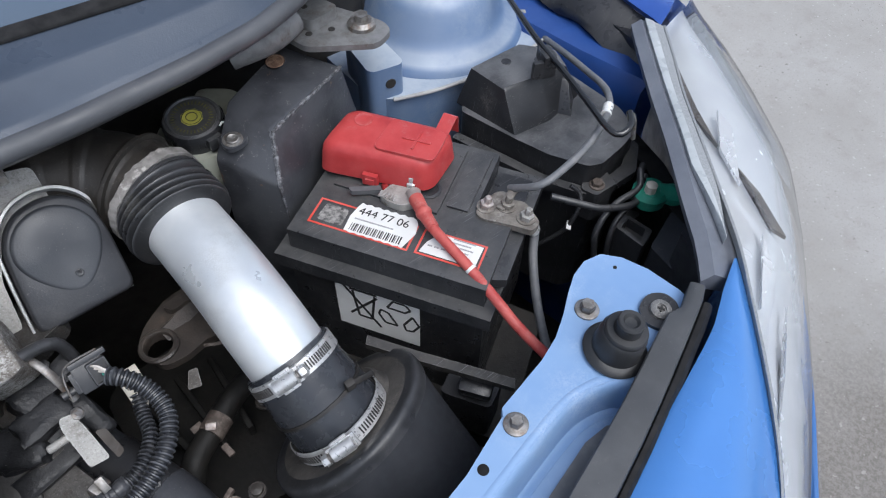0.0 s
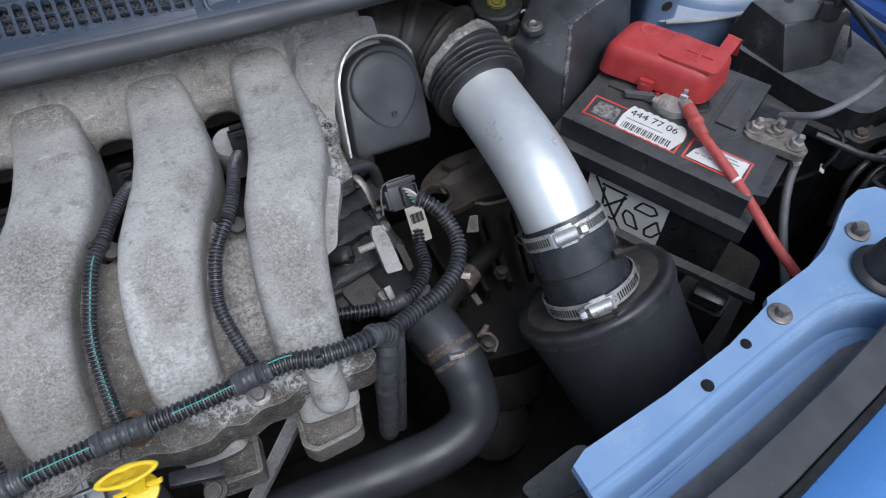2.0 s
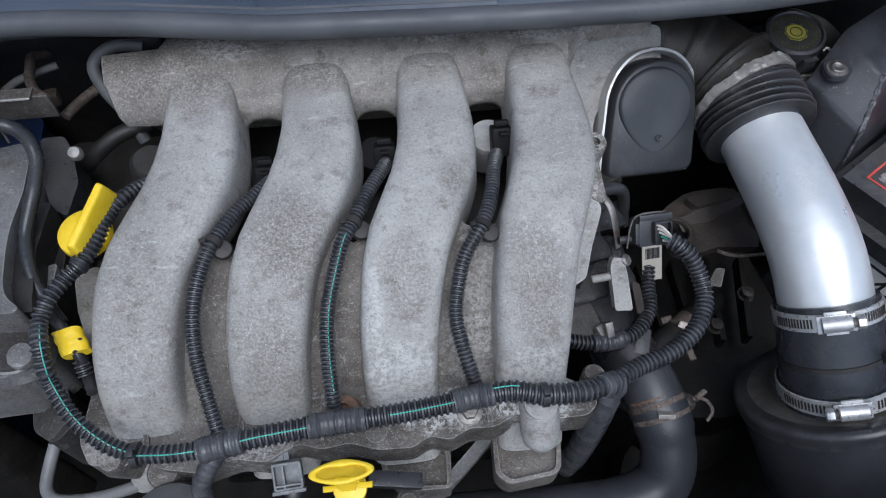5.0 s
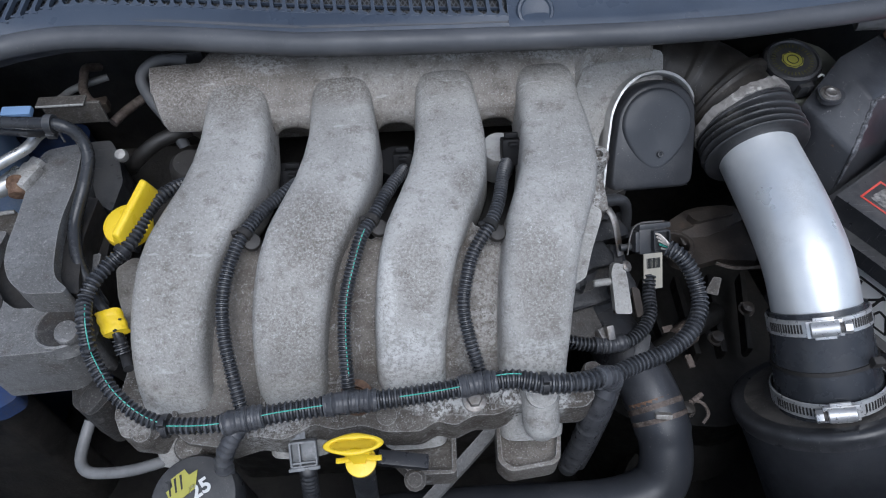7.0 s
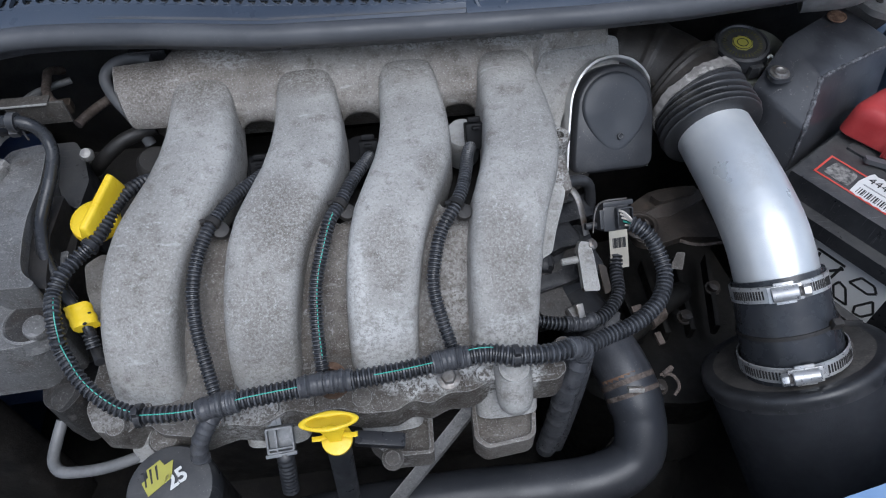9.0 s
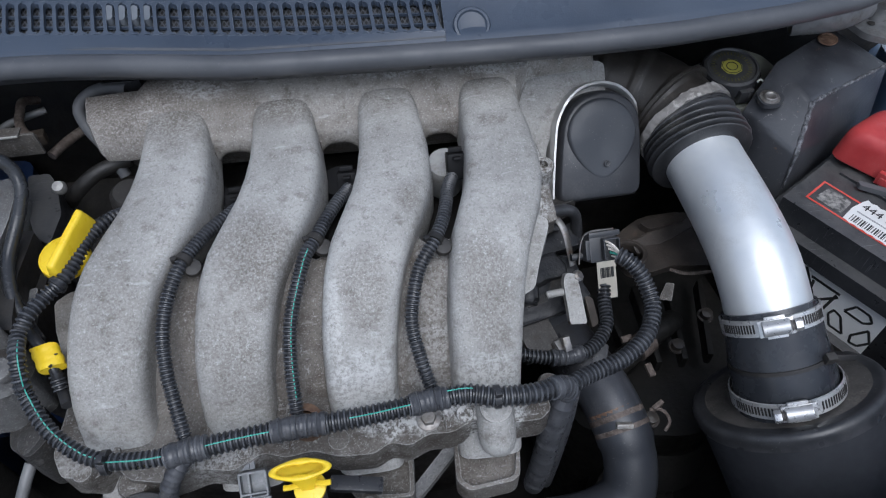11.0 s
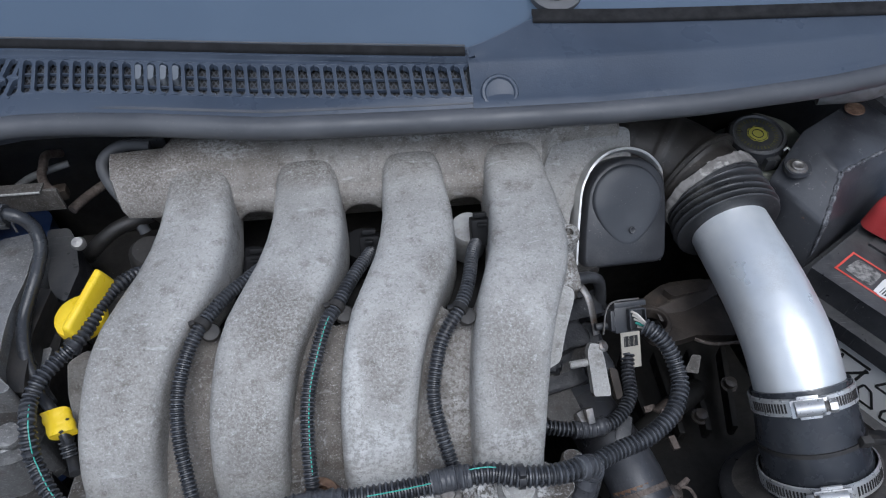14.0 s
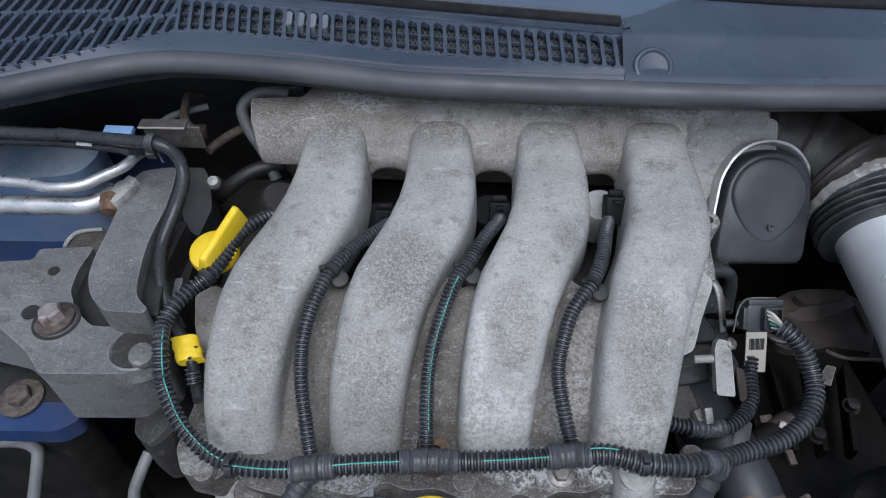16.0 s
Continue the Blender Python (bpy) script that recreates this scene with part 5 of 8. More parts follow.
seal = thing("bonnet_seal", (0, 0.05, 0.93), "long black rubber bonnet seal along the scuttle", "seal")
part("bulb", tube([(x, seal_y(x) + 0.0022, 0.945) for x in np.linspace(-0.78, 0.55, 60)], 0.0086, 18, 0.012, flat=0.95), SEAL_RUBBER, seal)
lift = lambda x: 0.0075 * math.exp(-((x + 0.305) / 0.045) ** 2)
part("lip", tube([(x, seal_y(x) + 0.0105 + lift(x), 0.9525) for x in np.linspace(-0.78, 0.55, 110)], 0.0022, 8, 0.008), SEAL_RUBBER, seal, "thin upper lip of the seal")
# solid black strand that stands in for shade in the seal's gap
part("groove", tube([(x, seal_y(x) + 0.0085 + 0.6 * lift(x), 0.9500) for x in np.linspace(-0.78, 0.55, 110)], lambda u: 0.0026, 8, 0.008), BLACK_DEEP, seal, "black strand for the shade between bulb and lip")
part("skirt", strip([(lambda x: seal_y(x) + 0.004, 0.940), (lambda x: seal_y(x) + 0.010, 0.933), (lambda x: seal_y(x) + 0.018, 0.924)], -0.78, 0.55, 80), RUBBER, seal, "thin lower skirt of the seal")
part("gutter", strip([(lambda x: seal_y(x) + 0.012, 0.935), (lambda x: seal_y(x) + 0.2, 0.925)], -0.78, 0.53, 60, 0.004), BLACK_DEEP, seal, "dark gutter below the scuttle")

EDGE_RUBBER = plain("matt_black_rubber", (0.007, 0.007, 0.0075), (0.012, 0.012, 0.013), 0.75, scale=60, bump=0.05, spec=0.25)
screen = thing("windscreen", (0, 0.2, 0.96), "windscreen edge with reflected sky put into its colour", "windscreen")
part("glass", strip([(lambda x: lip_y(x) + 0.0005, 0.9735), (lambda x: lip_y(x) + 0.20, 1.055), (lambda x: lip_y(x) + 0.70, 1.30)], -0.78, 0.54, 90, 0.005), SCREEN, screen)
part("rubber_edge", strip([(lambda x: lip_y(x) - 0.0048, 0.9742), (lambda x: lip_y(x) - 0.0040, 0.9758), (lambda x: lip_y(x) - 0.0012, 0.9784)], -0.78, 0.043, 80, 0.0015), EDGE_RUBBER, screen, "black rubber lower edge")
part("bead", tube([(x, lip_y(x) - 0.0006, 0.9790) for x in np.linspace(-0.78, 0.043, 60)], 0.0007, 6, 0.012), RUBBER_GREY, screen, "thin pale bead above the rubber edge")
part("rubber_edge", strip([(lambda x: lip_y(x) - 0.0045, 0.9766), (lambda x: lip_y(x) - 0.0035, 0.9782), (lambda x: lip_y(x) + 0.0045, 0.9818)], 0.100, 0.40, 50, 0.0015), EDGE_RUBBER, screen, "black rubber edge above the plain panel")
wiper = thing("wiper_spindle", (0.122, 0.152, 0.97), "black wiper spindle cap in a pale ring", "wiper spindle")
part("ring", lathe([(0, 0), (0.021, 0), (0.021, 0.006), (0.017, 0.008), (0, 0.008)], (0.122, 0.152, 0.982), (0, -0.35, 1)), RUBBER_GREY, wiper, "pale grey plastic ring")
part("cap", lathe([(0, 0), (0.0155, 0), (0.0155, 0.010), (0.012, 0.016), (0.005, 0.018), (0, 0.018)], (0.122, 0.152, 0.988), (0, -0.35, 1)), BLACK, wiper, "black domed cap")

ZINC = plain("weathered_zinc", (0.30, 0.29, 0.27), (0.40, 0.385, 0.36), 0.5, metal=0.35, scale=90, dust=(0.17, 0.14, 0.11), dust_at=(0.5, 0.75), bump=0.3, worn=(0.55, 0.55, 0.54))

# for flat discs: the dark inside of a hole is put into the colour
VOID = plain("unlit_hole", (0.003, 0.003, 0.003), (0.004, 0.004, 0.004), 0.9, bump=0)

# ---- battery ----
BAT = Matrix(((0.521, 0.853, 0, 0.318), (-0.853, 0.521, 0, 0.002), (0, 0, 1, 0), (0, 0, 0, 1)))
battery = thing("car_battery", BAT @ Vector((0.1, 0.085, 0.61)), "black dusty car battery with torn paper labels", "battery")
part("case", slab([(0.008, 0.010), (0.194, 0.010), (0.194, 0.168), (0.008, 0.168)], 0.61, 0.764, 0.005, BAT), BLACK, battery, "black plastic battery case")
part("flange", slab([(0, 0), (0.2015, 0), (0.2015, 0.176), (0, 0.176)], 0.760, 0.776, 0.004, BAT), BLACK_DUSTY, battery, "dusty black rim of the case")
part("lid", slab([(0.010, 0.012), (0.192, 0.012), (0.192, 0.094), (0.156, 0.094), (0.156, 0.168), (0.010, 0.168)], 0.774, 0.800, 0.007, BAT, 3), BLACK_DUSTY, battery, "dusty black battery lid")
part("top_panel", slab([(0.026, 0.074), (0.126, 0.074), (0.126, 0.16), (0.026, 0.16)], 0.799, 0.8025, 0.001, BAT), BLACK_DUSTY, battery, "raised panel on the lid")
part("side_panel", slab([(0.131, 0.086), (0.151, 0.086), (0.151, 0.16), (0.131, 0.16)], 0.799, 0.8025, 0.001, BAT), BLACK_DUSTY, battery)
part("recess_floor", slab([(0.158, 0.096), (0.192, 0.096), (0.192, 0.166), (0.158, 0.166)], 0.775, 0.779, 0.001, BAT), BLACK, battery)
part("handle_lip", slab([(0.192, 0.03), (0.204, 0.034), (0.204, 0.085), (0.192, 0.09)], 0.782, 0.792, 0.002, BAT), BLACK_DUSTY, battery, "grip on the lid's end")
part("vent_plug", lathe([(0, 0), (0.012, 0), (0.012, 0.0012), (0.0095, 0.002), (0.0085, 0.001), (0, 0.001)], BAT @ Vector((0.109, 0.098, 0.8022)), segs=28), BLACK, battery, "round vent plug")
part("lip", slab([(0.006, 0.108), (0.012, 0.108), (0.012, 0.13), (0.006, 0.13)], 0.784, 0.797, 0.001, BAT), BLACK, battery)


def frame_of(x0, x1, y0, y1, w, z):
    return joined(*[slab([(a, b), (c, b), (c, d), (a, d)], z, z + 0.0003, 0, BAT) for a, c, b, d in ((x0, x1, y0, y0 + w), (x0, x1, y1 - w, y1), (x0, x0 + w, y0 + w, y1 - w), (x1 - w, x1, y0 + w, y1 - w))])


label_red = plain("red_print", (0.55, 0.06, 0.04), (0.6, 0.1, 0.08), 0.5, bump=0)
part("label_frame", frame_of(0.0225, 0.1165, 0.0265, 0.0562, 0.0018, 0.8003), label_red, battery, "red printed label border")
part("label_frame", frame_of(0.1225, 0.1800, 0.0270, 0.0558, 0.0018, 0.8003), label_red, battery, "red printed label border")
part("label_scuff", slab(rounded([(0.028, 0.032), (0.053, 0.031), (0.052, 0.051), (0.030, 0.052)], 0.004), 0.8003, 0.8006, 0, BAT), plain("scuffed_print", (0.05, 0.05, 0.05), (0.3, 0.29, 0.27), 0.6, scale=160, bump=0), battery, "scuffed grey print")
torn = [(0.0565, 0.0285)] + [(0.059 + 0.004 * k, 0.0285 - 0.0012 * (k % 2)) for k in range(14)] + [(0.117, 0.046), (0.115, 0.0575)] + [(0.112 - 0.004 * k, 0.0615 + 0.0016 * (k % 2)) for k in range(14)] + [(0.058, 0.058), (0.0555, 0.045)]
sticker = part("sticker", slab(torn, 0.8006, 0.8011, 0, BAT), PAPER, battery, "white torn paper sticker with a bar code")
lettering("digits", "444 77 06", 0.0118, BAT @ pose(0.0605, 0.0495, 0.8013), INK, sticker, "black printed digits")
for k in range(24):
    part("code_bar", slab([(0.0605 + 0.002 * k, 0.0300), (0.0611 + 0.002 * k + 0.0004 * (k % 3), 0.0300), (0.0611 + 0.002 * k + 0.0004 * (k % 3), 0.0385), (0.0605 + 0.002 * k, 0.0385)], 0.8011, 0.8013, 0, BAT), INK, sticker)
part("print_line", slab([(0.0605, 0.0430), (0.097, 0.0430), (0.097, 0.0445), (0.0605, 0.0445)], 0.8011, 0.8013, 0, BAT), plain("grey_print", (0.2, 0.2, 0.2), (0.4, 0.4, 0.4), 0.6, scale=900, bump=0), sticker, "small unreadable print")
sticker2 = part("sticker", slab([(0.126, 0.030), (0.158, 0.030), (0.176, 0.029), (0.177, 0.053), (0.137, 0.0540), (0.129, 0.042)], 0.8006, 0.8009, 0, BAT), PAPER, battery, "worn white paper sticker")
for k in range(4):
    part("print_line", slab([(0.150, 0.052 - 0.004 * k), (0.170 - 0.003 * (k % 2), 0.052 - 0.004 * k), (0.170 - 0.003 * (k % 2), 0.0535 - 0.004 * k), (0.150, 0.0535 - 0.004 * k)], 0.8009, 0.8011, 0, BAT), bpy.data.materials["grey_print"], sticker2)
for k in range(4):
    part("print_line", slab([(0.131 + 0.006 * k, 0.038), (0.135 + 0.006 * k, 0.038), (0.135 + 0.006 * k, 0.0395), (0.131 + 0.006 * k, 0.0395)], 0.8009, 0.8011, 0, BAT), bpy.data.materials["grey_print"], sticker2)

# warning label on the front of the case
CLEAN_PAPER = plain("clean_label_paper", (0.86, 0.86, 0.85), (0.82, 0.82, 0.8), 0.45, scale=60, bump=0.03)
FRONT = BAT @ Matrix.Translation((0, 0.010, 0)) @ Matrix.Rotation(radians(90), 4, "X") @ Matrix.Translation((0.051, 0.752, 0)) @ Matrix.Diagonal((1.10, 1.25, 1, 1)) @ Matrix.Translation((-0.054, -0.752, 0))
warn = part("warning_label", slab([(0.054, 0.694), (0.130, 0.694), (0.130, 0.752), (0.054, 0.752)], 0.0002, 0.0008, 0, FRONT), CLEAN_PAPER, battery, "white label with bin and recycling signs")


def stroke(a, b, w):
    a, b = Vector(a), Vector(b)
    s = Vector((-(b - a).y, (b - a).x)).normalized() * w / 2
    return slab([tuple(a - s), tuple(b - s), tuple(b + s), tuple(a + s)], 0.0008, 0.0011, 0, FRONT)


part("bin_sign", joined(*[stroke(a, b, 0.0023) for a, b in (((0.060, 0.750), (0.094, 0.704)), ((0.066, 0.712), (0.092, 0.742)), ((0.067, 0.745), (0.092, 0.745)), ((0.070, 0.743), (0.074, 0.712)), ((0.090, 0.743), (0.086, 0.712)), ((0.074, 0.712), (0.086, 0.712)))]), INK, warn)
arrows = []
for k in range(3):
    c = Vector((0.1115, 0.727)) + Vector((math.cos(radians(90 + 120 * k)), math.sin(radians(90 + 120 * k)))) * 0.0125
    u = Vector((math.cos(radians(120 * k)), math.sin(radians(120 * k))))
    v = Vector((-u.y, u.x))
    pts = [c + u * x + v * y for x, y in ((-0.0105, -0.0045), (0.0055, -0.0045), (0.0105, 0.0005), (0.006, 0.0055), (-0.005, 0.0055))]
    arrows += [stroke(tuple(p), tuple(q), 0.0020) for p, q in zip(pts, pts[1:] + pts[:1])]
part("recycling_sign", joined(*arrows), INK, warn)

# red terminal cover
red = thing("terminal_cover", BAT @ Vector((0.065, 0.118, 0.80)), "faded red plastic cover over the positive battery terminal", "terminal cover")


def red_shell():
    rings = []
    for z, g in ((0.806, 0.001), (0.8075, 0.002), (0.811, 0.0015), (0.826, 0.0), (0.8320, -0.0010), (0.8362, -0.0035), (0.8385, -0.0075), (0.839, -0.012)):
        ring = rounded([(0.008 - g, 0.082 - g), (0.112 + g, 0.0925 - g), (0.118 + g, 0.147 + g), (0.013 - g, 0.142 + g)], 0.014, 6)
        rings.append([BAT @ Vector((x, y, z + 0.003 * (0.13 - x))) for x, y in ring])
    return loft(rings)


shell = part("shell", red_shell(), RED, red)
part("raised_panel", slab(rounded([(0.058, 0.094), (0.114, 0.097), (0.114, 0.134), (0.060, 0.136)], 0.006), 0.8385, 0.8412, 0.0014, BAT), RED, shell)
part("plus_sign", joined(slab([(0.078, 0.1135), (0.104, 0.1145), (0.104, 0.1165), (0.078, 0.1155)], 0.841, 0.8424, 0.0004, BAT), slab([(0.090, 0.1035), (0.092, 0.1035), (0.092, 0.127), (0.090, 0.127)], 0.8411, 0.8425, 0.0004, BAT)), RED, shell, "embossed plus sign")
part("ridge", lathe([(0.0, 0), (0.009, 0), (0.009, 0.0002), (0.0085, 0.0004), (0.008, 0.0002), (0.0, 0.0002)], BAT @ Vector((0.035, 0.126, 0.8395)), segs=24), RED, shell)
part("tab", loft([[BAT @ Vector((x, y, z)), BAT @ Vector((x + 0.013, y - 0.001, z)), BAT @ Vector((x + 0.013, y - 0.001 + 0.0006, z - 0.0018)), BAT @ Vector((x, y + 0.0006, z - 0.0018))] for x, y, z in ((0.100, 0.134, 0.838), (0.101, 0.142, 0.841), (0.102, 0.155, 0.845), (0.1025, 0.158, 0.843), (0.103, 0.1585, 0.825))]), RED, red, "raised flat plastic tab")
part("latch", joined(slab([(0.052, 0.080), (0.066, 0.0805), (0.066, 0.085), (0.052, 0.0845)], 0.806, 0.818, 0.0012, BAT), slab([(0.055, 0.079), (0.063, 0.0795), (0.063, 0.081), (0.055, 0.0805)], 0.808, 0.814, 0.0005, BAT)), RED, red, "square latch")
part("hanging_pegs", joined(*[tube([BAT @ Vector((x, 0.087, 0.806)), BAT @ Vector((x + 0.002, 0.083, 0.797))], 0.0032, 8, 0.003) for x in (0.071, 0.080)]), RED, red, "red plastic pegs below the cover")

pos = thing("positive_clamp", BAT @ Vector((0.09, 0.08, 0.80)), "dull zinc battery clamp on the positive post", "battery clamp")
part("jaw", slab(rounded([(0.416, -0.022), (0.430, -0.019), (0.440, -0.020), (0.452, -0.027), (0.449, -0.042), (0.437, -0.050), (0.424, -0.045), (0.418, -0.034)], 0.004), 0.8005, 0.8085, 0.0018), ZINC, pos, "grey zinc jaw")
part("lever", slab(rounded([(0.400, 0.002), (0.424, -0.013), (0.422, -0.019), (0.399, -0.004)], 0.002), 0.803, 0.808, 0.0015), RUBBER_GREY, pos, "flat grey strip")
for k in range(5):
    part("rib", tube([(0.415 + 0.0016 * k, -0.024 - 0.003 * k, 0.809), (0.421 + 0.0016 * k, -0.021 - 0.003 * k, 0.809)], 0.0012, 6, 0.004), ZINC, pos)
part("nut", lathe([(0, 0), (0.0058, 0), (0.0058, 0.005), (0.0036, 0.006), (0.0036, 0.011), (0.003, 0.012), (0, 0.012)], (0.4465, -0.031, 0.808), segs=6), STEEL, pos, "bright hexagon nut", sharp=25)
part("barrel", tube([(0.442, -0.038, 0.809), (0.437, -0.052, 0.811)], 0.0066, 14, 0.003, flat=0.7), ZINC, pos, "crimped barrel")
CORRODED = plain("corroded_clamp_metal", (0.13, 0.115, 0.10), (0.21, 0.19, 0.165), 0.6, metal=0.3, scale=120, dust=(0.33, 0.31, 0.28), dust_at=(0.5, 0.7), bump=0.6, grain=400)
neg = thing("negative_clamp", BAT @ Vector((0.178, 0.105, 0.785)), "corroded metal clamp on the negative battery post", "battery clamp")
part("jaw", joined(slab(rounded([(0.474, -0.087), (0.474, -0.096), (0.490, -0.118), (0.500, -0.134), (0.512, -0.131), (0.518, -0.105), (0.506, -0.090), (0.490, -0.080)], 0.004), 0.796, 0.803, 0.002), lathe([(0, 0), (0.011, 0), (0.011, 0.02), (0.009, 0.022), (0, 0.022)], BAT @ Vector((0.175, 0.112, 0.780)))), CORRODED, neg, "brown corroded jaw")
for q, mt in (((0.486, -0.088, 0.803), RUST_PALE), ((0.501, -0.099, 0.803), CORRODED), ((0.505, -0.120, 0.803), ZINC)):
    part("washer", lathe([(0, 0), (0.0085, 0), (0.0085, 0.0012), (0, 0.0012)], q, segs=20), CORRODED, neg)
    part("nut", lathe([(0, 0.001), (0.0062, 0.001), (0.0062, 0.006), (0.0034, 0.0065), (0.0034, 0.012), (0.0028, 0.013), (0, 0.013)], q, (0.1, -0.1, 1), 6), mt, neg, "hexagon nut on a stud", sharp=25)
part("strap", block((0.030, 0.008, 0.003), pose(0.507, -0.094, 0.806, 0, -6, 18), 0.001), CORRODED, neg, "corroded cable strap")
rc = thing("red_cable", (0.44, -0.1, 0.80), "faded red battery cable sagging over the battery edge", "cable")
part("sheath", tube([(0.4365, -0.053, 0.812), (0.432, -0.066, 0.812), (0.429, -0.087, 0.811), (0.4295, -0.105, 0.808), (0.431, -0.125, 0.8035), (0.4325, -0.146, 0.797), (0.434, -0.168, 0.789), (0.436, -0.190, 0.780), (0.444, -0.222, 0.765), (0.455, -0.245, 0.75)], 0.0046, 14, 0.005), RED_CABLE, rc)
part("boot", tube([(0.438, -0.048, 0.811), (0.4345, -0.060, 0.812), (0.4315, -0.072, 0.812), (0.4295, -0.084, 0.811)], lambda u: 0.0068 - 0.0014 * u + 0.0012 * (0.45 < u < 0.58), 14, 0.0015), RED_CABLE, rc, "red rubber boot")
part("marker", tube([(0.4315, -0.131, 0.8020), (0.4318, -0.1335, 0.8012)], 0.0050, 14, 0.002), PAPER, rc, "thin white ring")
gc = thing("ground_cable", (0.52, -0.13, 0.76), "grey earth cable hanging from the negative clamp", "cable")
part("sheath", tube([BAT @ Vector((0.199, 0.103, 0.797)), (0.520, -0.119, 0.782), (0.509, -0.132, 0.762), (0.494, -0.155, 0.742), (0.478, -0.185, 0.725), (0.47, -0.215, 0.70), (0.47, -0.24, 0.66)], 0.0043, 12, 0.005), CABLE_GREY, gc)
part("crimp", tube([BAT @ Vector((0.199, 0.106, 0.800)), (0.518, -0.122, 0.778)], 0.0075, 12, 0.004, flat=0.7), STEEL, gc, "crimped steel eye")
bc = thing("body_cable", (0.6, -0.1, 0.82), "grey cable with a white tape band running to the wing", "cable")
part("sheath", tube([BAT @ Vector((0.178, 0.123, 0.806)), (0.525, -0.112, 0.826), (0.555, -0.113, 0.831), (0.589, -0.107, 0.834), (0.620, -0.096, 0.838), (0.640, -0.084, 0.838), (0.661, -0.060, 0.833), (0.680, -0.020, 0.82), (0.692, 0.02, 0.812), (0.712, 0.064, 0.795), (0.7265, 0.094, 0.783)], 0.0035, 12, 0.006), CABLE_GREY, bc)
part("band", tube([(0.627, -0.0915, 0.8385), (0.633, -0.0875, 0.8385), (0.640, -0.083, 0.838)], lambda u: 0.0046 + 0.0006 * math.sin(u * 17), 12, 0.0015), PAPER, bc, "white tape band")
part("lug", joined(tube([(0.7245, 0.090, 0.7845), (0.7285, 0.105, 0.787), (0.7285, 0.116, 0.789)], 0.0046, 10, 0.004, flat=0.6), lathe([(0, 0), (0.0095, 0), (0.0095, 0.002), (0, 0.002)], (0.7285, 0.124, 0.790), (-0.7, -0.2, 0.7), 18)), RUST_DARK, bc, "rusty cable lug on the wing")
part("lug_bolt", lathe([(0, 0), (0.0062, 0), (0.0062, 0.006), (0.005, 0.007), (0, 0.007)], (0.7270, 0.1235, 0.7915), (-0.7, -0.2, 0.7), 6), ZINC, bc, "dull bolt of the lug")
rod = thing("bonnet_stay", (0.62, -0.05, 0.84), "thin glossy black bonnet stay resting in its clip", "bonnet stay")
part("rod", tube([(0.72, 0.20, 0.835), (0.668, 0.088, 0.85), (0.643, 0.022, 0.851), (0.628, -0.034, 0.85), (0.615, -0.076, 0.85), (0.604, -0.110, 0.850), (0.606, -0.124, 0.849), (0.620, -0.124, 0.852), (0.632, -0.112, 0.853)], 0.0031, 12, 0.005), plain("glossy_black_rod", (0.008, 0.008, 0.009), (0.013, 0.013, 0.014), 0.16, spec=0.7, bump=0), rod)
part("clip", joined(block((0.022, 0.014, 0.014), pose(0.637, 0.0, 0.845, 0, 0, 70), 0.003), block((0.006, 0.02, 0.02), pose(0.628, -0.004, 0.836, 0, 0, 70), 0.002)), BLACK, rod, "black plastic clip")
part("hook_tip", tube([(0.632, -0.112, 0.853), (0.639, -0.114, 0.843), (0.641, -0.118, 0.82)], 0.0022, 8, 0.004), DULL_STEEL, rod, "thin steel tip")

# ---- black cover behind the battery ----
fuse = thing("fuse_box_cover", (0.62, -0.02, 0.60), "large dusty black stepped plastic cover behind the battery", "fuse box cover")
FUSE_TOP = plain("dust_filmed_black_plastic", (0.014, 0.0145, 0.016), (0.024, 0.0245, 0.027), 0.42, scale=22, dust=(0.10, 0.095, 0.09), dust_at=(0.55, 0.85), settled=(0.125, 0.125, 0.128), specks=0.6, scratch=0.6, worn=(0.15, 0.15, 0.155))
part("base", slab(rounded([(0.566, 0.042), (0.583, -0.024), (0.594, -0.060), (0.614, -0.096), (0.628, -0.102), (0.663, -0.097), (0.692, -0.089), (0.704, -0.055), (0.702, 0.02), (0.68, 0.08), (0.60, 0.078)], 0.004), 0.58, 0.783, 0.005), FUSE_TOP, fuse, "lower shell with a dusty top")


def sloped(top, low, z1, z0, bevel):
    bm = bmesh.new()
    a, b = [bm.verts.new((*q, z0)) for q in low], [bm.verts.new((*q, z1)) for q in top]
    n = len(a)
    for k in range(n):
        bm.faces.new((a[k], a[(k + 1) % n], b[(k + 1) % n], b[k]))
    bm.faces.new(a[::-1])
    bm.faces.new(b)
    bmesh.ops.bevel(bm, geom=bm.edges[:], offset=bevel, segments=2, profile=0.6, affect="EDGES", clamp_overlap=True)
    return bm


part("top", sloped([(0.590, 0.007), (0.637, 0.005), (0.668, -0.002), (0.678, 0.025), (0.654, 0.055), (0.586, 0.055)], [(0.585, -0.021), (0.630, -0.026), (0.684, -0.014), (0.697, 0.030), (0.662, 0.074), (0.570, 0.058)], 0.822, 0.781, 0.003), FUSE_TOP, fuse, "raised upper block with sloping sides")
# raised black wedge that stands in for a shaded notch
part("wedge", sloped([(0.651, 0.004), (0.668, -0.003), (0.664, -0.012)], [(0.640, -0.014), (0.676, -0.014), (0.652, -0.034)], 0.812, 0.782, 0.0015), BLACK, fuse, "small black wedge for the shade in the notch")
part("clip_foot", block((0.020, 0.014, 0.016), pose(0.646, 0.006, 0.826, 0, 0, 70), 0.003), BLACK, fuse, "foot of the stay clip")
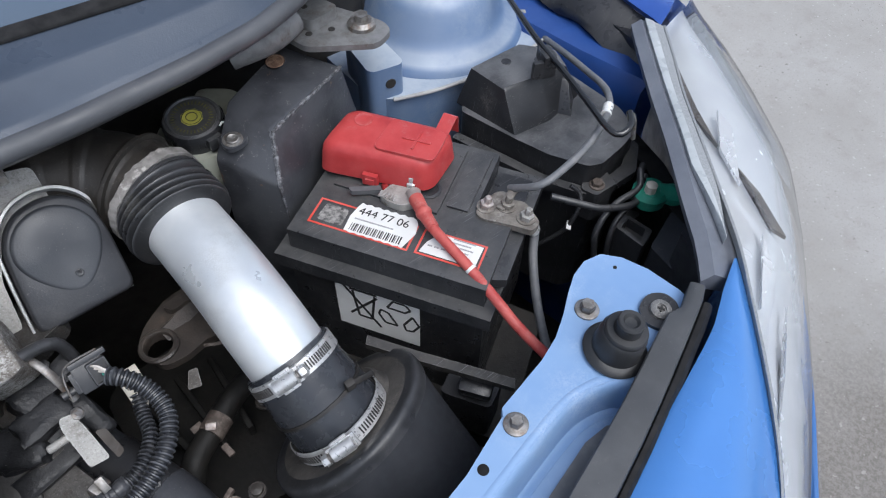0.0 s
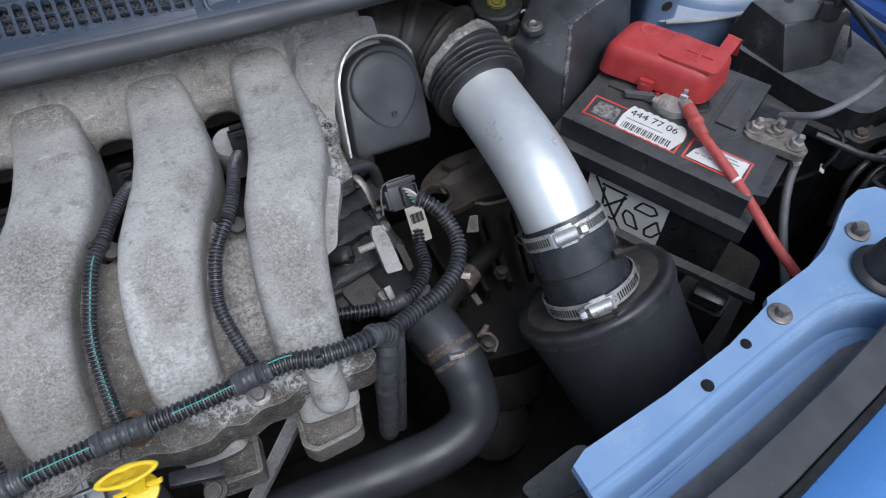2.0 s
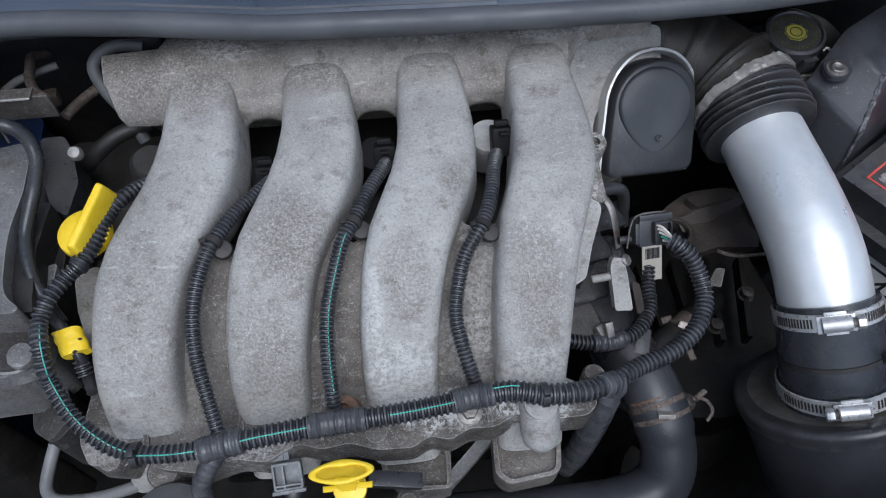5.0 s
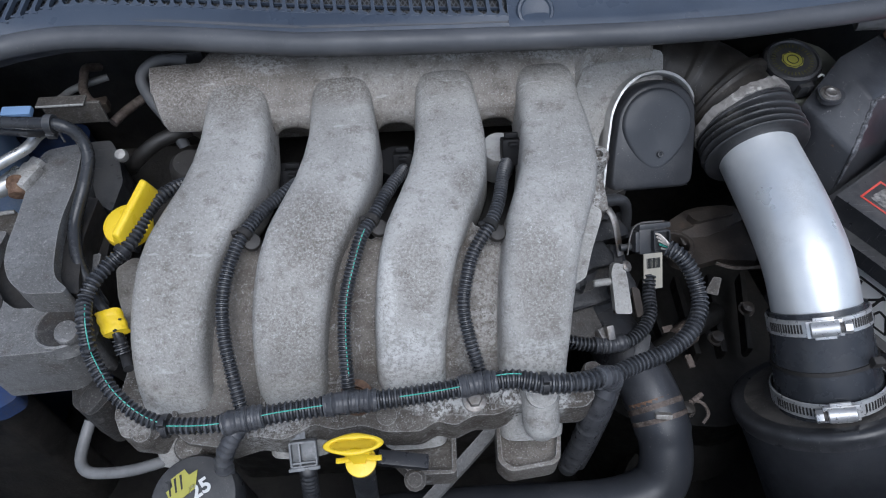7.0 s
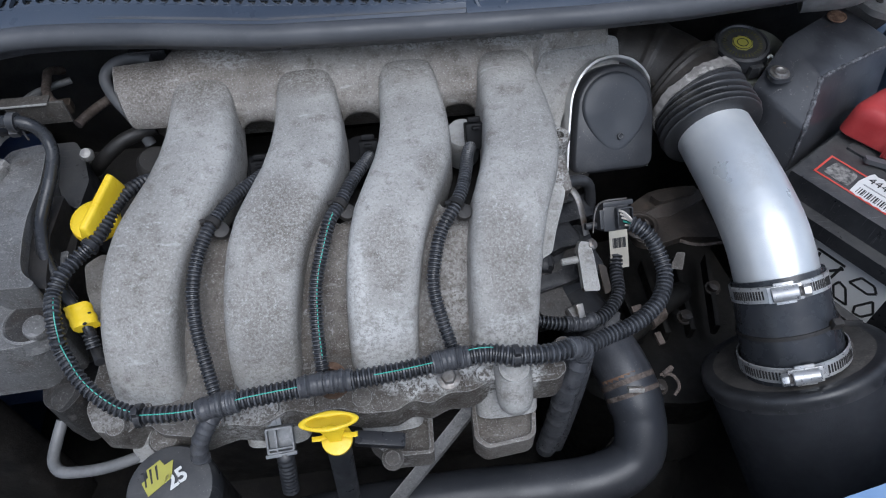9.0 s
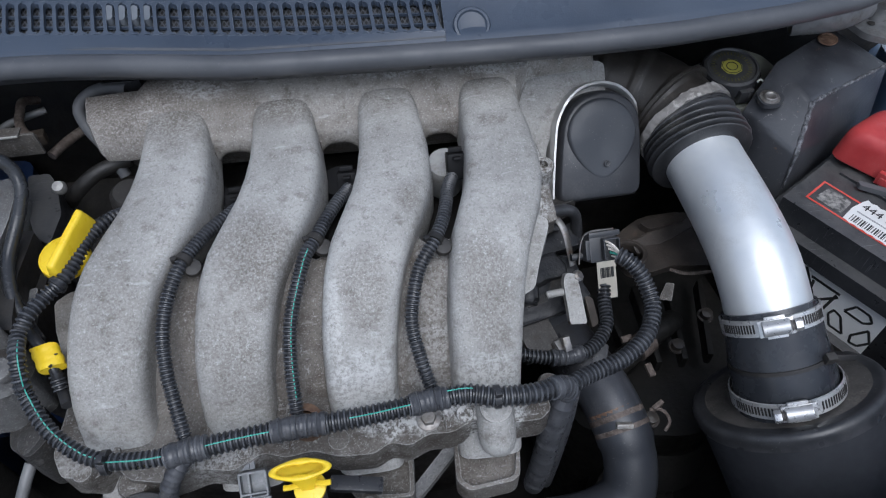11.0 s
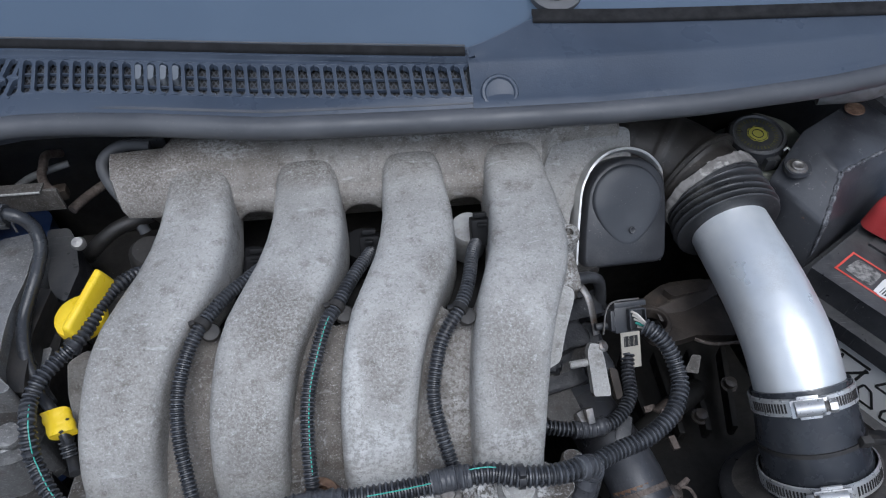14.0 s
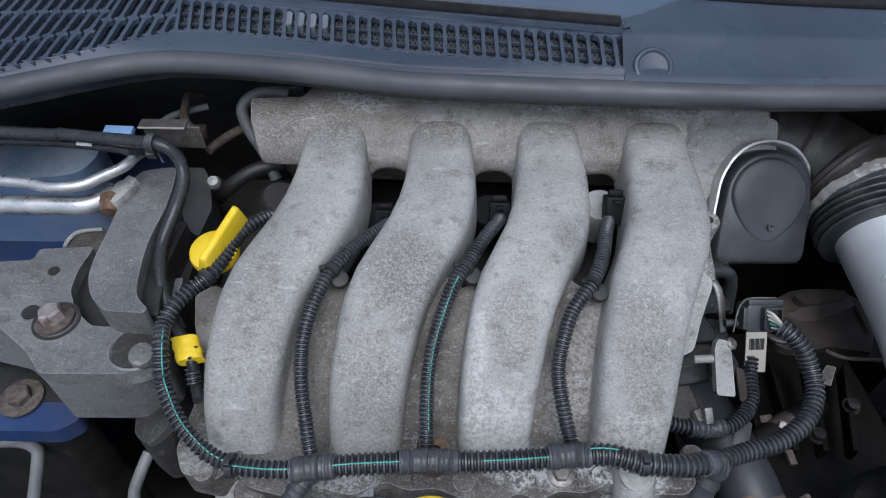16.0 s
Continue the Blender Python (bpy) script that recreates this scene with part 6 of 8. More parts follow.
for q in ((0.622, 0.040), (0.652, 0.022)):
    part("dimple", lathe([(0, 0), (0.0055, 0), (0.005, 0.0006), (0.0038, 0.0004), (0, 0.0003)], (*q, 0.822), segs=18), BLACK, fuse, "round moulded mark")
part("rim", slab(rounded([(0.552, 0.04), (0.5695, -0.020), (0.582, -0.062), (0.604, -0.103), (0.620, -0.115), (0.672, -0.115), (0.704, -0.090), (0.712, 0.0), (0.70, 0.0), (0.695, -0.08), (0.668, -0.100), (0.626, -0.104), (0.612, -0.096), (0.592, -0.060), (0.581, -0.020), (0.562, 0.042)], 0.003), 0.745, 0.756, 0.002), BLACK_DUSTY, fuse, "protruding rim of the shell")
part("ear", slab(rounded([(0.606, -0.100), (0.622, -0.088), (0.646, -0.092), (0.640, -0.116), (0.612, -0.116)], 0.004), 0.72, 0.759, 0.003), BLACK_DUSTY, fuse, "moulded bolt ear")
hex_bolt("cover_bolt", (0.622, -0.106, 0.759), RUST_DARK, r=0.006, h=0.004, washer=0.008, label="rusty bolt holding the black cover")
brown_cable = thing("brown_hose", (0.62, -0.13, 0.75), "thin dark hose curving below the black cover", "hose")
part("sheath", tube([(0.560, -0.10, 0.778), (0.580, -0.120, 0.772), (0.600, -0.135, 0.765), (0.635, -0.145, 0.757), (0.660, -0.130, 0.752), (0.69, -0.11, 0.75)], 0.0036, 10, 0.006), BLACK_DUSTY, brown_cable)
loop = thing("spare_lead", (0.56, -0.12, 0.70), "black lead with a pale label looped beside the battery", "lead")
part("sheath", tube([(0.590, -0.098, 0.772), (0.5956, -0.1063, 0.765), (0.5914, -0.1129, 0.757), (0.5829, -0.1154, 0.745), (0.576, -0.1131, 0.73), (0.5689, -0.1049, 0.715), (0.555, -0.095, 0.70)], 0.0024, 10, 0.004), BLACK, loop)
part("label", block((0.011, 0.005, 0.001), pose(0.5775, -0.1155, 0.7375, 20, 0, 40), 0), PAPER, loop, "pale torn label")
leads = thing("black_leads", (0.6, -0.18, 0.72), "thin black leads running down beside the headlamp", "leads")
part("lead", tube([(0.660, -0.125, 0.775), (0.6479, -0.1373, 0.765), (0.6238, -0.1342, 0.758), (0.6035, -0.1356, 0.750), (0.5917, -0.1388, 0.735), (0.5952, -0.1406, 0.710), (0.60, -0.145, 0.67)], 0.0034, 12), BLACK_DUSTY, leads)
part("lead", tube([(0.664, -0.130, 0.768), (0.640, -0.142, 0.756), (0.617, -0.143, 0.746), (0.604, -0.148, 0.728), (0.604, -0.152, 0.69)], 0.0030, 12), BLACK, leads)

gl = thing("green_lamp_plug", (0.656, -0.15, 0.745), "green plastic lamp adjuster with a pale metal stud", "lamp adjuster")
part("body", joined(lathe([(0, 0), (0.017, 0), (0.018, 0.012), (0.014, 0.017), (0, 0.018)], (0.658, -0.145, 0.748)), lathe([(0, 0), (0.010, 0), (0.010, 0.02), (0, 0.02)], (0.664, -0.150, 0.758), (0.7, -0.7, 0)), lathe([(0, 0), (0.012, 0), (0.012, 0.008), (0.008, 0.01), (0, 0.01)], (0.676, -0.160, 0.752))), GREEN, gl)
part("stud", lathe([(0, 0), (0.006, 0), (0.006, 0.010), (0.004, 0.011), (0, 0.011)], (0.653, -0.147, 0.764), segs=8), BEIGE, gl, "pale stud")
HOUSING_DARK = plain("grey_black_plastic", (0.045, 0.048, 0.055), (0.06, 0.063, 0.07), 0.4, scale=20, dust=(0.12, 0.115, 0.11), dust_at=(0.55, 0.85), specks=0.5)
hp = thing("headlamp_bracket", (0.60, -0.20, 0.70), "black moulded plastic bracket behind the headlamp", "bracket")
part("frame", slab(rounded([(0.629, -0.181), (0.676, -0.166), (0.672, -0.190), (0.640, -0.255), (0.621, -0.244)], 0.004), 0.66, 0.732, 0.003, slope=lambda x, y: 0.18 * (x - 0.65)), HOUSING_DARK, hp, "sloping grey-black bracket panel")
part("plate", slab(rounded([(0.631, -0.202), (0.645, -0.208), (0.603, -0.263), (0.609, -0.239)], 0.003), 0.70, 0.772, 0.002), HOUSING_DARK, hp, "upright grey-black plate")
part("socket", pocket(rounded([(0.6168, -0.1420), (0.6378, -0.1380), (0.6433, -0.1700), (0.6190, -0.1780)], 0.003), 0.69, 0.734, 0.005, 0.012), BLACK_DUSTY, hp, "dusty black socket with a square window")
part("box", slab(rounded([(0.63, -0.131), (0.653, -0.13), (0.659, -0.143), (0.63, -0.146)], 0.003), 0.68, 0.724, 0.002), BLACK_DEEP, hp, "small black connector box")

# ---- black bracket box with rusty bolt, and brake fluid reservoir ----
boxb = thing("relay_box_cover", (0.39, 0.06, 0.70), "scratched black metal cover with rusty chips", "relay cover")


def relay_cover():
    bm = bmesh.new()
    top = [(0.424, 0.146, 0.866), (0.462, 0.100, 0.852), (0.358, 0.050, 0.862), (0.345, 0.098, 0.870)]
    mid = [(0.434, 0.152, 0.80), (0.475, 0.10, 0.79), (0.345, 0.022, 0.826), (0.312, 0.070, 0.842)]
    low = [(0.434, 0.152, 0.66), (0.475, 0.10, 0.66), (0.345, 0.010, 0.66), (0.305, 0.055, 0.66)]
    rows = [[bm.verts.new(v) for v in r] for r in (low, mid, top)]
    for a, b in zip(rows, rows[1:]):
        for k in range(4):
            bm.faces.new((a[k], a[(k + 1) % 4], b[(k + 1) % 4], b[k]))
    bm.faces.new(rows[0][::-1])
    bm.faces.new(rows[2])
    bmesh.ops.bevel(bm, geom=bm.edges[:], offset=0.004, segments=2, profile=0.6, affect="EDGES", clamp_overlap=True)
    return bm


CHIPPED = Mat("chipped_black_paint", 0.3)
# black base lifted: the gloss's sky reflection is put into it
_c = CHIPPED.mix(CHIPPED.ramp(CHIPPED.noise(18), 0.4, 0.6), (0.030, 0.031, 0.036), (0.056, 0.058, 0.064))
_c = CHIPPED.mix(CHIPPED.math("MULTIPLY", CHIPPED.ramp(CHIPPED.noise(38, 5, 0.75), 0.64, 0.67), 0.85), _c, (0.13, 0.085, 0.06))
_c = CHIPPED.mix(CHIPPED.math("MULTIPLY", CHIPPED.ramp(CHIPPED.noise(160, 5, 0.85), 0.60, 0.66), CHIPPED.ramp(CHIPPED.noise(28, 4), 0.38, 0.60, 0.0, 0.75)), _c, (0.26, 0.25, 0.24))
CHIPPED.color(_c).bump(CHIPPED.noise(300), 0.2)
part("cover", relay_cover(), CHIPPED.m, boxb)
SCRAPED = plain("scraped_edge_metal", (0.20, 0.20, 0.21), (0.045, 0.046, 0.05), 0.5, scale=230, dust=(0.03, 0.03, 0.033), dust_at=(0.45, 0.55), bump=0.5)
part("edge_strip", joined(tube([(0.461, 0.101, 0.8515), (0.360, 0.0505, 0.8600)], lambda u: 0.0017 + 0.0005 * math.sin(u * 37), 8, 0.003), tube([(0.360, 0.0505, 0.8600), (0.346, 0.0230, 0.8255)], lambda u: 0.0023 + 0.0006 * math.sin(u * 29), 8, 0.003), tube([(0.346, 0.0230, 0.8255), (0.3455, 0.0185, 0.79)], lambda u: 0.0020 * (1 - 0.7 * u), 8, 0.003)), SCRAPED, boxb, "pale scraped edge")
part("rusty_washer", lathe([(0.003, 0), (0.0088, 0), (0.0086, 0.0004), (0.0074, 0.0006), (0.0065, -0.0006), (0, -0.0006)], (0.406, 0.122, 0.8700), (-0.1, -0.1, 1), 28), RUST, boxb, "rusty bolt hole")
part("ear", slab(rounded([(0.320, 0.056), (0.343, 0.058), (0.345, 0.082), (0.322, 0.078)], 0.010), 0.8515, 0.8555, 0.0012), CHIPPED.m, boxb, "mounting ear")
part("ear_bolt", lathe([(0, 0), (0.0088, 0), (0.0088, 0.0010), (0.0062, 0.0014), (0.0058, 0.0026), (0.0045, 0.0030), (0.0032, 0.0020), (0, 0.0020)], (0.331, 0.067, 0.8553), (0, -0.1, 1), 24), DULL_STEEL, boxb, "silver bolt")
tank = thing("brake_fluid_reservoir", (0.33, 0.125, 0.78), "yellowed white brake fluid reservoir with a black screw cap", "reservoir")
part("tank", joined(lathe([(0, 0), (0.040, 0), (0.042, 0.01), (0.042, 0.05), (0.036, 0.06), (0.024, 0.064), (0.024, 0.07), (0, 0.07)], (0.318, 0.122, 0.770)), slab(rounded([(0.326, 0.150), (0.345, 0.178), (0.372, 0.158), (0.378, 0.128), (0.350, 0.105), (0.330, 0.110)], 0.01), 0.76, 0.832, 0.008), block((0.05, 0.03, 0.07), pose(0.29, 0.1, 0.78), 0.008)), MILK, tank)
cap = part("cap", lathe([(0.018, -0.004), (0.0252, -0.004), (0.0262, -0.001), (0.0262, 0.014), (0.0248, 0.0178), (0.0222, 0.019), (0.021, 0.0175), (0, 0.0175)], (0.317, 0.117, 0.838), (-0.05, -0.15, 1), 40), BLACK_DUSTY, tank, "black screw cap with a yellow sign")
ca = Vector((-0.05, -0.15, 1)).normalized()
part("sign", lathe([(0, 0), (0.0098, 0), (0.0098, 0.0006), (0, 0.0006)], Vector((0.317, 0.117, 0.838)) + ca * 0.0176, ca, 8), plain("faded_yellow_print", (0.42, 0.39, 0.07), (0.34, 0.32, 0.06), 0.5, bump=0), cap, "yellow eight-sided brake sign", 10)
part("sign_ring", lathe([(0.0045, 0), (0.0052, 0), (0.0052, 0.0003), (0.0045, 0.0003)], Vector((0.317, 0.117, 0.838)) + ca * 0.0183, ca, 24, True), INK, cap)
part("sign_ring", lathe([(0.0082, 0), (0.0087, 0), (0.0087, 0.0003), (0.0082, 0.0003)], Vector((0.317, 0.117, 0.838)) + ca * 0.0183, ca, 24, True), INK, cap)
WORN_PRINT = plain("worn_yellow_print", (0.06, 0.057, 0.02), (0.14, 0.13, 0.035), 0.5, scale=300, bump=0)
for k in range(34):
    w = 2 * math.pi * k / 34
    part("print_tick", block((0.0011, 0.0036, 0.0002), Matrix.Translation(Vector((0.317, 0.117, 0.838)) + ca * 0.0177) @ ca.to_track_quat("Z", "Y").to_matrix().to_4x4() @ Matrix.Rotation(w, 4, "Z") @ pose(0, 0.0165, 0), 0), WORN_PRINT, cap)
for k in range(14):
    w = 2 * math.pi * k / 14
    part("grip", block((0.004, 0.006, 0.013), Matrix.Translation((0.317 + 0.0255 * math.cos(w), 0.117 + 0.0255 * math.sin(w), 0.8450)) @ Matrix.Rotation(w, 4, "Z"), 0.001), BLACK, cap)
part("clip", block((0.014, 0.008, 0.013), pose(0.322, 0.0895, 0.842, 0, 0, 8), 0.002), BLACK_DUSTY, cap)
part("paint_mark", tube([(0.331, 0.091, 0.8545), (0.335, 0.094, 0.8545), (0.3375, 0.092, 0.853)], 0.001, 6, 0.002), PAPER, cap, "white paint mark")

# ---- strut tower and hinge ----
HINGE_GREY = plain("grey_zinc_plate", (0.16, 0.16, 0.16), (0.22, 0.22, 0.22), 0.55, metal=0.3, scale=70, dust=(0.12, 0.1, 0.08))
tower = thing("strut_tower", (0.64, 0.17, 0.5), "dusty blue pressed steel strut tower with a domed top", "strut tower", kind="structure")
part("dome", lathe([(0.112, -0.30), (0.112, -0.03), (0.108, -0.008), (0.10, 0.0), (0.088, 0.005), (0.078, 0.018), (0.070, 0.04), (0.060, 0.052), (0.045, 0.056), (0.022, 0.056), (0.02, 0.05), (0, 0.05)], (0.635, 0.185, 0.80), (0, -0.03, 1), 56), TOWER_BLUE, tower)
part("apron", slab(rounded([(0.50, 0.10), (0.60, 0.075), (0.70, 0.075), (0.78, 0.10), (0.80, 0.26), (0.50, 0.26)], 0.03), 0.55, 0.787, 0.008), TOWER_BLUE, tower, "dusty blue shoulder of the tower")
part("gusset", slab(rounded([(0.495, 0.105), (0.535, 0.098), (0.54, 0.16), (0.505, 0.17)], 0.01), 0.62, 0.825, 0.008), TOWER_BLUE, tower, "upright blue gusset")
part("seam", tube([(0.515, 0.093, 0.79), (0.56, 0.079, 0.79), (0.61, 0.072, 0.79), (0.68, 0.071, 0.79), (0.74, 0.08, 0.79)], 0.0022, 8, 0.008), PIPE_GREY, tower, "pale sealant seam")
# black disc on the gusset, carrying the hole's inner dark
part("gusset_hole", lathe([(0, 0), (0.006, 0), (0.0055, 0.0006), (0, 0.0006)], (0.5175, 0.1005, 0.805), (-0.2, -1, 0), 16), BLACK_DEEP, tower, "drilled hole")
part("top_nut", lathe([(0, 0), (0.018, 0), (0.018, 0.008), (0.012, 0.010), (0.012, 0.02), (0, 0.02)], (0.635, 0.183, 0.855), segs=6), DULL_STEEL, tower, "steel strut nut")
hinge = thing("hinge_bracket", (0.47, 0.13, 0.86), "grey metal bonnet hinge bracket with bolts", "hinge")
part("plate", slab(rounded([(0.425, 0.155), (0.434, 0.113), (0.490, 0.078), (0.513, 0.088), (0.515, 0.105), (0.495, 0.145), (0.47, 0.19), (0.44, 0.21)], 0.008), 0.872, 0.878, 0.0018), HINGE_GREY, hinge)
part("rib", slab(rounded([(0.440, 0.150), (0.452, 0.128), (0.485, 0.135), (0.475, 0.17)], 0.006), 0.876, 0.890, 0.003), HINGE_GREY, hinge)
for q in ((0.447, 0.128), (0.458, 0.152), (0.468, 0.122)):
    # drawn as a black disc, its depth only in the colour
    part("hole", lathe([(0, 0), (0.0035, 0), (0.003, 0.0006), (0, 0.0006)], (*q, 0.8785 if q[0] != 0.458 else 0.8905), segs=14), BLACK_DEEP, hinge)
part("bolt", joined(lathe([(0, 0), (0.0135, 0), (0.0135, 0.004), (0.010, 0.007), (0, 0.007)], (0.494, 0.110, 0.878), segs=24), lathe([(0, 0), (0.007, 0), (0.007, 0.006), (0, 0.006)], (0.494, 0.110, 0.885), segs=6)), DULL_STEEL, hinge, "grey bolt on a rubber washer")
part("arm", tube([(0.44, 0.19, 0.885), (0.43, 0.16, 0.895), (0.42, 0.135, 0.893)], 0.010, 12, 0.006, flat=0.5), HINGE_GREY, hinge)
spout = thing("washer_tube", (0.40, 0.12, 0.86), "pale plastic drain tube below the cowl corner", "tube")
part("body", tube([(0.37, 0.135, 0.885), (0.405, 0.125, 0.893), (0.435, 0.135, 0.895)], 0.014, 14, 0.005), HINGE_GREY, spout)

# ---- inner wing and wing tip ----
# the wing's blue made darker: its shade is put into the colour
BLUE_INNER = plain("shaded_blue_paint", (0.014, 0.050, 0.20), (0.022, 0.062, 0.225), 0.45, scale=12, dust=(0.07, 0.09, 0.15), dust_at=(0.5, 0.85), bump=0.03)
tagged(part("inner_wing_beside_battery", loft([[(0.712 + d, 0.26, z0), (0.712 + d, 0.20, z0), (0.704 + d, 0.12, z0), (0.716 + d, 0.03, z0), (0.733 + d, -0.055, z0), (0.765 + d, -0.055, z0), (0.80 + d, 0.10, z0), (0.80 + d, 0.26, z0)] for z0, d in ((0.31, 0.0), (0.74, 0.0), (0.785, 0.002), (0.798, 0.010))]), BLUE_INNER), "blue painted inner wing panel, its shade in the colour", "inner wing", kind="structure")
# added dark panel where only shade is; hides the ground behind
tagged(part("lamp_bay_filler", slab(rounded([(0.728, -0.050), (0.750, -0.050), (0.735, -0.110), (0.695, -0.190), (0.640, -0.275), (0.625, -0.265), (0.678, -0.180), (0.712, -0.105)], 0.004), 0.31, 0.725, 0.003), BLACK_DEEP), "dark panel added to close the gap between wing and headlamp", "liner", kind="structure")
wing = thing("front_wing", (0.86, 0.1, 0.31), "blue painted front wing beside the headlamp", "wing")
part("top_edge", loft([[(0.782 + d, -0.026 + e, 0.836), (0.80 + d, -0.020 + e, 0.842), (0.84 + d, 0.0 + e, 0.835), (0.93 + d, 0.03 + e, 0.77), (0.99 + d, 0.06 + e, 0.62), (1.0 + d, 0.06 + e, 0.31), (0.98 + d, 0.07 + e, 0.31), (0.965 + d, 0.07 + e, 0.62), (0.91 + d, 0.04 + e, 0.755), (0.83 + d, 0.01 + e, 0.822), (0.79 + d, -0.01 + e, 0.826)] for d, e in ((0, 0), (0.004, 0.012), (0.012, 0.10), (0.02, 0.30), (0.02, 0.8))]), BLUE_DEEP, wing)
part("inner_lip", slab([(0.765, -0.015), (0.79, -0.02), (0.81, 0.10), (0.82, 0.3), (0.79, 0.3), (0.78, 0.10)], 0.806, 0.815, 0.003), BLACK, wing, "black plastic inner lip")
duct = thing("wing_liner", (0.76, 0.05, 0.70), "torn black plastic liner along the wing", "liner")
rise = lambda k: 0.014 * min(1, k / 4) - 0.006
part("sheet", loft([[(0.796 + 0.003 * math.sin(k * 2.1), -0.035 + 0.025 * k, 0.826 + rise(k)), (0.776 + 0.004 * math.sin(k * 1.7), -0.035 + 0.025 * k, 0.816 + rise(k) - 0.004 * math.sin(k * 1.3)), (0.758 + 0.005 * math.sin(k * 1.1), -0.035 + 0.025 * k, 0.806 + rise(k) - 0.004 * math.sin(k * 2.4)), (0.752 + 0.004 * math.sin(k * 1.9), -0.035 + 0.025 * k, 0.796 + rise(k) - 0.004 * math.sin(k * 1.6)), (0.760, -0.035 + 0.025 * k, 0.790 + rise(k))] for k in range(10)], closed=False), BLACK, duct, sharp=60)

# ---- headlamp ----
lamp = thing("headlamp", (0.70, -0.2, 0.62), "large clear headlamp with silvery reflector beside the blue bumper", "headlamp")
IN = [(0.783, -0.0285, 0.836), (0.750, -0.0685, 0.836), (0.713, -0.1115, 0.836), (0.676, -0.1615, 0.835), (0.641, -0.210, 0.833), (0.606, -0.260, 0.828), (0.580, -0.292, 0.822), (0.552, -0.326, 0.815), (0.522, -0.362, 0.805), (0.494, -0.395, 0.79), (0.455, -0.432, 0.772)]
OUT = [(0.93, 0.045, 0.73), (0.914, 0.012, 0.727), (0.904, -0.047, 0.722), (0.878, -0.114, 0.716), (0.845, -0.177, 0.712), (0.806, -0.235, 0.708), (0.755, -0.287, 0.702), (0.690, -0.340, 0.696), (0.625, -0.388, 0.69), (0.555, -0.435, 0.685), (0.50, -0.47, 0.68)]


def swell(u):
    """How far the lens bulges along the lamp: full at the back, flatter at the nose."""
    return lerp_table([(0.0, 1.0), (0.4, 1.0), (0.55, 0.62), (0.7, 0.3), (1.0, 0.2)], u)


def lamp_sheet(lift, inset, drop, rows=9):
    rings = []
    a, b = smooth_path(IN, 0.012), smooth_path(OUT, 0.012)
    for i in range(40):
        p = a[round(i * (len(a) - 1) / 39)]
        q = b[round(i * (len(b) - 1) / 39)]
        ring = []
        for k in range(rows):
            t = inset + (1 - 2 * inset) * k / (rows - 1)
            ring.append(p.lerp(q, t) + Vector((0.35, -0.2, 1)).normalized() * (lift * swell(i / 39) * math.sin(math.pi * t ** 0.85)) - Vector((0, 0, drop)))
        rings.append(ring)
    return loft(rings, closed=False)


DOTTED = plain("dotted_print", (0.22, 0.23, 0.235), (0.30, 0.31, 0.315), 0.4, scale=700, bump=0)
GLINT = plain("sky_glint", (0.9, 0.9, 0.91), (0.86, 0.87, 0.88), 0.25, metal=0.6, scale=20, bump=0, spread=0.03)
BEZEL = plain("frosted_grey_border", (0.34, 0.36, 0.37), (0.42, 0.44, 0.45), 0.3, scale=20, bump=0.02)
HOUSING = plain("dark_grey_housing", (0.115, 0.125, 0.15), (0.15, 0.16, 0.185), 0.4, scale=20, dust=(0.2, 0.2, 0.2), dust_at=(0.55, 0.85), specks=0.4)
BLADE = plain("dark_lamp_blade", (0.10, 0.09, 0.085), (0.14, 0.13, 0.12), 0.35, scale=30, bump=0)
BLADES = [[(0.744, -0.082), (0.7090, -0.1345), (0.6832, -0.1790), (0.7010, -0.1360)], [(0.6760, -0.2020), (0.6725, -0.2350), (0.6690, -0.2740), (0.6610, -0.2620), (0.6665, -0.2360)]]
GLINTS = [[(0.7180, -0.1500), (0.7110, -0.1720), (0.6760, -0.2050), (0.6620, -0.2200), (0.6800, -0.1835)], [(0.6406, -0.2631), (0.6274, -0.2882), (0.5850, -0.3060), (0.6120, -0.2850)], [(0.618, -0.315), (0.575, -0.348), (0.514, -0.381), (0.57, -0.344)]]
lens = part("lens", lamp_sheet(0.045, 0, 0), LENS, lamp, "clear polycarbonate lens")
lens.visible_shadow = False
part("reflector", lamp_sheet(0.034, 0.03, 0.008), REFLECTOR, lamp, "silvery reflector bowl")
EDGE_IN = [(0.772, 0.0, 0.836), (0.752, -0.024, 0.836), (0.701, -0.088, 0.836), (0.657, -0.146, 0.836), (0.609, -0.206, 0.835), (0.586, -0.238, 0.832)]
EDGE_IN = [(x + 0.008, y - 0.0065, z) for x, y, z in EDGE_IN]
e_in, e_out = smooth_path(EDGE_IN, 0.01), smooth_path(IN[:5] + [(0.604, -0.250, 0.8295)], 0.01)
pairs = [(e_in[round(i * (len(e_in) - 1) / 29)], e_out[round(i * (len(e_out) - 1) / 29)]) for i in range(30)]
pairs = [(p.lerp(q, 0.96 * max(0, (i - 21) / 8)), q) for i, (p, q) in enumerate(pairs)]
part("bezel", loft([[p, p.lerp(q, 0.2) + Vector((0, 0, 0.001)), p.lerp(q, 0.48) + Vector((0, 0, 0.001)), p.lerp(q, 0.48) - Vector((0, 0, 0.01)), p - Vector((0, 0, 0.01))] for p, q in pairs]), BEZEL, lamp, "pale grey lens border")
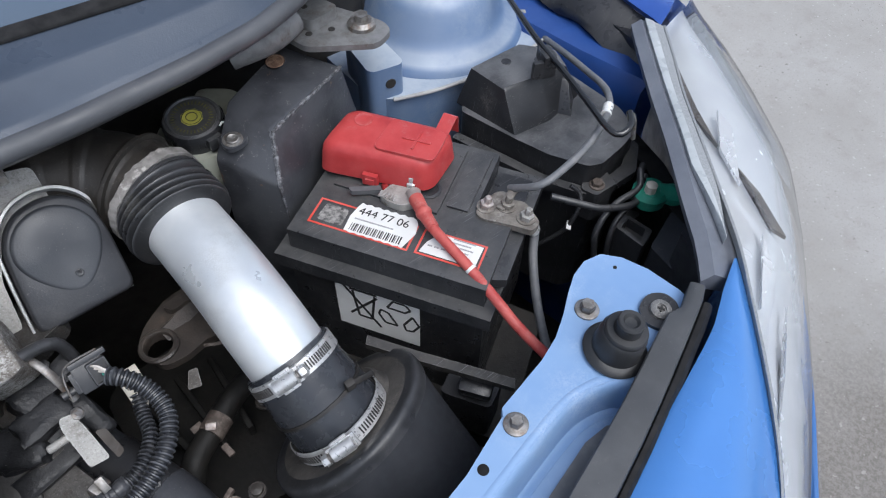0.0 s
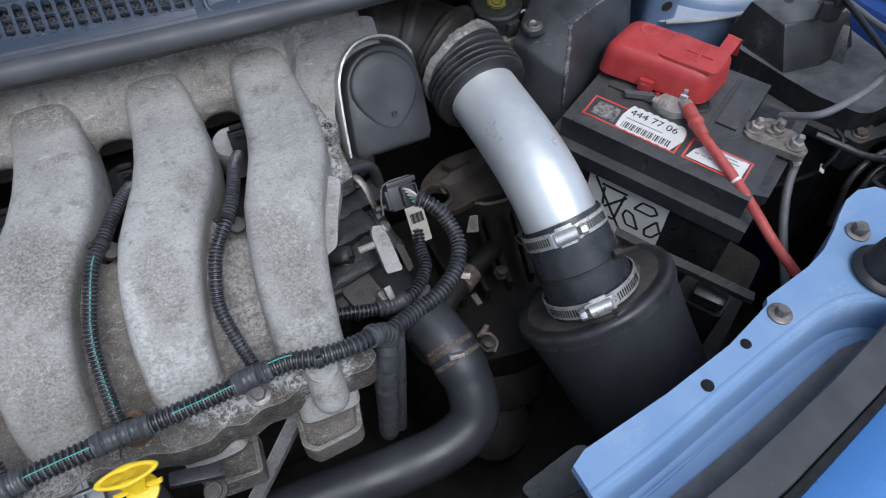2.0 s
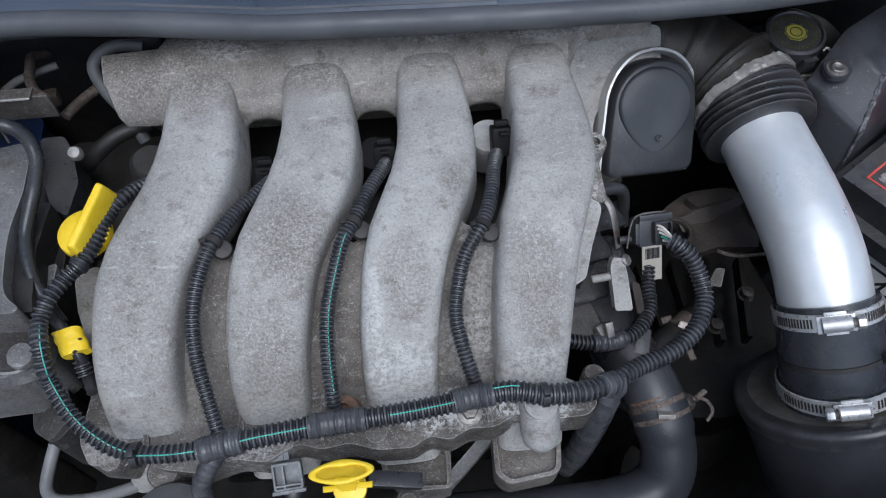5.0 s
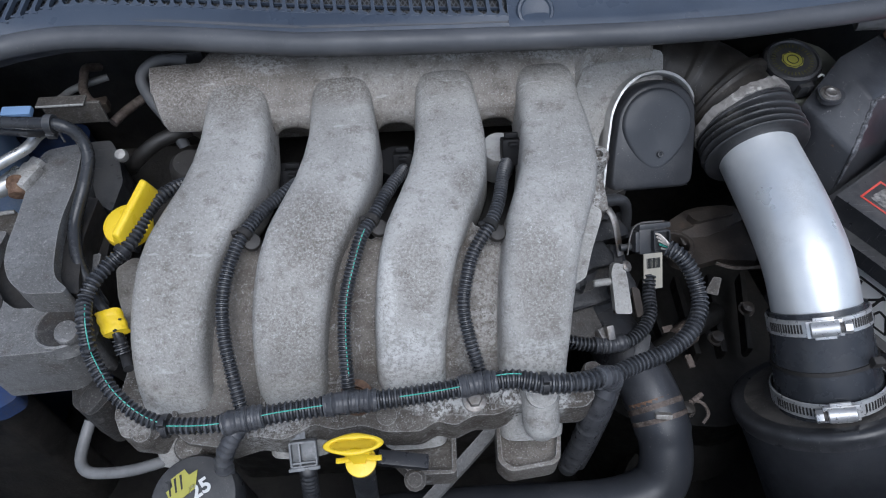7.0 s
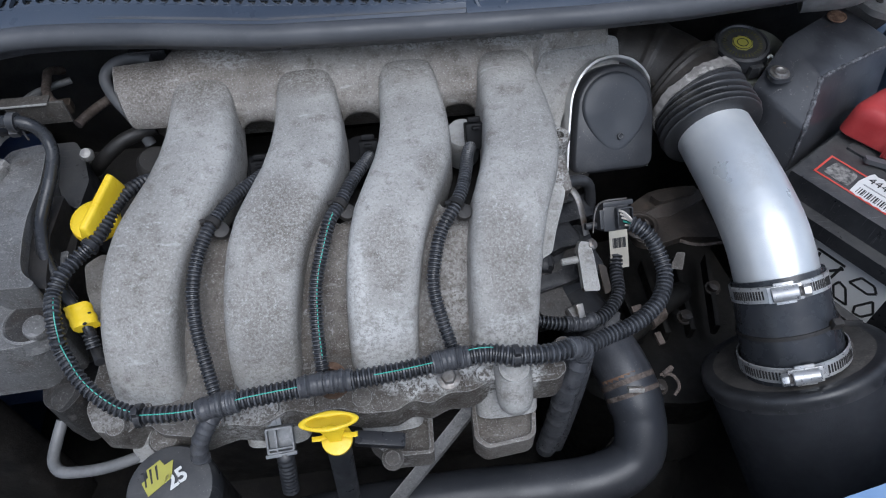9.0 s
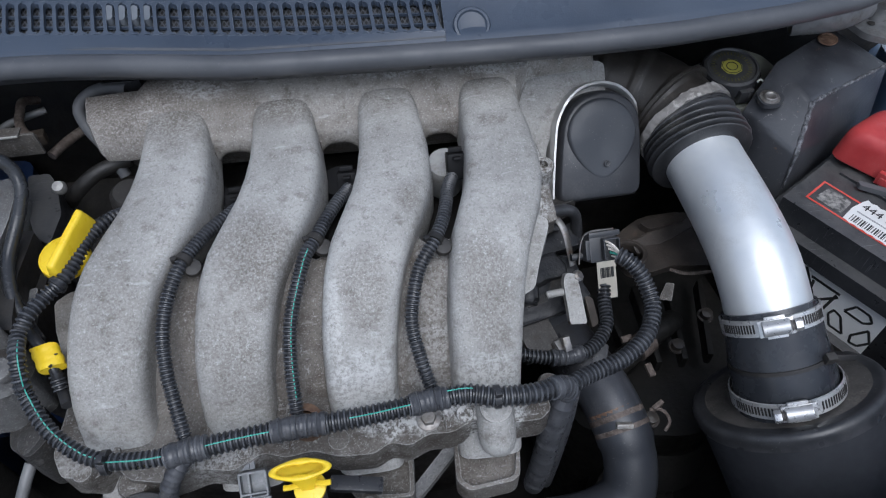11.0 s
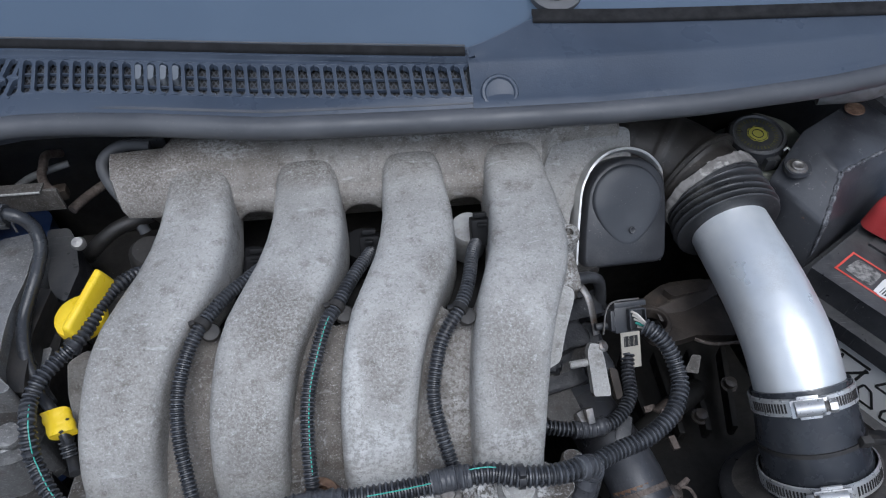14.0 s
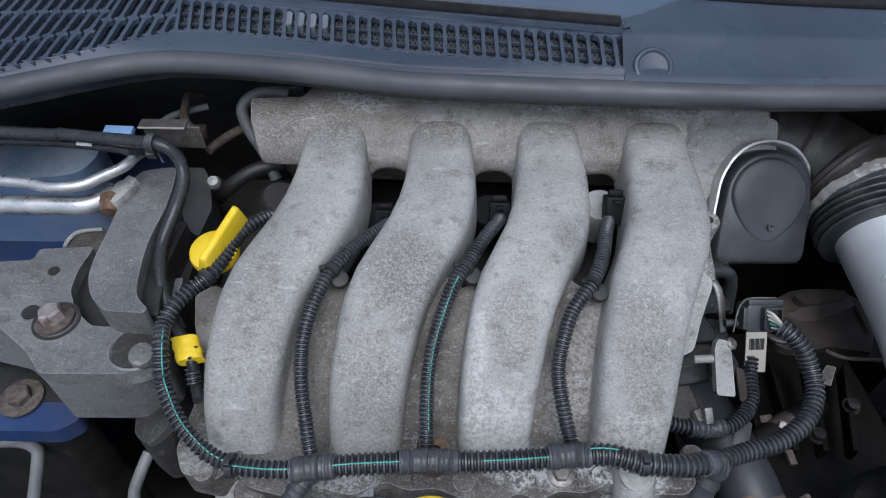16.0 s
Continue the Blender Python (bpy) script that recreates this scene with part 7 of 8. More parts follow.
part("dotted_band", loft([[p.lerp(q, 0.48) + Vector((0, 0, 0.0004)), p.lerp(q, 0.85) + Vector((0, 0, 0.001)), q + Vector((0, 0, 0.0005)), q - Vector((0, 0, 0.01)), p.lerp(q, 0.48) - Vector((0, 0, 0.01))] for p, q in pairs]), DOTTED, lamp, "grey dotted border print")
part("lens_edge", loft([[p + Vector((0.0005, 0, 0.001)), p + Vector((0.0022, -0.001, 0.0018)), p + Vector((0.0030, -0.001, -0.004)), p + Vector((0.0005, 0, -0.006))] for p in smooth_path(IN, 0.01)]), DOTTED, lamp, "thin dark inner edge of the lens")
SURF = [v.co.copy() for v in lens.data.vertices]


def under_lens(q, gap):
    near = sorted(SURF, key=lambda v: (v.x - q[0]) ** 2 + (v.y - q[1]) ** 2)[:3]
    return Vector((q[0], q[1], sum(v.z for v in near) / 3 - gap))


for outline in BLADES:
    part("chrome_blade", loft([[under_lens(p, 0.005) for p in outline], [under_lens(p, 0.009) for p in outline]]), BLADE, lamp, "dark pointed blade inside the lamp")
# added white pieces: sky highlights in the lamp put into shape and colour
for outline in GLINTS:
    part("sky_glint", loft([[under_lens(p, 0.004) for p in outline], [under_lens(p, 0.008) for p in outline]]), GLINT, lamp, "white piece standing in for a sky reflection in the lamp")
part("housing", loft([[p + Vector((-0.014, 0.006, -0.006)), p + Vector((-0.004, 0.002, -0.001)), p + Vector((0.0, 0, -0.004)), p + Vector((0.045, -0.022, -0.035)), p + Vector((0.07, -0.035, -0.50)), p + Vector((0.06, -0.03, -0.50)), p + Vector((0.03, -0.014, -0.04)), p + Vector((-0.012, 0.005, -0.016))] for p in smooth_path(EDGE_IN + [(0.5720, -0.2690, 0.8275)], 0.02)]), HOUSING, lamp, "dark grey plastic headlamp housing")

# ---- front panel, bumper edge and seal strip ----
shelf = thing("front_crossmember", (0.38, -0.27, 0.78), "light blue painted front crossmember with bolt holes", "crossmember")
INNER = [(0.170, -0.300), (0.182, -0.2935), (0.252, -0.282), (0.313, -0.2685), (0.358, -0.2525), (0.362, -0.2475), (0.409, -0.2375), (0.430, -0.230), (0.450, -0.2185), (0.467, -0.2065), (0.482, -0.1975), (0.498, -0.193), (0.514, -0.196), (0.525, -0.209), (0.533, -0.230), (0.537, -0.258)]
BROW = [(0.482, -0.3010), (0.466, -0.2985), (0.4527, -0.2910), (0.4384, -0.2800), (0.4184, -0.2742), (0.3967, -0.2735), (0.3646, -0.2793), (0.3216, -0.2888), (0.266, -0.3020), (0.222, -0.3125), (0.172, -0.3225)]
part("top", slab(INNER + [(0.536, -0.274), (0.500, -0.288)] + BROW, 0.8145, 0.823, 0.003), BLUE_SHELF, shelf, "light blue painted top")
brow = smooth_path([(x, y, 0.0) for x, y in BROW], 0.004)
dip = []
for k, p in enumerate(brow):
    d = (brow[min(k + 1, len(brow) - 1)] - brow[max(k - 1, 0)]).normalized()
    n = Vector((-d.y, d.x, 0))
    n = n if n.y < 0 or n.x < -0.5 else -n
    dip.append([p + n * o + Vector((0, 0, z)) for o, z in ((-0.006, 0.8228), (-0.005, 0.8234), (-0.002, 0.8232), (0.001, 0.8222), (0.0035, 0.8170), (0.0052, 0.8090), (0.0068, 0.7990), (0.0085, 0.7940), (0.0115, 0.7935), (0.0155, 0.7960))])
part("channel_wall", loft(dip, closed=False), BLUE_SHELF, shelf, "pressed wall of the blue channel", sharp=60)
part("channel", slab([(0.475, -0.3135), (0.455, -0.3060), (0.441, -0.2945), (0.4195, -0.2885), (0.398, -0.2878), (0.3675, -0.2932), (0.3245, -0.3025), (0.268, -0.316), (0.172, -0.337), (0.17, -0.375), (0.30, -0.368), (0.41, -0.335), (0.47, -0.318)], 0.785, 0.7955, 0.001), BLUE_SHELF, shelf, "lower blue channel")
part("inner_flange", loft([[(x + 0.002, y - 0.002, 0.818), (x + 0.004, y - 0.004, 0.818), (x + 0.006, y - 0.008, 0.74), (x + 0.004, y - 0.006, 0.74)] for x, y in INNER[1:11]]), BLUE_SHELF, shelf, "folded inner edge")
for q, r in (((0.3235, -0.2725), 0.0040), ((0.2800, -0.2880), 0.0046), ((0.513, -0.2125), 0.0016)):
    part("hole", lathe([(0, 0), (r, 0), (r, 0.0006), (0, 0.0006)], (*q, 0.8228), segs=18), VOID, shelf, "dark drilled hole")
part("pad", slab([(0.436, -0.3065), (0.421, -0.2965), (0.400, -0.2960), (0.300, -0.3210), (0.239, -0.334), (0.178, -0.346), (0.178, -0.37), (0.30, -0.362), (0.40, -0.330), (0.440, -0.315)], 0.7945, 0.7990, 0.001), plain("dusty_grey_mat", (0.125, 0.128, 0.135), (0.17, 0.172, 0.178), 0.85, scale=40, dust=(0.2, 0.19, 0.18)), shelf, "dusty grey mat in the channel")
hex_bolt("panel_bolt", (0.466, -0.227, 0.823), DULL_STEEL, r=0.006, h=0.007, washer=0.0095, label="silver hexagon bolt with washer on the blue panel")
hex_bolt("panel_bolt", (0.361, -0.2625, 0.823), DULL_STEEL, r=0.0048, h=0.006, washer=0.0088, label="dull flanged bolt on the blue panel")
BUFFER = plain("dull_black_rubber", (0.016, 0.0165, 0.018), (0.024, 0.0245, 0.026), 0.45, scale=30, dust=(0.07, 0.068, 0.066), dust_at=(0.6, 0.9), bump=0.06, specks=0.3)
stop = thing("rubber_buffer", (0.457, -0.2655, 0.823), "stepped black rubber bonnet buffer on the blue panel", "buffer")
part("base", lathe([(0, 0), (0.0235, 0), (0.0242, 0.002), (0.0225, 0.0045), (0.0185, 0.006), (0.0170, 0.024), (0.0155, 0.026), (0, 0.026)], (0.4565, -0.2640, 0.8232), (0.06, -0.05, 1), 40), BUFFER, stop)
part("head", lathe([(0, 0), (0.0150, 0), (0.0160, 0.002), (0.0155, 0.0055), (0.0145, 0.0065), (0.0100, 0.007), (0.0098, 0.016), (0.0088, 0.0172), (0.0060, 0.0172), (0.0042, 0.0150), (0, 0.0145)], (0.4585, -0.2655, 0.8465), (0.03, -0.05, 1), 36), BUFFER, stop, "stepped rubber head with a dished top")
strip_seal = thing("front_seal_strip", (0.43, -0.30, 0.81), "wide grey rubber strip along the bumper edge", "seal strip")
NEAR = [(0.540, -0.262), (0.526, -0.2685), (0.5165, -0.2725), (0.504, -0.2700), (0.491, -0.2745), (0.474, -0.2805), (0.458, -0.2862), (0.421, -0.2990), (0.388, -0.3090), (0.347, -0.3212), (0.262, -0.3425), (0.17, -0.361), (0.08, -0.376)]
FAR = [(0.546, -0.272), (0.535, -0.2785), (0.525, -0.2828), (0.515, -0.2868), (0.505, -0.2908), (0.489, -0.2972), (0.471, -0.3042), (0.445, -0.3142), (0.412, -0.3262), (0.372, -0.3395), (0.282, -0.364), (0.18, -0.386), (0.085, -0.402)]
rings, lips = [], []
for (x0, y0), (x1, y1) in zip(NEAR, FAR):
    p, q = Vector((x0, y0, 0.836)), Vector((x1, y1, 0.836))
    n = (q - p).normalized()
    rings.append([p + Vector((0, 0, -0.014)), p - Vector((0, 0, 0.0012)), p + n * 0.0012, p.lerp(q, 0.5) + Vector((0, 0, 0.0006)), q - n * 0.0012, q - Vector((0, 0, 0.0014)), q + n * 0.0005 - Vector((0, 0, 0.016))])
    q = q + n * 0.001
    lips.append([q + Vector((0, 0, -0.012)), q + Vector((0, 0, -0.0045)), q + n * 0.0010 + Vector((0, 0, -0.0036)), q + n * 0.0050 + Vector((0, 0, -0.0044)), q + n * 0.0080 + Vector((0, 0, -0.0085)), q + n * 0.0095 + Vector((0, 0, -0.015))])
part("strip", loft(rings), plain("dark_strip_rubber", (0.042, 0.044, 0.048), (0.062, 0.064, 0.068), 0.5, scale=18, dust=(0.13, 0.125, 0.12), dust_at=(0.6, 0.9), bump=0.08, specks=0.3), strip_seal, sharp=40)
# matt black lip also stands in for the shaded gap by the bumper
part("lower_lip", loft(lips[1:]), EDGE_RUBBER, strip_seal, "thin black lower lip")
screw = thing("plastic_rivet", (0.512, -0.237, 0.823), "dusty cross-head rivet in a black plastic bracket", "rivet")
part("bracket", slab(rounded([(0.490, -0.262), (0.497, -0.250), (0.512, -0.246), (0.524, -0.254), (0.524, -0.268), (0.510, -0.278), (0.496, -0.276)], 0.008), 0.8225, 0.8265, 0.0015), BLACK, screw, "black plastic bracket")
part("head", lathe([(0, 0), (0.0085, 0), (0.0082, 0.0022), (0.0066, 0.0034), (0.004, 0.0034), (0.0036, 0.002), (0, 0.002)], (0.508, -0.2625, 0.8265), (0, -0.1, 1), 24), GREY_CAST, screw, "dusty round head")
part("slot", joined(block((0.006, 0.0014, 0.0010), pose(0.508, -0.2627, 0.829, 0, 0, 30), 0), block((0.0014, 0.006, 0.0012), pose(0.508, -0.2627, 0.829, 0, 0, 30), 0)), BLACK_DEEP, screw, "dark cross slot")
bumper = thing("front_bumper", (0.4, -0.45, 0.31), "glossy light blue painted front bumper edge", "bumper")
rings = []
left = smooth_path([(0.597, -0.2655, 0.823), (0.563, -0.280, 0.824), (0.525, -0.298, 0.824), (0.451, -0.320, 0.824), (0.386, -0.340, 0.824), (0.28, -0.369, 0.824), (0.10, -0.41, 0.824)], 0.01)
right = smooth_path([(0.600, -0.2665, 0.822), (0.578, -0.2955, 0.817), (0.550, -0.330, 0.810), (0.520, -0.366, 0.800), (0.492, -0.398, 0.787), (0.40, -0.47, 0.765), (0.12, -0.56, 0.74)], 0.01)
for i in range(40):
    p, q = left[round(i * (len(left) - 1) / 39)], right[round(i * (len(right) - 1) / 39)]
    ring = [p + Vector((0, 0, -0.02)), p]
    for t in (0.15, 0.35, 0.6, 0.85, 1):
        ring.append(p.lerp(q, t) + Vector((0, 0, 0.16 * (q - p).length * math.sin(math.pi * t ** 0.8))))
    ring += [q + Vector((0.004, -0.004, -0.006)), q + Vector((0.01, -0.02, -0.10)), q + Vector((0.0, -0.01, -0.45)), q + Vector((-0.02, 0.01, -0.45))]
    rings.append(ring)
part("skin", loft(rings), BLUE, bumper, sharp=50)
skirt = [Vector(q) + Vector((1, -1, -0.3)) * (-0.004 + 0.0028 * k) for k, q in enumerate(OUT[6:])]
part("lower_skin", loft([[p, p + Vector((0.002, -0.002, -0.004)), p + Vector((0.005, -0.005, -0.12)), p + Vector((0.0, 0.0, -0.36)), p + Vector((-0.02, 0.02, -0.36)), p + Vector((-0.01, 0.01, -0.02))] for p in skirt]), BLUE, bumper, "blue skin below the headlamp")

# battery tray bits
# pale edges: wear, with the rail's thin highlights put into it
TRAY_STEEL = plain("blackened_steel", (0.028, 0.027, 0.026), (0.05, 0.047, 0.044), 0.45, metal=0.2, scale=60, dust=(0.13, 0.095, 0.075), dust_at=(0.55, 0.8), specks=0.6, scratch=0.7, worn=(0.32, 0.30, 0.285))
tray = thing("battery_tray", (0.40, -0.17, 0.60), "grimy black steel battery tray edge", "battery tray")
part("rail", loft([[(a[0], a[1], a[2]), (a[0] - 0.006, a[1] - 0.006, a[2] - 0.001), (a[0] - 0.006, a[1] - 0.006, a[2] - 0.008), (a[0], a[1], a[2] - 0.008)] for a in ((0.345, -0.10, 0.742), (0.372, -0.138, 0.738), (0.396, -0.172, 0.737), (0.421, -0.209, 0.737))]), TRAY_STEEL, tray, "scratched steel rail")
part("pan", slab(rounded([(0.315, -0.05), (0.42, -0.215), (0.55, -0.13), (0.46, 0.06)], 0.01), 0.585, 0.612, 0.004), BLACK_DEEP, tray)
part("clamp_foot", joined(slab(rounded([(0.375, -0.165), (0.40, -0.205), (0.43, -0.19), (0.405, -0.15)], 0.006), 0.64, 0.70, 0.005), block((0.03, 0.02, 0.016), pose(0.40, -0.185, 0.712, 10, 0, -55), 0.004)), BLACK, tray, "plastic clamp foot")

# ---- bottom hose and bracket, dipstick, oil filler, cap ----
HOSE = plain("dusty_hose_rubber", (0.027, 0.029, 0.034), (0.040, 0.042, 0.048), 0.4, scale=16, dust=(0.09, 0.09, 0.095), dust_at=(0.5, 0.85), bump=0.1, specks=0.4)
rh = thing("radiator_hose", (0.14, -0.17, 0.66), "thick black rubber coolant hose with a rusty spring clip", "hose")
part("upper", tube([(0.105, -0.02, 0.735), (0.128, -0.075, 0.728), (0.148, -0.118, 0.724), (0.157, -0.150, 0.716), (0.161, -0.176, 0.700), (0.155, -0.196, 0.682), (0.130, -0.206, 0.672), (0.085, -0.208, 0.668), (0.01, -0.204, 0.665), (-0.08, -0.204, 0.66), (-0.18, -0.21, 0.65)], lambda u: 0.0215 + 0.0015 * (u < 0.3), 28, 0.006), HOSE, rh)
part("spring_clip", joined(tube([(0.1552, -0.1425, 0.7190), (0.1562, -0.1465, 0.7175)], 0.0232, 28, 0.004), tube([(0.1575, -0.1520, 0.7155), (0.1583, -0.1555, 0.7140)], 0.0232, 28, 0.004), tube([(0.178, -0.150, 0.735), (0.188, -0.152, 0.735), (0.192, -0.160, 0.731), (0.187, -0.166, 0.727)], 0.0014, 6, 0.003), block((0.011, 0.004, 0.006), pose(0.185, -0.148, 0.735, 0, 0, 30), 0.001) ), RUST_DARK, rh, "rusty two-band spring clip")
part("band", tube([(0.1540, -0.1385, 0.7205), (0.1560, -0.1465, 0.7172), (0.1582, -0.1550, 0.7140)], 0.0226, 28, 0.004), RUST, rh, "wide rusty band")
part("clip_tab", block((0.013, 0.004, 0.006), pose(0.1535, -0.1615, 0.7375, 50, 0, -6), 0.001), ZINC, rh, "pale metal tab of the clip")
part("stub", tube([(0.125, -0.068, 0.730), (0.146, -0.115, 0.725)], 0.0240, 24, 0.01), BLACK, rh, "black plastic stub")
part("stub_rib", block((0.012, 0.022, 0.006), pose(0.148, -0.105, 0.7485, 10, 0, -20), 0.002), BLACK_DUSTY, rh)
stay = thing("engine_stay", (-0.01, -0.19, 0.70), "scratched dark steel stay below the manifold", "stay")
part("bar", loft([[Vector((x - 0.009, y, z)), Vector((x + 0.009, y + 0.004, z + 0.002)), Vector((x + 0.009, y + 0.004, z - 0.006)), Vector((x - 0.009, y, z - 0.008))] for x, y, z in ((0.022, -0.165, 0.755), (-0.012, -0.190, 0.73), (-0.05, -0.216, 0.70), (-0.10, -0.25, 0.65))]), GREY_CAST, stay)

dip = thing("dipstick", (-0.076, -0.205, 0.79), "yellow ring-handled oil dipstick", "dipstick")
loop_at = lambda w, k=1.0: (-0.0772 + 0.0180 * k * math.cos(w), -0.2112 + 0.0056 * k * math.sin(w), 0.8555 - 0.0004 * k * math.sin(w))
ring_rows = []
for i in range(48):
    w = 2 * math.pi * i / 48
    c, out = Vector(loop_at(w, 0.88)), (Vector(loop_at(w)) - Vector(loop_at(w, 0.5))).normalized()
    ring_rows.append([c + out * (0.0024 * math.cos(v)) + Vector((0, -0.25, 0.97)) * (0.0019 * math.sin(v)) for v in (2 * math.pi * n / 10 for n in range(10))])
part("ring", loft(ring_rows + ring_rows[:1], caps=False), YELLOW, dip, "oval ring handle", sharp=60)
part("dish", loft([[loop_at(2 * math.pi * i / 32, k) for i in range(32)] for k in (0.86, 0.6, 0.3, 0.05)]), YELLOW, dip, "thin dished web inside the ring")
part("neck", loft([[Vector((-0.0752 + u * h, -0.2150 + v * g - 0.0012 * (0.854 - z) / 0.03, z)) for u, v in ((-1, -1), (1, -1), (1, 1), (-1, 1))] for z, h, g in ((0.8545, 0.0075, 0.0022), (0.851, 0.0062, 0.0022), (0.846, 0.0046, 0.0020), (0.839, 0.0036, 0.0020))]), YELLOW, dip, "tapering yellow neck")
part("collar", lathe([(0, 0), (0.0092, 0), (0.0098, 0.0015), (0.0094, 0.0032), (0.006, 0.0038), (0, 0.0038)], (-0.0745, -0.2150, 0.836), (0, -0.25, 1), 32), YELLOW, dip, "round yellow collar")
for side in (-1, 1):
    part("tab", tube([(-0.0750 + side * 0.004, -0.2150, 0.8440), (-0.0750 + side * 0.0095, -0.2165, 0.8445), (-0.0750 + side * 0.0138, -0.2168, 0.8455)], 0.0018, 8, 0.002, flat=0.6), YELLOW, dip, "small side tab")
part("tube", lathe([(0, 0), (0.0075, 0), (0.0075, 0.02), (0.008, 0.022), (0.008, 0.145), (0, 0.145)], (-0.080, -0.222, 0.685), (0.03, 0.09, 1), 20), BLACK_DUSTY, dip, "dark dipstick tube")
arm = thing("dipstick_bracket", (-0.05, -0.20, 0.79), "black plastic arm with a bolt beside the dipstick", "bracket")
part("arm", joined(block((0.034, 0.010, 0.006), pose(-0.050, -0.205, 0.805, 0, 12, -6), 0.0015)), BLACK, arm)
part("bolt", lathe([(0, 0), (0.0075, 0), (0.0075, 0.006), (0.005, 0.007), (0.005, 0.012), (0, 0.012)], (-0.043, -0.214, 0.79), (0, -0.3, 1), 12), GRIME, arm, "dull bolt")
gc2 = thing("grey_connector", (-0.12, -0.19, 0.76), "grey plastic connector clipped to a small bracket", "connector")
plain("mid_grey_plastic", (0.13, 0.135, 0.14), (0.2, 0.205, 0.21), 0.4, scale=70, dust=(0.3, 0.3, 0.3))
gm = facing((-0.1185, -0.1915, 0.793), (0.03, -0.60, 0.80), 0) @ Matrix.Scale(0.82, 4)
part("shell", joined(pocket(rounded([(-0.0115, -0.010), (0.0115, -0.010), (0.0115, 0.012), (-0.0115, 0.012)], 0.002), -0.004, 0.004, 0.0018, 0.0065, gm @ pose(0, 0, 0, 90)), block((0.0016, 0.008, 0.020), gm @ pose(-0.003, 0, 0.001), 0.0004), block((0.020, 0.003, 0.0016), gm @ pose(0, -0.004, -0.0055), 0.0004), block((0.026, 0.004, 0.003), gm @ pose(0, -0.003, -0.011), 0.0008)), bpy.data.materials["mid_grey_plastic"], gc2, "open grey clip frame")
part("hanger", joined(block((0.012, 0.002, 0.012), gm @ pose(-0.003, 0, 0.019), 0.0006), block((0.004, 0.003, 0.020), gm @ pose(-0.003, -0.001, 0.024), 0.0008)), bpy.data.materials["mid_grey_plastic"], gc2, "small grey hanger")
part("sleeve", tube([gm @ Vector((0.002, 0.002, -0.010)), gm @ Vector((0.002, 0.003, -0.018)), (-0.118, -0.212, 0.755)], 0.0062, 14, rib=(0.0035, 0.0006)), BLACK_DUSTY, gc2, "black rubber sleeve")

oil = thing("coolant_cap", (-0.187, -0.208, 0.77), "round black cap with a yellow printed sign and chalked figures", "cap")
ca = Vector((0, -0.12, 1)).normalized()
part("cap", lathe([(0, 0), (0.029, 0), (0.029, 0.016), (0.027, 0.020), (0.022, 0.0215), (0, 0.022)], (-0.187, -0.216, 0.782), ca, 40), BLACK_DUSTY, oil)

om = Matrix.Translation(Vector((-0.187, -0.216, 0.782)) + ca * 0.0222) @ Matrix.Rotation(radians(7), 4, "X") @ Matrix.Rotation(radians(8), 4, "Z")
sm = om @ pose(-0.0055, 0.009, 0, 0, 0, 22)
sign = part("sign", slab([(-0.011, -0.008), (0.006, -0.006), (0.012, 0.004), (0.006, 0.004), (0.005, 0.009), (-0.005, 0.008), (-0.006, 0.003), (-0.011, 0.002)], 0, 0.0005, 0, sm), bpy.data.materials["faded_yellow_print"], oil, "worn yellow warning print")
for k in range(3):
    part("sign_line", slab([(-0.010 + 0.004 * k, -0.002), (-0.009 + 0.004 * k, -0.002), (-0.006 + 0.004 * k, 0.007), (-0.0075 + 0.004 * k, 0.007)], 0.0005, 0.0008, 0, sm), INK, sign)
chalk = lettering("chalk_figures", "25", 0.0135, om @ pose(0.001, -0.002, 0.0004, 0, 0, 24), PAPER, oil, "white chalked figures")
chalk.data.offset = 0.0004
part("neck", lathe([(0, 0), (0.026, 0), (0.026, 0.10), (0, 0.10)], (-0.187, -0.208, 0.69), (0, -0.05, 1), 28), BLACK_DEEP, oil)

fil = thing("oil_filler_cap", (-0.236, -0.045, 0.85), "bright yellow oil filler cap with a tall grip", "filler cap")
part("disc", lathe([(0, 0), (0.0165, 0), (0.0172, 0.003), (0.0165, 0.007), (0.012, 0.010), (0, 0.011)], (-0.2365, -0.043, 0.868), (0.0, -0.15, 1), 32), YELLOW, fil)
gm2 = pose(-0.2310, -0.0450, 0.876, 12, 8, -18)
part("grip", loft([[gm2 @ Vector((x * k, 0.006 + (y - 0.006) * m, z)) for x, y in rounded([(-0.0060, -0.0190), (0.0060, -0.0190), (0.0058, 0.0290), (-0.0050, 0.0300)], 0.003)] for k, m, z in ((1.05, 1.03, -0.002), (0.92, 1.0, 0.004), (0.52, 0.94, 0.0145), (0.42, 0.91, 0.0160), (0.25, 0.86, 0.0166))]), YELLOW, fil, sharp=50)
tick = thing("yellow_lead_tag", (-0.243, -0.11, 0.84), "yellow tape flag on a thin black lead", "lead")
part("lead", tube([(-0.257, -0.0899, 0.857), (-0.251, -0.099, 0.857), (-0.2462, -0.1046, 0.8535), (-0.2406, -0.1128, 0.8535), (-0.2364, -0.1213, 0.848), (-0.2363, -0.1259, 0.838), (-0.2298, -0.1402, 0.838)], 0.0036, 10, 0.005), BLACK, tick)
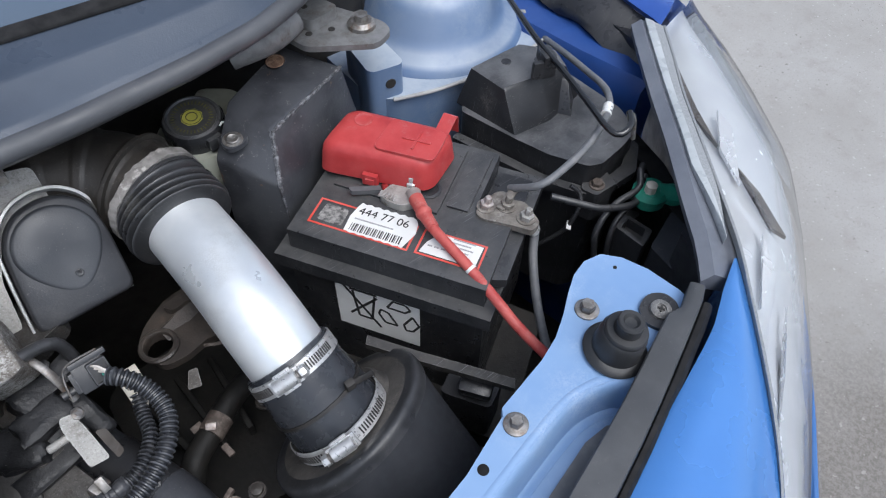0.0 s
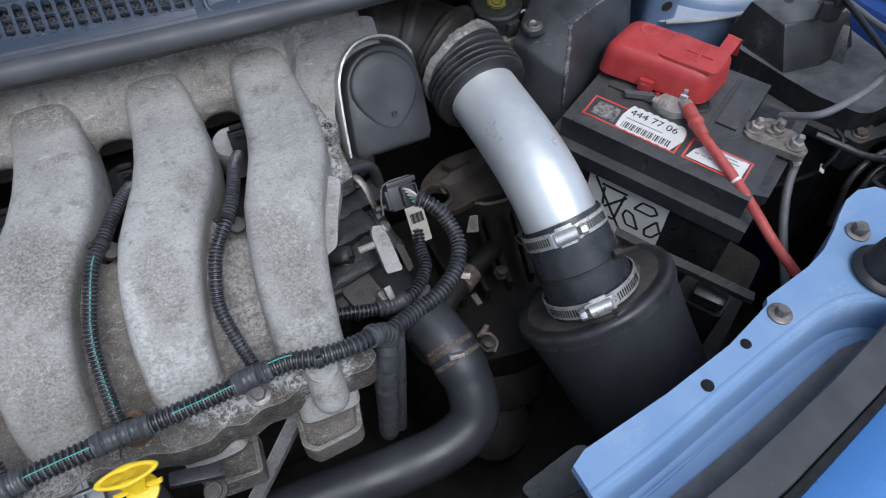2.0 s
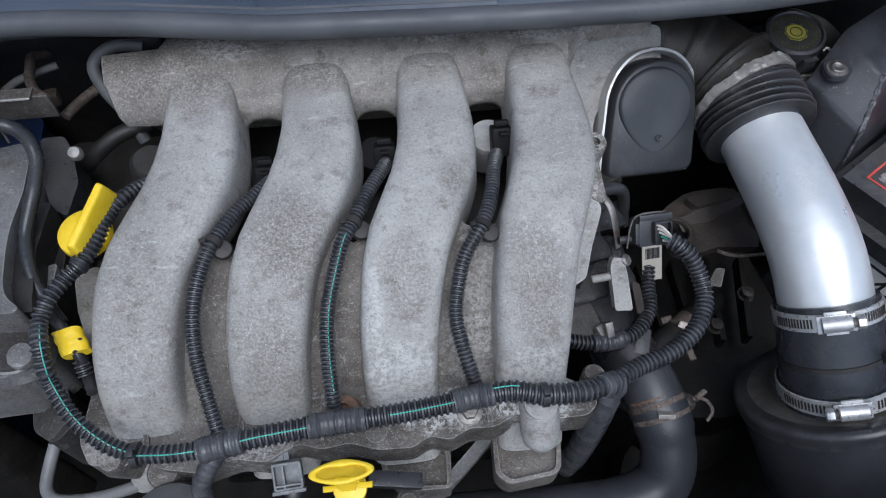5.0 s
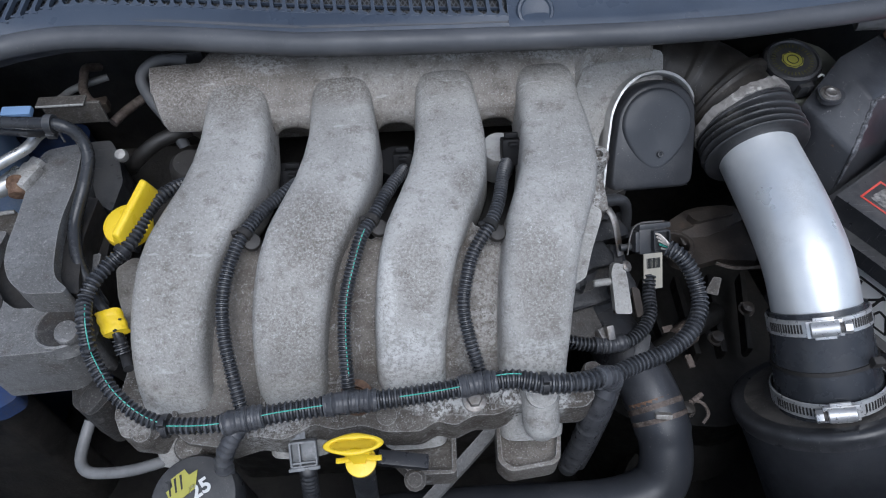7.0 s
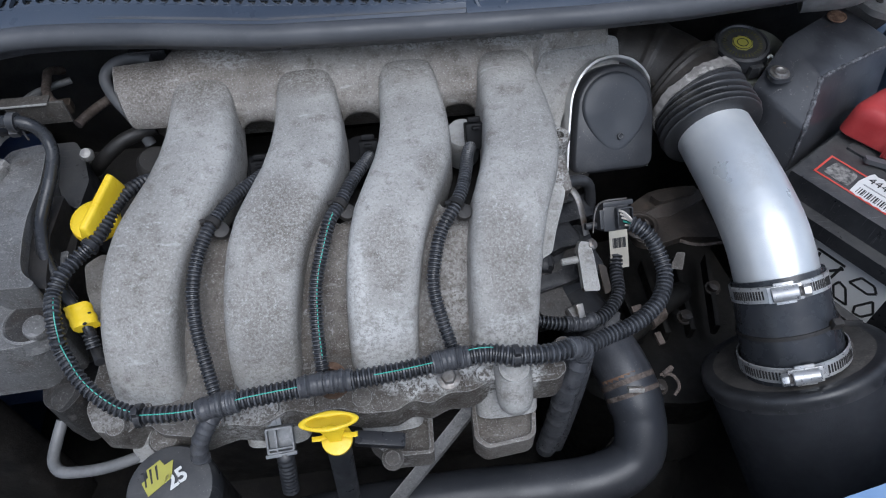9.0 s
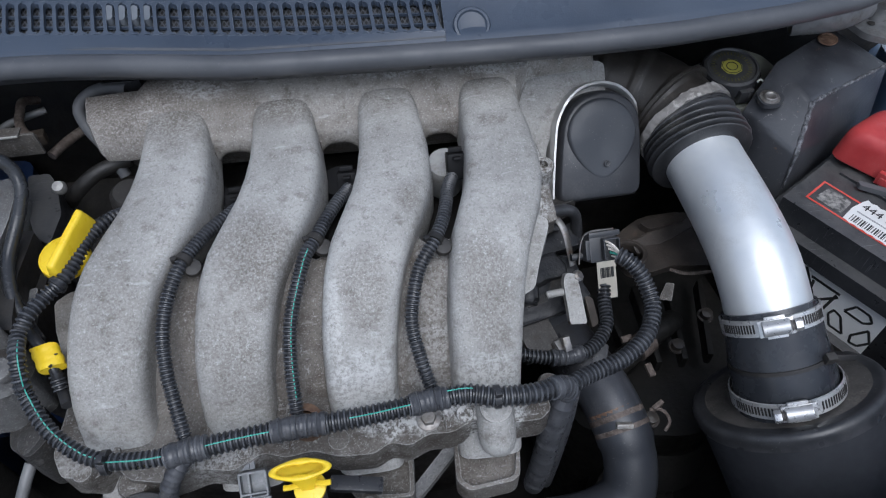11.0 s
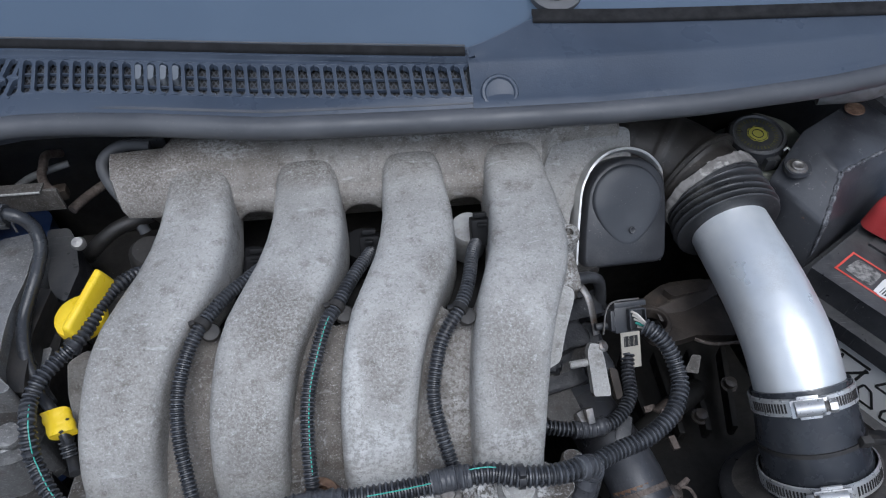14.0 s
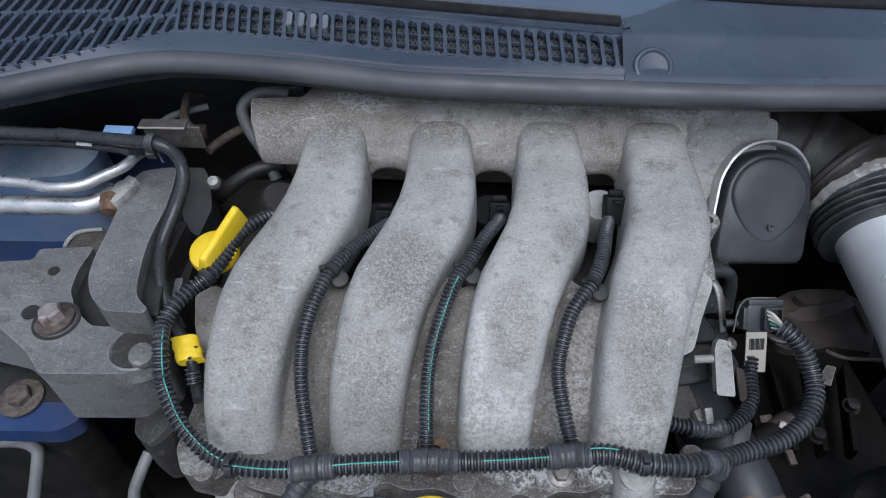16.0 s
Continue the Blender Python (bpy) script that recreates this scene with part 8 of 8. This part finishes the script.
def crumpled():
    """A strip of tape folded flat round the lead, its free ends creased."""
    at, along, wide = Vector((-0.2406, -0.1128, 0.8535)), Vector((0.42, -0.86, -0.26)).normalized(), Vector((0.93, 0.36, 0.05)).normalized()
    out = along.cross(wide)
    out = out if out.z > 0 else -out
    rings = []
    for k in range(9):
        v = -0.0085 + 0.017 * k / 8
        ring = []
        for i in range(16):
            w = 2 * math.pi * i / 16
            u = 0.0086 * math.copysign(abs(math.cos(w)) ** 0.6, math.cos(w)) + 0.0004 * math.sin(k * 1.7)
            h = 0.0046 * math.sin(w) + 0.0004 * math.sin(2.3 * k + 3 * w)
            ring.append(at + along * (v + 0.0016 * math.cos(w + 0.5)) + wide * u + out * h)
        rings.append(ring)
    return loft(rings)


tag = part("tag", crumpled(), YELLOW, tick, "crumpled yellow tape", 50)
for k, (x, y, z) in enumerate([(-0.238, -0.1078, 0.8585), (-0.2356, -0.1215, 0.8585), (-0.2342, -0.1129, 0.8585)]):
    part("print_mark", block((0.0034 - 0.001 * k, 0.0026, 0.0006), pose(x, y, z - 0.0008, -12, 0, 20 + 30 * k), 0.0004), INK, tag)
part("ribbed_end", tube([(-0.2379, -0.1208, 0.845), (-0.2356, -0.1286, 0.839)], 0.0050, 12, rib=(0.003, 0.001)), LOOM, tick)


# ---- engine mount side ----
mount = thing("engine_mount", (-0.29, -0.10, 0.78), "grey cast engine mount bracket with rusty bolts", "engine mount")
part("plate", slab(rounded([(-0.42, -0.046), (-0.374, -0.041), (-0.3743, -0.0303), (-0.3345, -0.0269), (-0.3375, -0.0493), (-0.3355, -0.068), (-0.3255, -0.0845), (-0.3095, -0.0975), (-0.262, -0.0985), (-0.256, -0.118), (-0.2727, -0.1331), (-0.3282, -0.1349), (-0.3427, -0.1198), (-0.374, -0.098), (-0.42, -0.088)], 0.004), 0.80, 0.856, 0.003, segs=3), GREY_CAST, mount)
part("upper_block", slab(rounded([(-0.3108, 0.0306), (-0.2848, 0.0361), (-0.2817, 0.0183), (-0.2795, -0.01), (-0.2815, -0.039), (-0.28, -0.0574), (-0.276, -0.0817), (-0.2722, -0.0915), (-0.2625, -0.1), (-0.2645, -0.1035), (-0.29, -0.1025), (-0.303, -0.091), (-0.3105, -0.076), (-0.313, -0.06), (-0.313, -0.0371), (-0.314, -0.0121), (-0.3157, 0.0117)], 0.006), 0.78, 0.880, 0.0075, segs=4), GREY_CAST, mount, "raised cast block of the bracket", sharp=50)
# groove floor in near-black: the joint's shadow is put into its colour
part("joint_gap", slab(rounded([(-0.338, -0.024), (-0.341, -0.070), (-0.312, -0.101), (-0.258, -0.101), (-0.262, -0.030), (-0.30, -0.010)], 0.004), 0.80, 0.846, 0), BLACK_DEEP, mount, "near-black groove floor round the block, shade in its colour")
part("side_insert", slab(rounded([(-0.279, -0.010), (-0.266, -0.012), (-0.268, -0.050), (-0.2625, -0.088), (-0.2600, -0.0975), (-0.2695, -0.0960), (-0.276, -0.0817), (-0.2805, -0.0574), (-0.282, -0.039)], 0.002), 0.80, 0.869, 0.002), BLACK_DEEP, mount, "grimy black insert beside the block")
part("foot", slab(rounded([(-0.275, -0.055), (-0.262, -0.05), (-0.262, -0.10), (-0.272, -0.098)], 0.004), 0.78, 0.852, 0.004), GREY_CAST, mount, "cast foot beside the block")
part("side_cover", slab(rounded([(-0.262, 0.0), (-0.228, 0.008), (-0.224, -0.07), (-0.24, -0.11), (-0.262, -0.1)], 0.008), 0.72, 0.79, 0.008), BLACK_DEEP, mount, "dark cover beside the bracket")
part("lower_web", joined(slab(rounded([(-0.292, -0.118), (-0.262, -0.120), (-0.248, -0.150), (-0.262, -0.160), (-0.283, -0.146)], 0.006), 0.76, 0.806, 0.006, slope=lambda x, y: 0.5 * (x + 0.27)), lathe([(0, 0), (0.011, 0), (0.010, 0.016), (0.007, 0.018), (0, 0.018)], (-0.262, -0.142, 0.795), (-0.1, -0.4, 1), 18)), ALU_DARK, mount, "dark cast web below")
part("bolt_cup", lathe([(0.0190, -0.012), (0.0185, 0.0008), (0.0172, 0.0016), (0.0160, 0.0004), (0.0140, -0.004), (0.0135, -0.010)], (-0.2725, -0.1140, 0.856), (0, 0.05, 1), 32, True), GREY_CAST, mount, "worn lip of the bolt recess")
# disc level with the plate; the cup's inner shade is put into its tone
part("cup_floor", lathe([(0, 0), (0.0165, 0), (0.0165, 0.0008), (0, 0.0008)], (-0.2725, -0.1140, 0.8558), segs=24), ALU_DARK, mount, "flat dark disc for the shade in the recess")
part("cup_bolt", lathe([(0, 0), (0.0078, 0), (0.0084, 0.0012), (0.0084, 0.0058), (0.0074, 0.0080), (0.005, 0.0090), (0, 0.0092)], (-0.2650, -0.1215, 0.8560), (0.05, -0.2, 1), 28), GREY_CAST, mount, "rounded grey bolt head")
# both holes are black discs on the plate, dark by colour alone
part("hole", lathe([(0, 0), (0.004, 0), (0.004, 0.0006), (0, 0.0006)], (-0.3544, -0.0511, 0.8562), segs=16), BLACK_DEEP, mount)
part("hole", lathe([(0, 0), (0.006, 0), (0.006, 0.0006), (0, 0.0006)], (-0.3545, -0.0878, 0.8562), segs=16), BLACK_DEEP, mount)
part("rear_ear", slab(rounded([(-0.3643, -0.0276), (-0.364, -0.0163), (-0.3614, -0.0058), (-0.3532, -0.0021), (-0.3395, -0.0007), (-0.3275, -0.0226), (-0.3382, -0.0283)], 0.003), 0.842, 0.848, 0.001), GRIME, mount, "thin brown plate behind the bracket")
part("ear_edge", tube([(-0.3616, -0.0221, 0.8495), (-0.3616, -0.0141, 0.8495), (-0.3584, -0.0071, 0.8495), (-0.3509, -0.004, 0.8495), (-0.3399, -0.0027, 0.8495)], 0.0016, 8, 0.003), ALU, mount, "pale worn edge of the thin plate")
part("scratch", block((0.016, 0.0016, 0.0006), pose(-0.3524, -0.0646, 0.8562, 0, 0, -4), 0), ALU_DIRTY_SHADED, mount, "pale scrape on the plate")
hex_bolt("mount_bolt", (-0.3350, -0.0938, 0.8562), RUST_DARK, axis=(-0.12, 0.10, 1), r=0.0080, h=0.0085, washer=0.0132, label="rusty hexagon bolt with a worn washer on the mount", head_material=RUST_PALE)
# no recess here: a flat black ring carries its shade
part("recess", lathe([(0.0135, 0), (0.0158, 0), (0.0156, 0.0005), (0.0135, 0.0005)], (-0.3342, -0.0942, 0.8561), segs=32, hollow=True), BLACK_DEEP, mount, "flat dark ring for the recess round the bolt")
hex_bolt("mount_bolt", (-0.379, -0.116, 0.790), RUST_DARK, r=0.0085, h=0.006, washer=0.0155, label="rusty bolt with a wide washer on the blue rail")
rail = thing("chassis_rail", (-0.40, -0.13, 0.70), "blue painted chassis rail below the engine mount", "chassis rail")
part("rail", slab(rounded([(-0.60, -0.142), (-0.345, -0.140), (-0.331, -0.130), (-0.337, -0.116), (-0.60, -0.116)], 0.006), 0.772, 0.788, 0.004), BLUE_NAVY, rail, "deep blue rail lip")
part("rail_plate", slab(rounded([(-0.60, -0.117), (-0.345, -0.117), (-0.36, -0.085), (-0.60, -0.085)], 0.004), 0.770, 0.789, 0.002), BLACK_DEEP, rail, "grimy dark plate behind the lip")
part("web", slab(rounded([(-0.60, -0.132), (-0.36, -0.130), (-0.35, -0.10), (-0.60, -0.09)], 0.01), 0.55, 0.772, 0.006), BLACK_DEEP, rail, "grimy dark web below")
LINE_GREY = plain("grey_coated_pipe", (0.13, 0.13, 0.13), (0.18, 0.18, 0.178), 0.5, scale=60, dust=(0.08, 0.07, 0.06), dust_at=(0.5, 0.8), bump=0.1)
pt = thing("steel_line", (-0.38, -0.15, 0.70), "grey steel pipe bent downwards beside the rail", "pipe")
part("pipe", tube([(-0.55, -0.131, 0.748), (-0.43, -0.131, 0.75), (-0.395, -0.130, 0.75), (-0.380, -0.134, 0.749), (-0.3745, -0.145, 0.746), (-0.363, -0.20, 0.735), (-0.36, -0.26, 0.72)], 0.0046, 12, 0.005), LINE_GREY, pt)
ac = thing("aircon_pipe", (-0.36, 0.0, 0.87), "bright aluminium refrigerant pipes with copper joint", "pipe")
part("thin_pipe", tube([(-0.52, 0.02, 0.902), (-0.42, -0.002, 0.901), (-0.3739, -0.0071, 0.9), (-0.36, -0.0104, 0.9), (-0.3456, -0.0108, 0.9), (-0.3326, -0.0077, 0.9), (-0.3205, 0.003, 0.9), (-0.3099, 0.0135, 0.9), (-0.3058, 0.0254, 0.9), (-0.302, 0.045, 0.892)], 0.0040, 14, 0.005), CHROME, ac, "thin bright pipe")
part("thick_pipe", tube([(-0.6, -0.01, 0.88), (-0.383, -0.009, 0.88), (-0.3578, -0.0086, 0.88), (-0.338, -0.0078, 0.88), (-0.329, -0.0018, 0.88), (-0.322, 0.0079, 0.88)], 0.0072, 18, 0.006), CHROME, ac, "thick bright pipe")
part("joint", lathe([(0, 0), (0.0066, 0), (0.0078, 0.002), (0.0078, 0.007), (0.0064, 0.0085), (0.0055, 0.014), (0, 0.0142)], (-0.3216, -0.0001, 0.882), (0.10, -1, -0.25), 16), RUST, ac, "copper-brown joint")
part("flange_end", joined(block((0.015, 0.022, 0.012), pose(-0.3162, 0.0013, 0.881, 0, 0, -22), 0.003), block((0.010, 0.012, 0.010), pose(-0.3135, 0.0134, 0.880, 10, 0, -30), 0.002)), ALU, ac, "worn pale pipe flange")
sh = thing("heater_hoses", (-0.3, 0.02, 0.90), "glossy black hose bending down past the engine mount", "hose")
part("hose", tube([(-0.62, 0.03, 0.926), (-0.3739, 0.0184, 0.924), (-0.3535, 0.0186, 0.924), (-0.3321, 0.0164, 0.924), (-0.3107, 0.0135, 0.924), (-0.2897, 0.0113, 0.924), (-0.2768, 0.009, 0.924), (-0.2686, 0.0077, 0.92), (-0.2642, 0.006, 0.911), (-0.2618, -0.0019, 0.902), (-0.265, -0.01, 0.893), (-0.2683, -0.0173, 0.886), (-0.2716, -0.0283, 0.88), (-0.2741, -0.0418, 0.874), (-0.2718, -0.0565, 0.87), (-0.2685, -0.0682, 0.866), (-0.2631, -0.0788, 0.861), (-0.2561, -0.0901, 0.856), (-0.2503, -0.098, 0.853)], 0.0046, 14, 0.005), plain("glossy_black_hose", (0.02, 0.021, 0.023), (0.03, 0.031, 0.034), 0.28, scale=40, bump=0.03), sh)
part("hose", tube([(-0.62, 0.03, 0.913), (-0.3817, 0.0233, 0.913), (-0.3606, 0.0229, 0.913), (-0.3387, 0.0207, 0.913), (-0.3168, 0.0178, 0.913), (-0.3012, 0.0148, 0.913), (-0.292, 0.03, 0.9)], 0.0036, 12, 0.006), BLACK, sh)
part("clip", joined(tube([(-0.284, 0.0101, 0.924), (-0.2786, 0.0096, 0.924)], 0.0068, 14, 0.003), block((0.007, 0.008, 0.006), pose(-0.284, 0.0098, 0.916, 20), 0.0015)), BLACK_DUSTY, sh, "black hose clip")
part("clip_tongue", tube([(-0.2834, 0.0161, 0.91), (-0.2768, 0.0064, 0.91)], 0.0007, 6, 0.003), DULL_STEEL, sh, "thin steel tongue of the clip")
part("white_mark", block((0.0118, 0.0030, 0.0006), pose(-0.3352, 0.0169, 0.9168, 40, 0, -6), 0), PAPER, sh, "white printed mark")
tagged(part("strut_tower_far", slab(rounded([(-0.62, 0.0585), (-0.4346, 0.0602), (-0.410, 0.0625), (-0.3892, 0.0685), (-0.382, 0.090), (-0.390, 0.122), (-0.62, 0.126)], 0.012, 6), 0.55, 0.843, 0.010, segs=4), TOWER_BLUE, sharp=60), "dusty blue strut tower shoulder on the far side", "strut tower", kind="structure")
tagged(part("side_rail_blue", slab(rounded([(-0.60, -0.03), (-0.36, -0.03), (-0.345, 0.03), (-0.36, 0.19), (-0.60, 0.19)], 0.02), 0.60, 0.765, 0.01), BLUE_NAVY), "dark navy inner wing shelf behind the pipes", "inner wing", kind="structure")
vb = thing("vacuum_bracket", (-0.27, 0.045, 0.86), "dull metal bracket behind the engine mount", "bracket")
part("plate", joined(block((0.0362, 0.010, 0.0016), pose(-0.2949, 0.0576, 0.9042), 0.0004), block((0.044, 0.0025, 0.020), pose(-0.2889, 0.0566, 0.8930), 0.0008)), GRIME, vb)
part("bright_edge", block((0.0358, 0.0012, 0.0013), pose(-0.2949, 0.0520, 0.9044), 0.0002), ALU, vb, "bright bare edge of the bracket")
part("blue_tab", block((0.0225, 0.008, 0.005), pose(-0.3301, 0.0548, 0.8985, 12, 0, -2), 0.001), BLUE_SHELF, vb, "bright blue painted tab")
part("knob", lathe([(0, 0), (0.0045, 0), (0.0055, 0.004), (0.004, 0.008), (0, 0.009)], (-0.2590, 0.0345, 0.864), (0.1, -0.5, 1), 18), ZINC, vb, "small round steel knob")
part("face", slab(rounded([(-0.2946, 0.0627), (-0.2776, 0.0629), (-0.2685, 0.0473), (-0.2585, 0.0153), (-0.2608, -0.0145), (-0.2733, -0.006), (-0.2858, 0.0243)], 0.004), 0.80, 0.856, 0.003), BLACK_DUSTY, vb, "dusty dark casting below the knob")
hk = thing("breather_hose", (-0.24, 0.09, 0.88), "grey rubber breather hose hooked onto the plenum end", "hose")
part("hose", tube([(-0.205, 0.098, 0.904), (-0.222, 0.101, 0.905), (-0.236, 0.0985, 0.902), (-0.2435, 0.089, 0.896), (-0.2365, 0.075, 0.886), (-0.224, 0.062, 0.873), (-0.216, 0.052, 0.855)], 0.0047, 14, 0.004), RUBBER_GREY, hk)
part("clip", block((0.03, 0.012, 0.010), pose(-0.208, 0.105, 0.906), 0.002), BLACK, hk, "black hose clip")
bk = thing("rear_pipes", (-0.29, 0.10, 0.84), "brown and black pipes in the dark below the cowl", "pipes")
part("pipe", tube([(-0.2953, 0.135, 0.875), (-0.2993, 0.1208, 0.885), (-0.2976, 0.1058, 0.885), (-0.2955, 0.0944, 0.885), (-0.2881, 0.0811, 0.885), (-0.2786, 0.0726, 0.885)], 0.0036, 12, 0.005), RUST_DARK, bk, "rusty brown pipe")
part("pipe_block", block((0.011, 0.010, 0.010), pose(-0.2787, 0.0791, 0.880, 0, 0, 10), 0.002), BROWN, bk, "brown end block of the pipe")
part("pipe", tube([(-0.3188, 0.0956, 0.875), (-0.3117, 0.1064, 0.875), (-0.3003, 0.1135, 0.875), (-0.2852, 0.1208, 0.875)], 0.0030, 12, 0.005), LINE_GREY, bk, "thin dull pipe")
part("pipe", tube([(-0.2766, 0.0773, 0.862), (-0.2703, 0.089, 0.862), (-0.2614, 0.1011, 0.862), (-0.2498, 0.1135, 0.862)], 0.0040, 12, 0.005), RUST_DARK, bk, "brown pipe running under the plenum")
part("pipe", tube([(-0.27, 0.055, 0.83), (-0.255, 0.045, 0.85), (-0.235, 0.052, 0.862), (-0.21, 0.06, 0.866)], 0.006, 12, 0.005), BLACK_DEEP, bk, "black hose")
part("canister", lathe([(0, 0), (0.016, 0), (0.016, 0.03), (0.013, 0.034), (0, 0.034)], (-0.212, 0.028, 0.83), (0.2, -0.1, 1), 24), BLACK_DEEP, bk, "small dark canister")
ap = thing("lower_line", (-0.25, -0.2, 0.76), "grey bent pipe below the manifold end", "pipe")
part("pipe", tube([(-0.282, -0.145, 0.772), (-0.286, -0.157, 0.766), (-0.287, -0.171, 0.763), (-0.281, -0.180, 0.763), (-0.268, -0.183, 0.764), (-0.245, -0.183, 0.766), (-0.215, -0.178, 0.77)], 0.0042, 12, 0.004), LINE_GREY, ap)

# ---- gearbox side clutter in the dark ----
# near-black: the deep shade low in the bay is put into this colour
SHADE_BLACK = plain("deep_shade_black", (0.006, 0.0056, 0.005), (0.012, 0.011, 0.0095), 0.6, scale=40, dust=(0.03, 0.024, 0.019), dust_at=(0.55, 0.85), bump=0.4, grain=220, spec=0.3)
OILY_PLATE = plain("oily_dark_plate", (0.026, 0.0215, 0.0185), (0.05, 0.041, 0.034), 0.4, scale=40, dust=(0.115, 0.085, 0.064), dust_at=(0.5, 0.8), bump=0.4, grain=260, specks=0.4, worn=(0.14, 0.12, 0.105))
gb = thing("gearbox_bracket", (0.22, -0.02, 0.70), "oily dark metal bracket with a round eye below the intake pipe", "bracket")
part("plate", holed_plate(rounded([(0.183, -0.004), (0.196, 0.012), (0.222, 0.028), (0.262, 0.03), (0.285, 0.005), (0.262, -0.040), (0.236, -0.030), (0.212, -0.036), (0.192, -0.034)], 0.008), (0.198, -0.014), 0.0115, 0.752, 0.760), OILY_PLATE, gb, "dark oily plate with a round eye")
part("rib", slab(rounded([(0.215, 0.016), (0.262, 0.022), (0.258, 0.012), (0.222, 0.006)], 0.004), 0.760, 0.768, 0.003), OILY_PLATE, gb, "raised rib")
part("fold", slab(rounded([(0.2045, 0.0002), (0.2622, 0.0182), (0.2663, 0.0086), (0.2438, -0.0008), (0.2065, -0.0132)], 0.003), 0.758, 0.764, 0.001, slope=lambda x, y: 0.25 * (y - 0.01)), OILY_PLATE, gb, "folded upper lip of the plate")
part("fold_edge", tube([(0.2045, 0.0002, 0.762), (0.2332, 0.0097, 0.762), (0.2622, 0.0182, 0.762), (0.2676, 0.0071, 0.762), (0.2687, -0.0173, 0.762)], 0.0013, 6, 0.004), BROWN, gb, "worn bright edge of the fold")
part("rust_edge", tube([(0.2684, -0.044, 0.762), (0.2414, -0.043, 0.762), (0.2275, -0.0366, 0.762)], 0.0016, 6, 0.004), RUST_DARK, gb, "rusty lower edge of the plate")
part("eye_rim", lathe([(0.0115, 0), (0.0165, 0), (0.0165, 0.0022), (0.0150, 0.0034), (0.0125, 0.0034), (0.0115, 0.002)], (0.198, -0.014, 0.760), segs=36, hollow=True), OILY_PLATE, gb, "raised rim of the eye")
part("pressed_tab", slab(rounded([(-0.008, -0.012), (0.008, -0.010), (0.005, 0.012), (-0.005, 0.010)], 0.002), -0.001, 0.001, 0.0004, pose(0.207, -0.074, 0.785, 40, 10, -20) @ Matrix.Scale(0.66, 4)), GRIME, gb, "grimy grey pressed tab")
gh = thing("gearbox_hose", (0.20, -0.08, 0.69), "dark hose with a rusty spring clip beside the gearbox", "hose")
part("hose", tube([(0.245, -0.045, 0.69), (0.2296, -0.0567, 0.7), (0.2068, -0.0692, 0.7), (0.1907, -0.0804, 0.7), (0.1754, -0.0908, 0.7), (0.165, -0.105, 0.69)], 0.0105, 18, 0.005), SHADE_BLACK, gh)
part("spring_clip", joined(tube([(0.2112, -0.0691, 0.702), (0.1961, -0.0781, 0.702)], 0.0114, 20, 0.003), block((0.010, 0.006, 0.004), pose(0.1901, -0.0675, 0.706, 20, 0, 10), 0.001), block((0.006, 0.012, 0.004), pose(0.2018, -0.1003, 0.704, 10, 0, 10), 0.001)), RUST_DARK, gh, "rusty spring clip")
part("clip_tab", block((0.009, 0.006, 0.003), pose(0.2001, -0.0784, 0.7145, 30, 0, -30), 0.0008), RUST_PALE, gh, "pale tab of the clip")
box2 = thing("gearbox_case", (0.22, -0.06, 0.45), "gearbox casing deep in the bay, near-black with its shade", "gearbox")
part("case", slab(rounded([(0.13, 0.06), (0.32, 0.08), (0.34, -0.08), (0.26, -0.14), (0.14, -0.12)], 0.03), 0.42, 0.635, 0.02), SHADE_BLACK, box2)
part("hump", lathe([(0, 0), (0.06, 0), (0.055, 0.03), (0.03, 0.04), (0, 0.04)], (0.23, -0.10, 0.56), (0.1, -0.5, 1), 32), SHADE_BLACK, box2, "round bell housing")
part("hump", lathe([(0, 0), (0.045, 0), (0.04, 0.02), (0.02, 0.03), (0, 0.03)], (0.20, -0.155, 0.53), (0, -0.3, 1), 28), SHADE_BLACK, box2)
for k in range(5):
    part("rib", block((0.006, 0.09, 0.018), pose(0.17 + 0.03 * k, -0.03, 0.658, 0, 0, 10 - 6 * k), 0.002), SHADE_BLACK, box2, "cast rib")
for k, (x, y, z) in enumerate(((0.16, -0.10, 0.662), (0.25, -0.06, 0.665), (0.29, -0.03, 0.665), (0.205, -0.125, 0.655))):
    part("bolt", lathe([(0, 0), (0.008, 0), (0.008, 0.002), (0.0055, 0.002), (0.0055, 0.008), (0, 0.009)], (x, y, z), (0, -0.1, 1), 12), OILY_PLATE, box2, "oily bolt")
blk = thing("front_duct", (0.2, -0.26, 0.5), "dark plastic ducting in front of the engine", "duct")
part("duct", slab(rounded([(0.0, -0.30), (0.20, -0.30), (0.34, -0.26), (0.34, -0.24), (0.15, -0.24), (0.0, -0.25)], 0.01), 0.45, 0.55, 0.006), BLACK_DEEP, blk)
part("bracket", slab(rounded([(0.155, -0.275), (0.215, -0.262), (0.235, -0.285), (0.17, -0.31)], 0.008), 0.70, 0.722, 0.006), BLACK_DUSTY, blk, "rounded black bracket")
# unseen panel, added to keep light from entering the bay's front
tagged(part("radiator_panel", block((1.0, 0.04, 0.47), pose(-0.05, -0.325, 0.545), 0.006), BLACK_DEEP), "unseen dark panel at the radiator's place, keeping light out", "radiator", kind="structure")
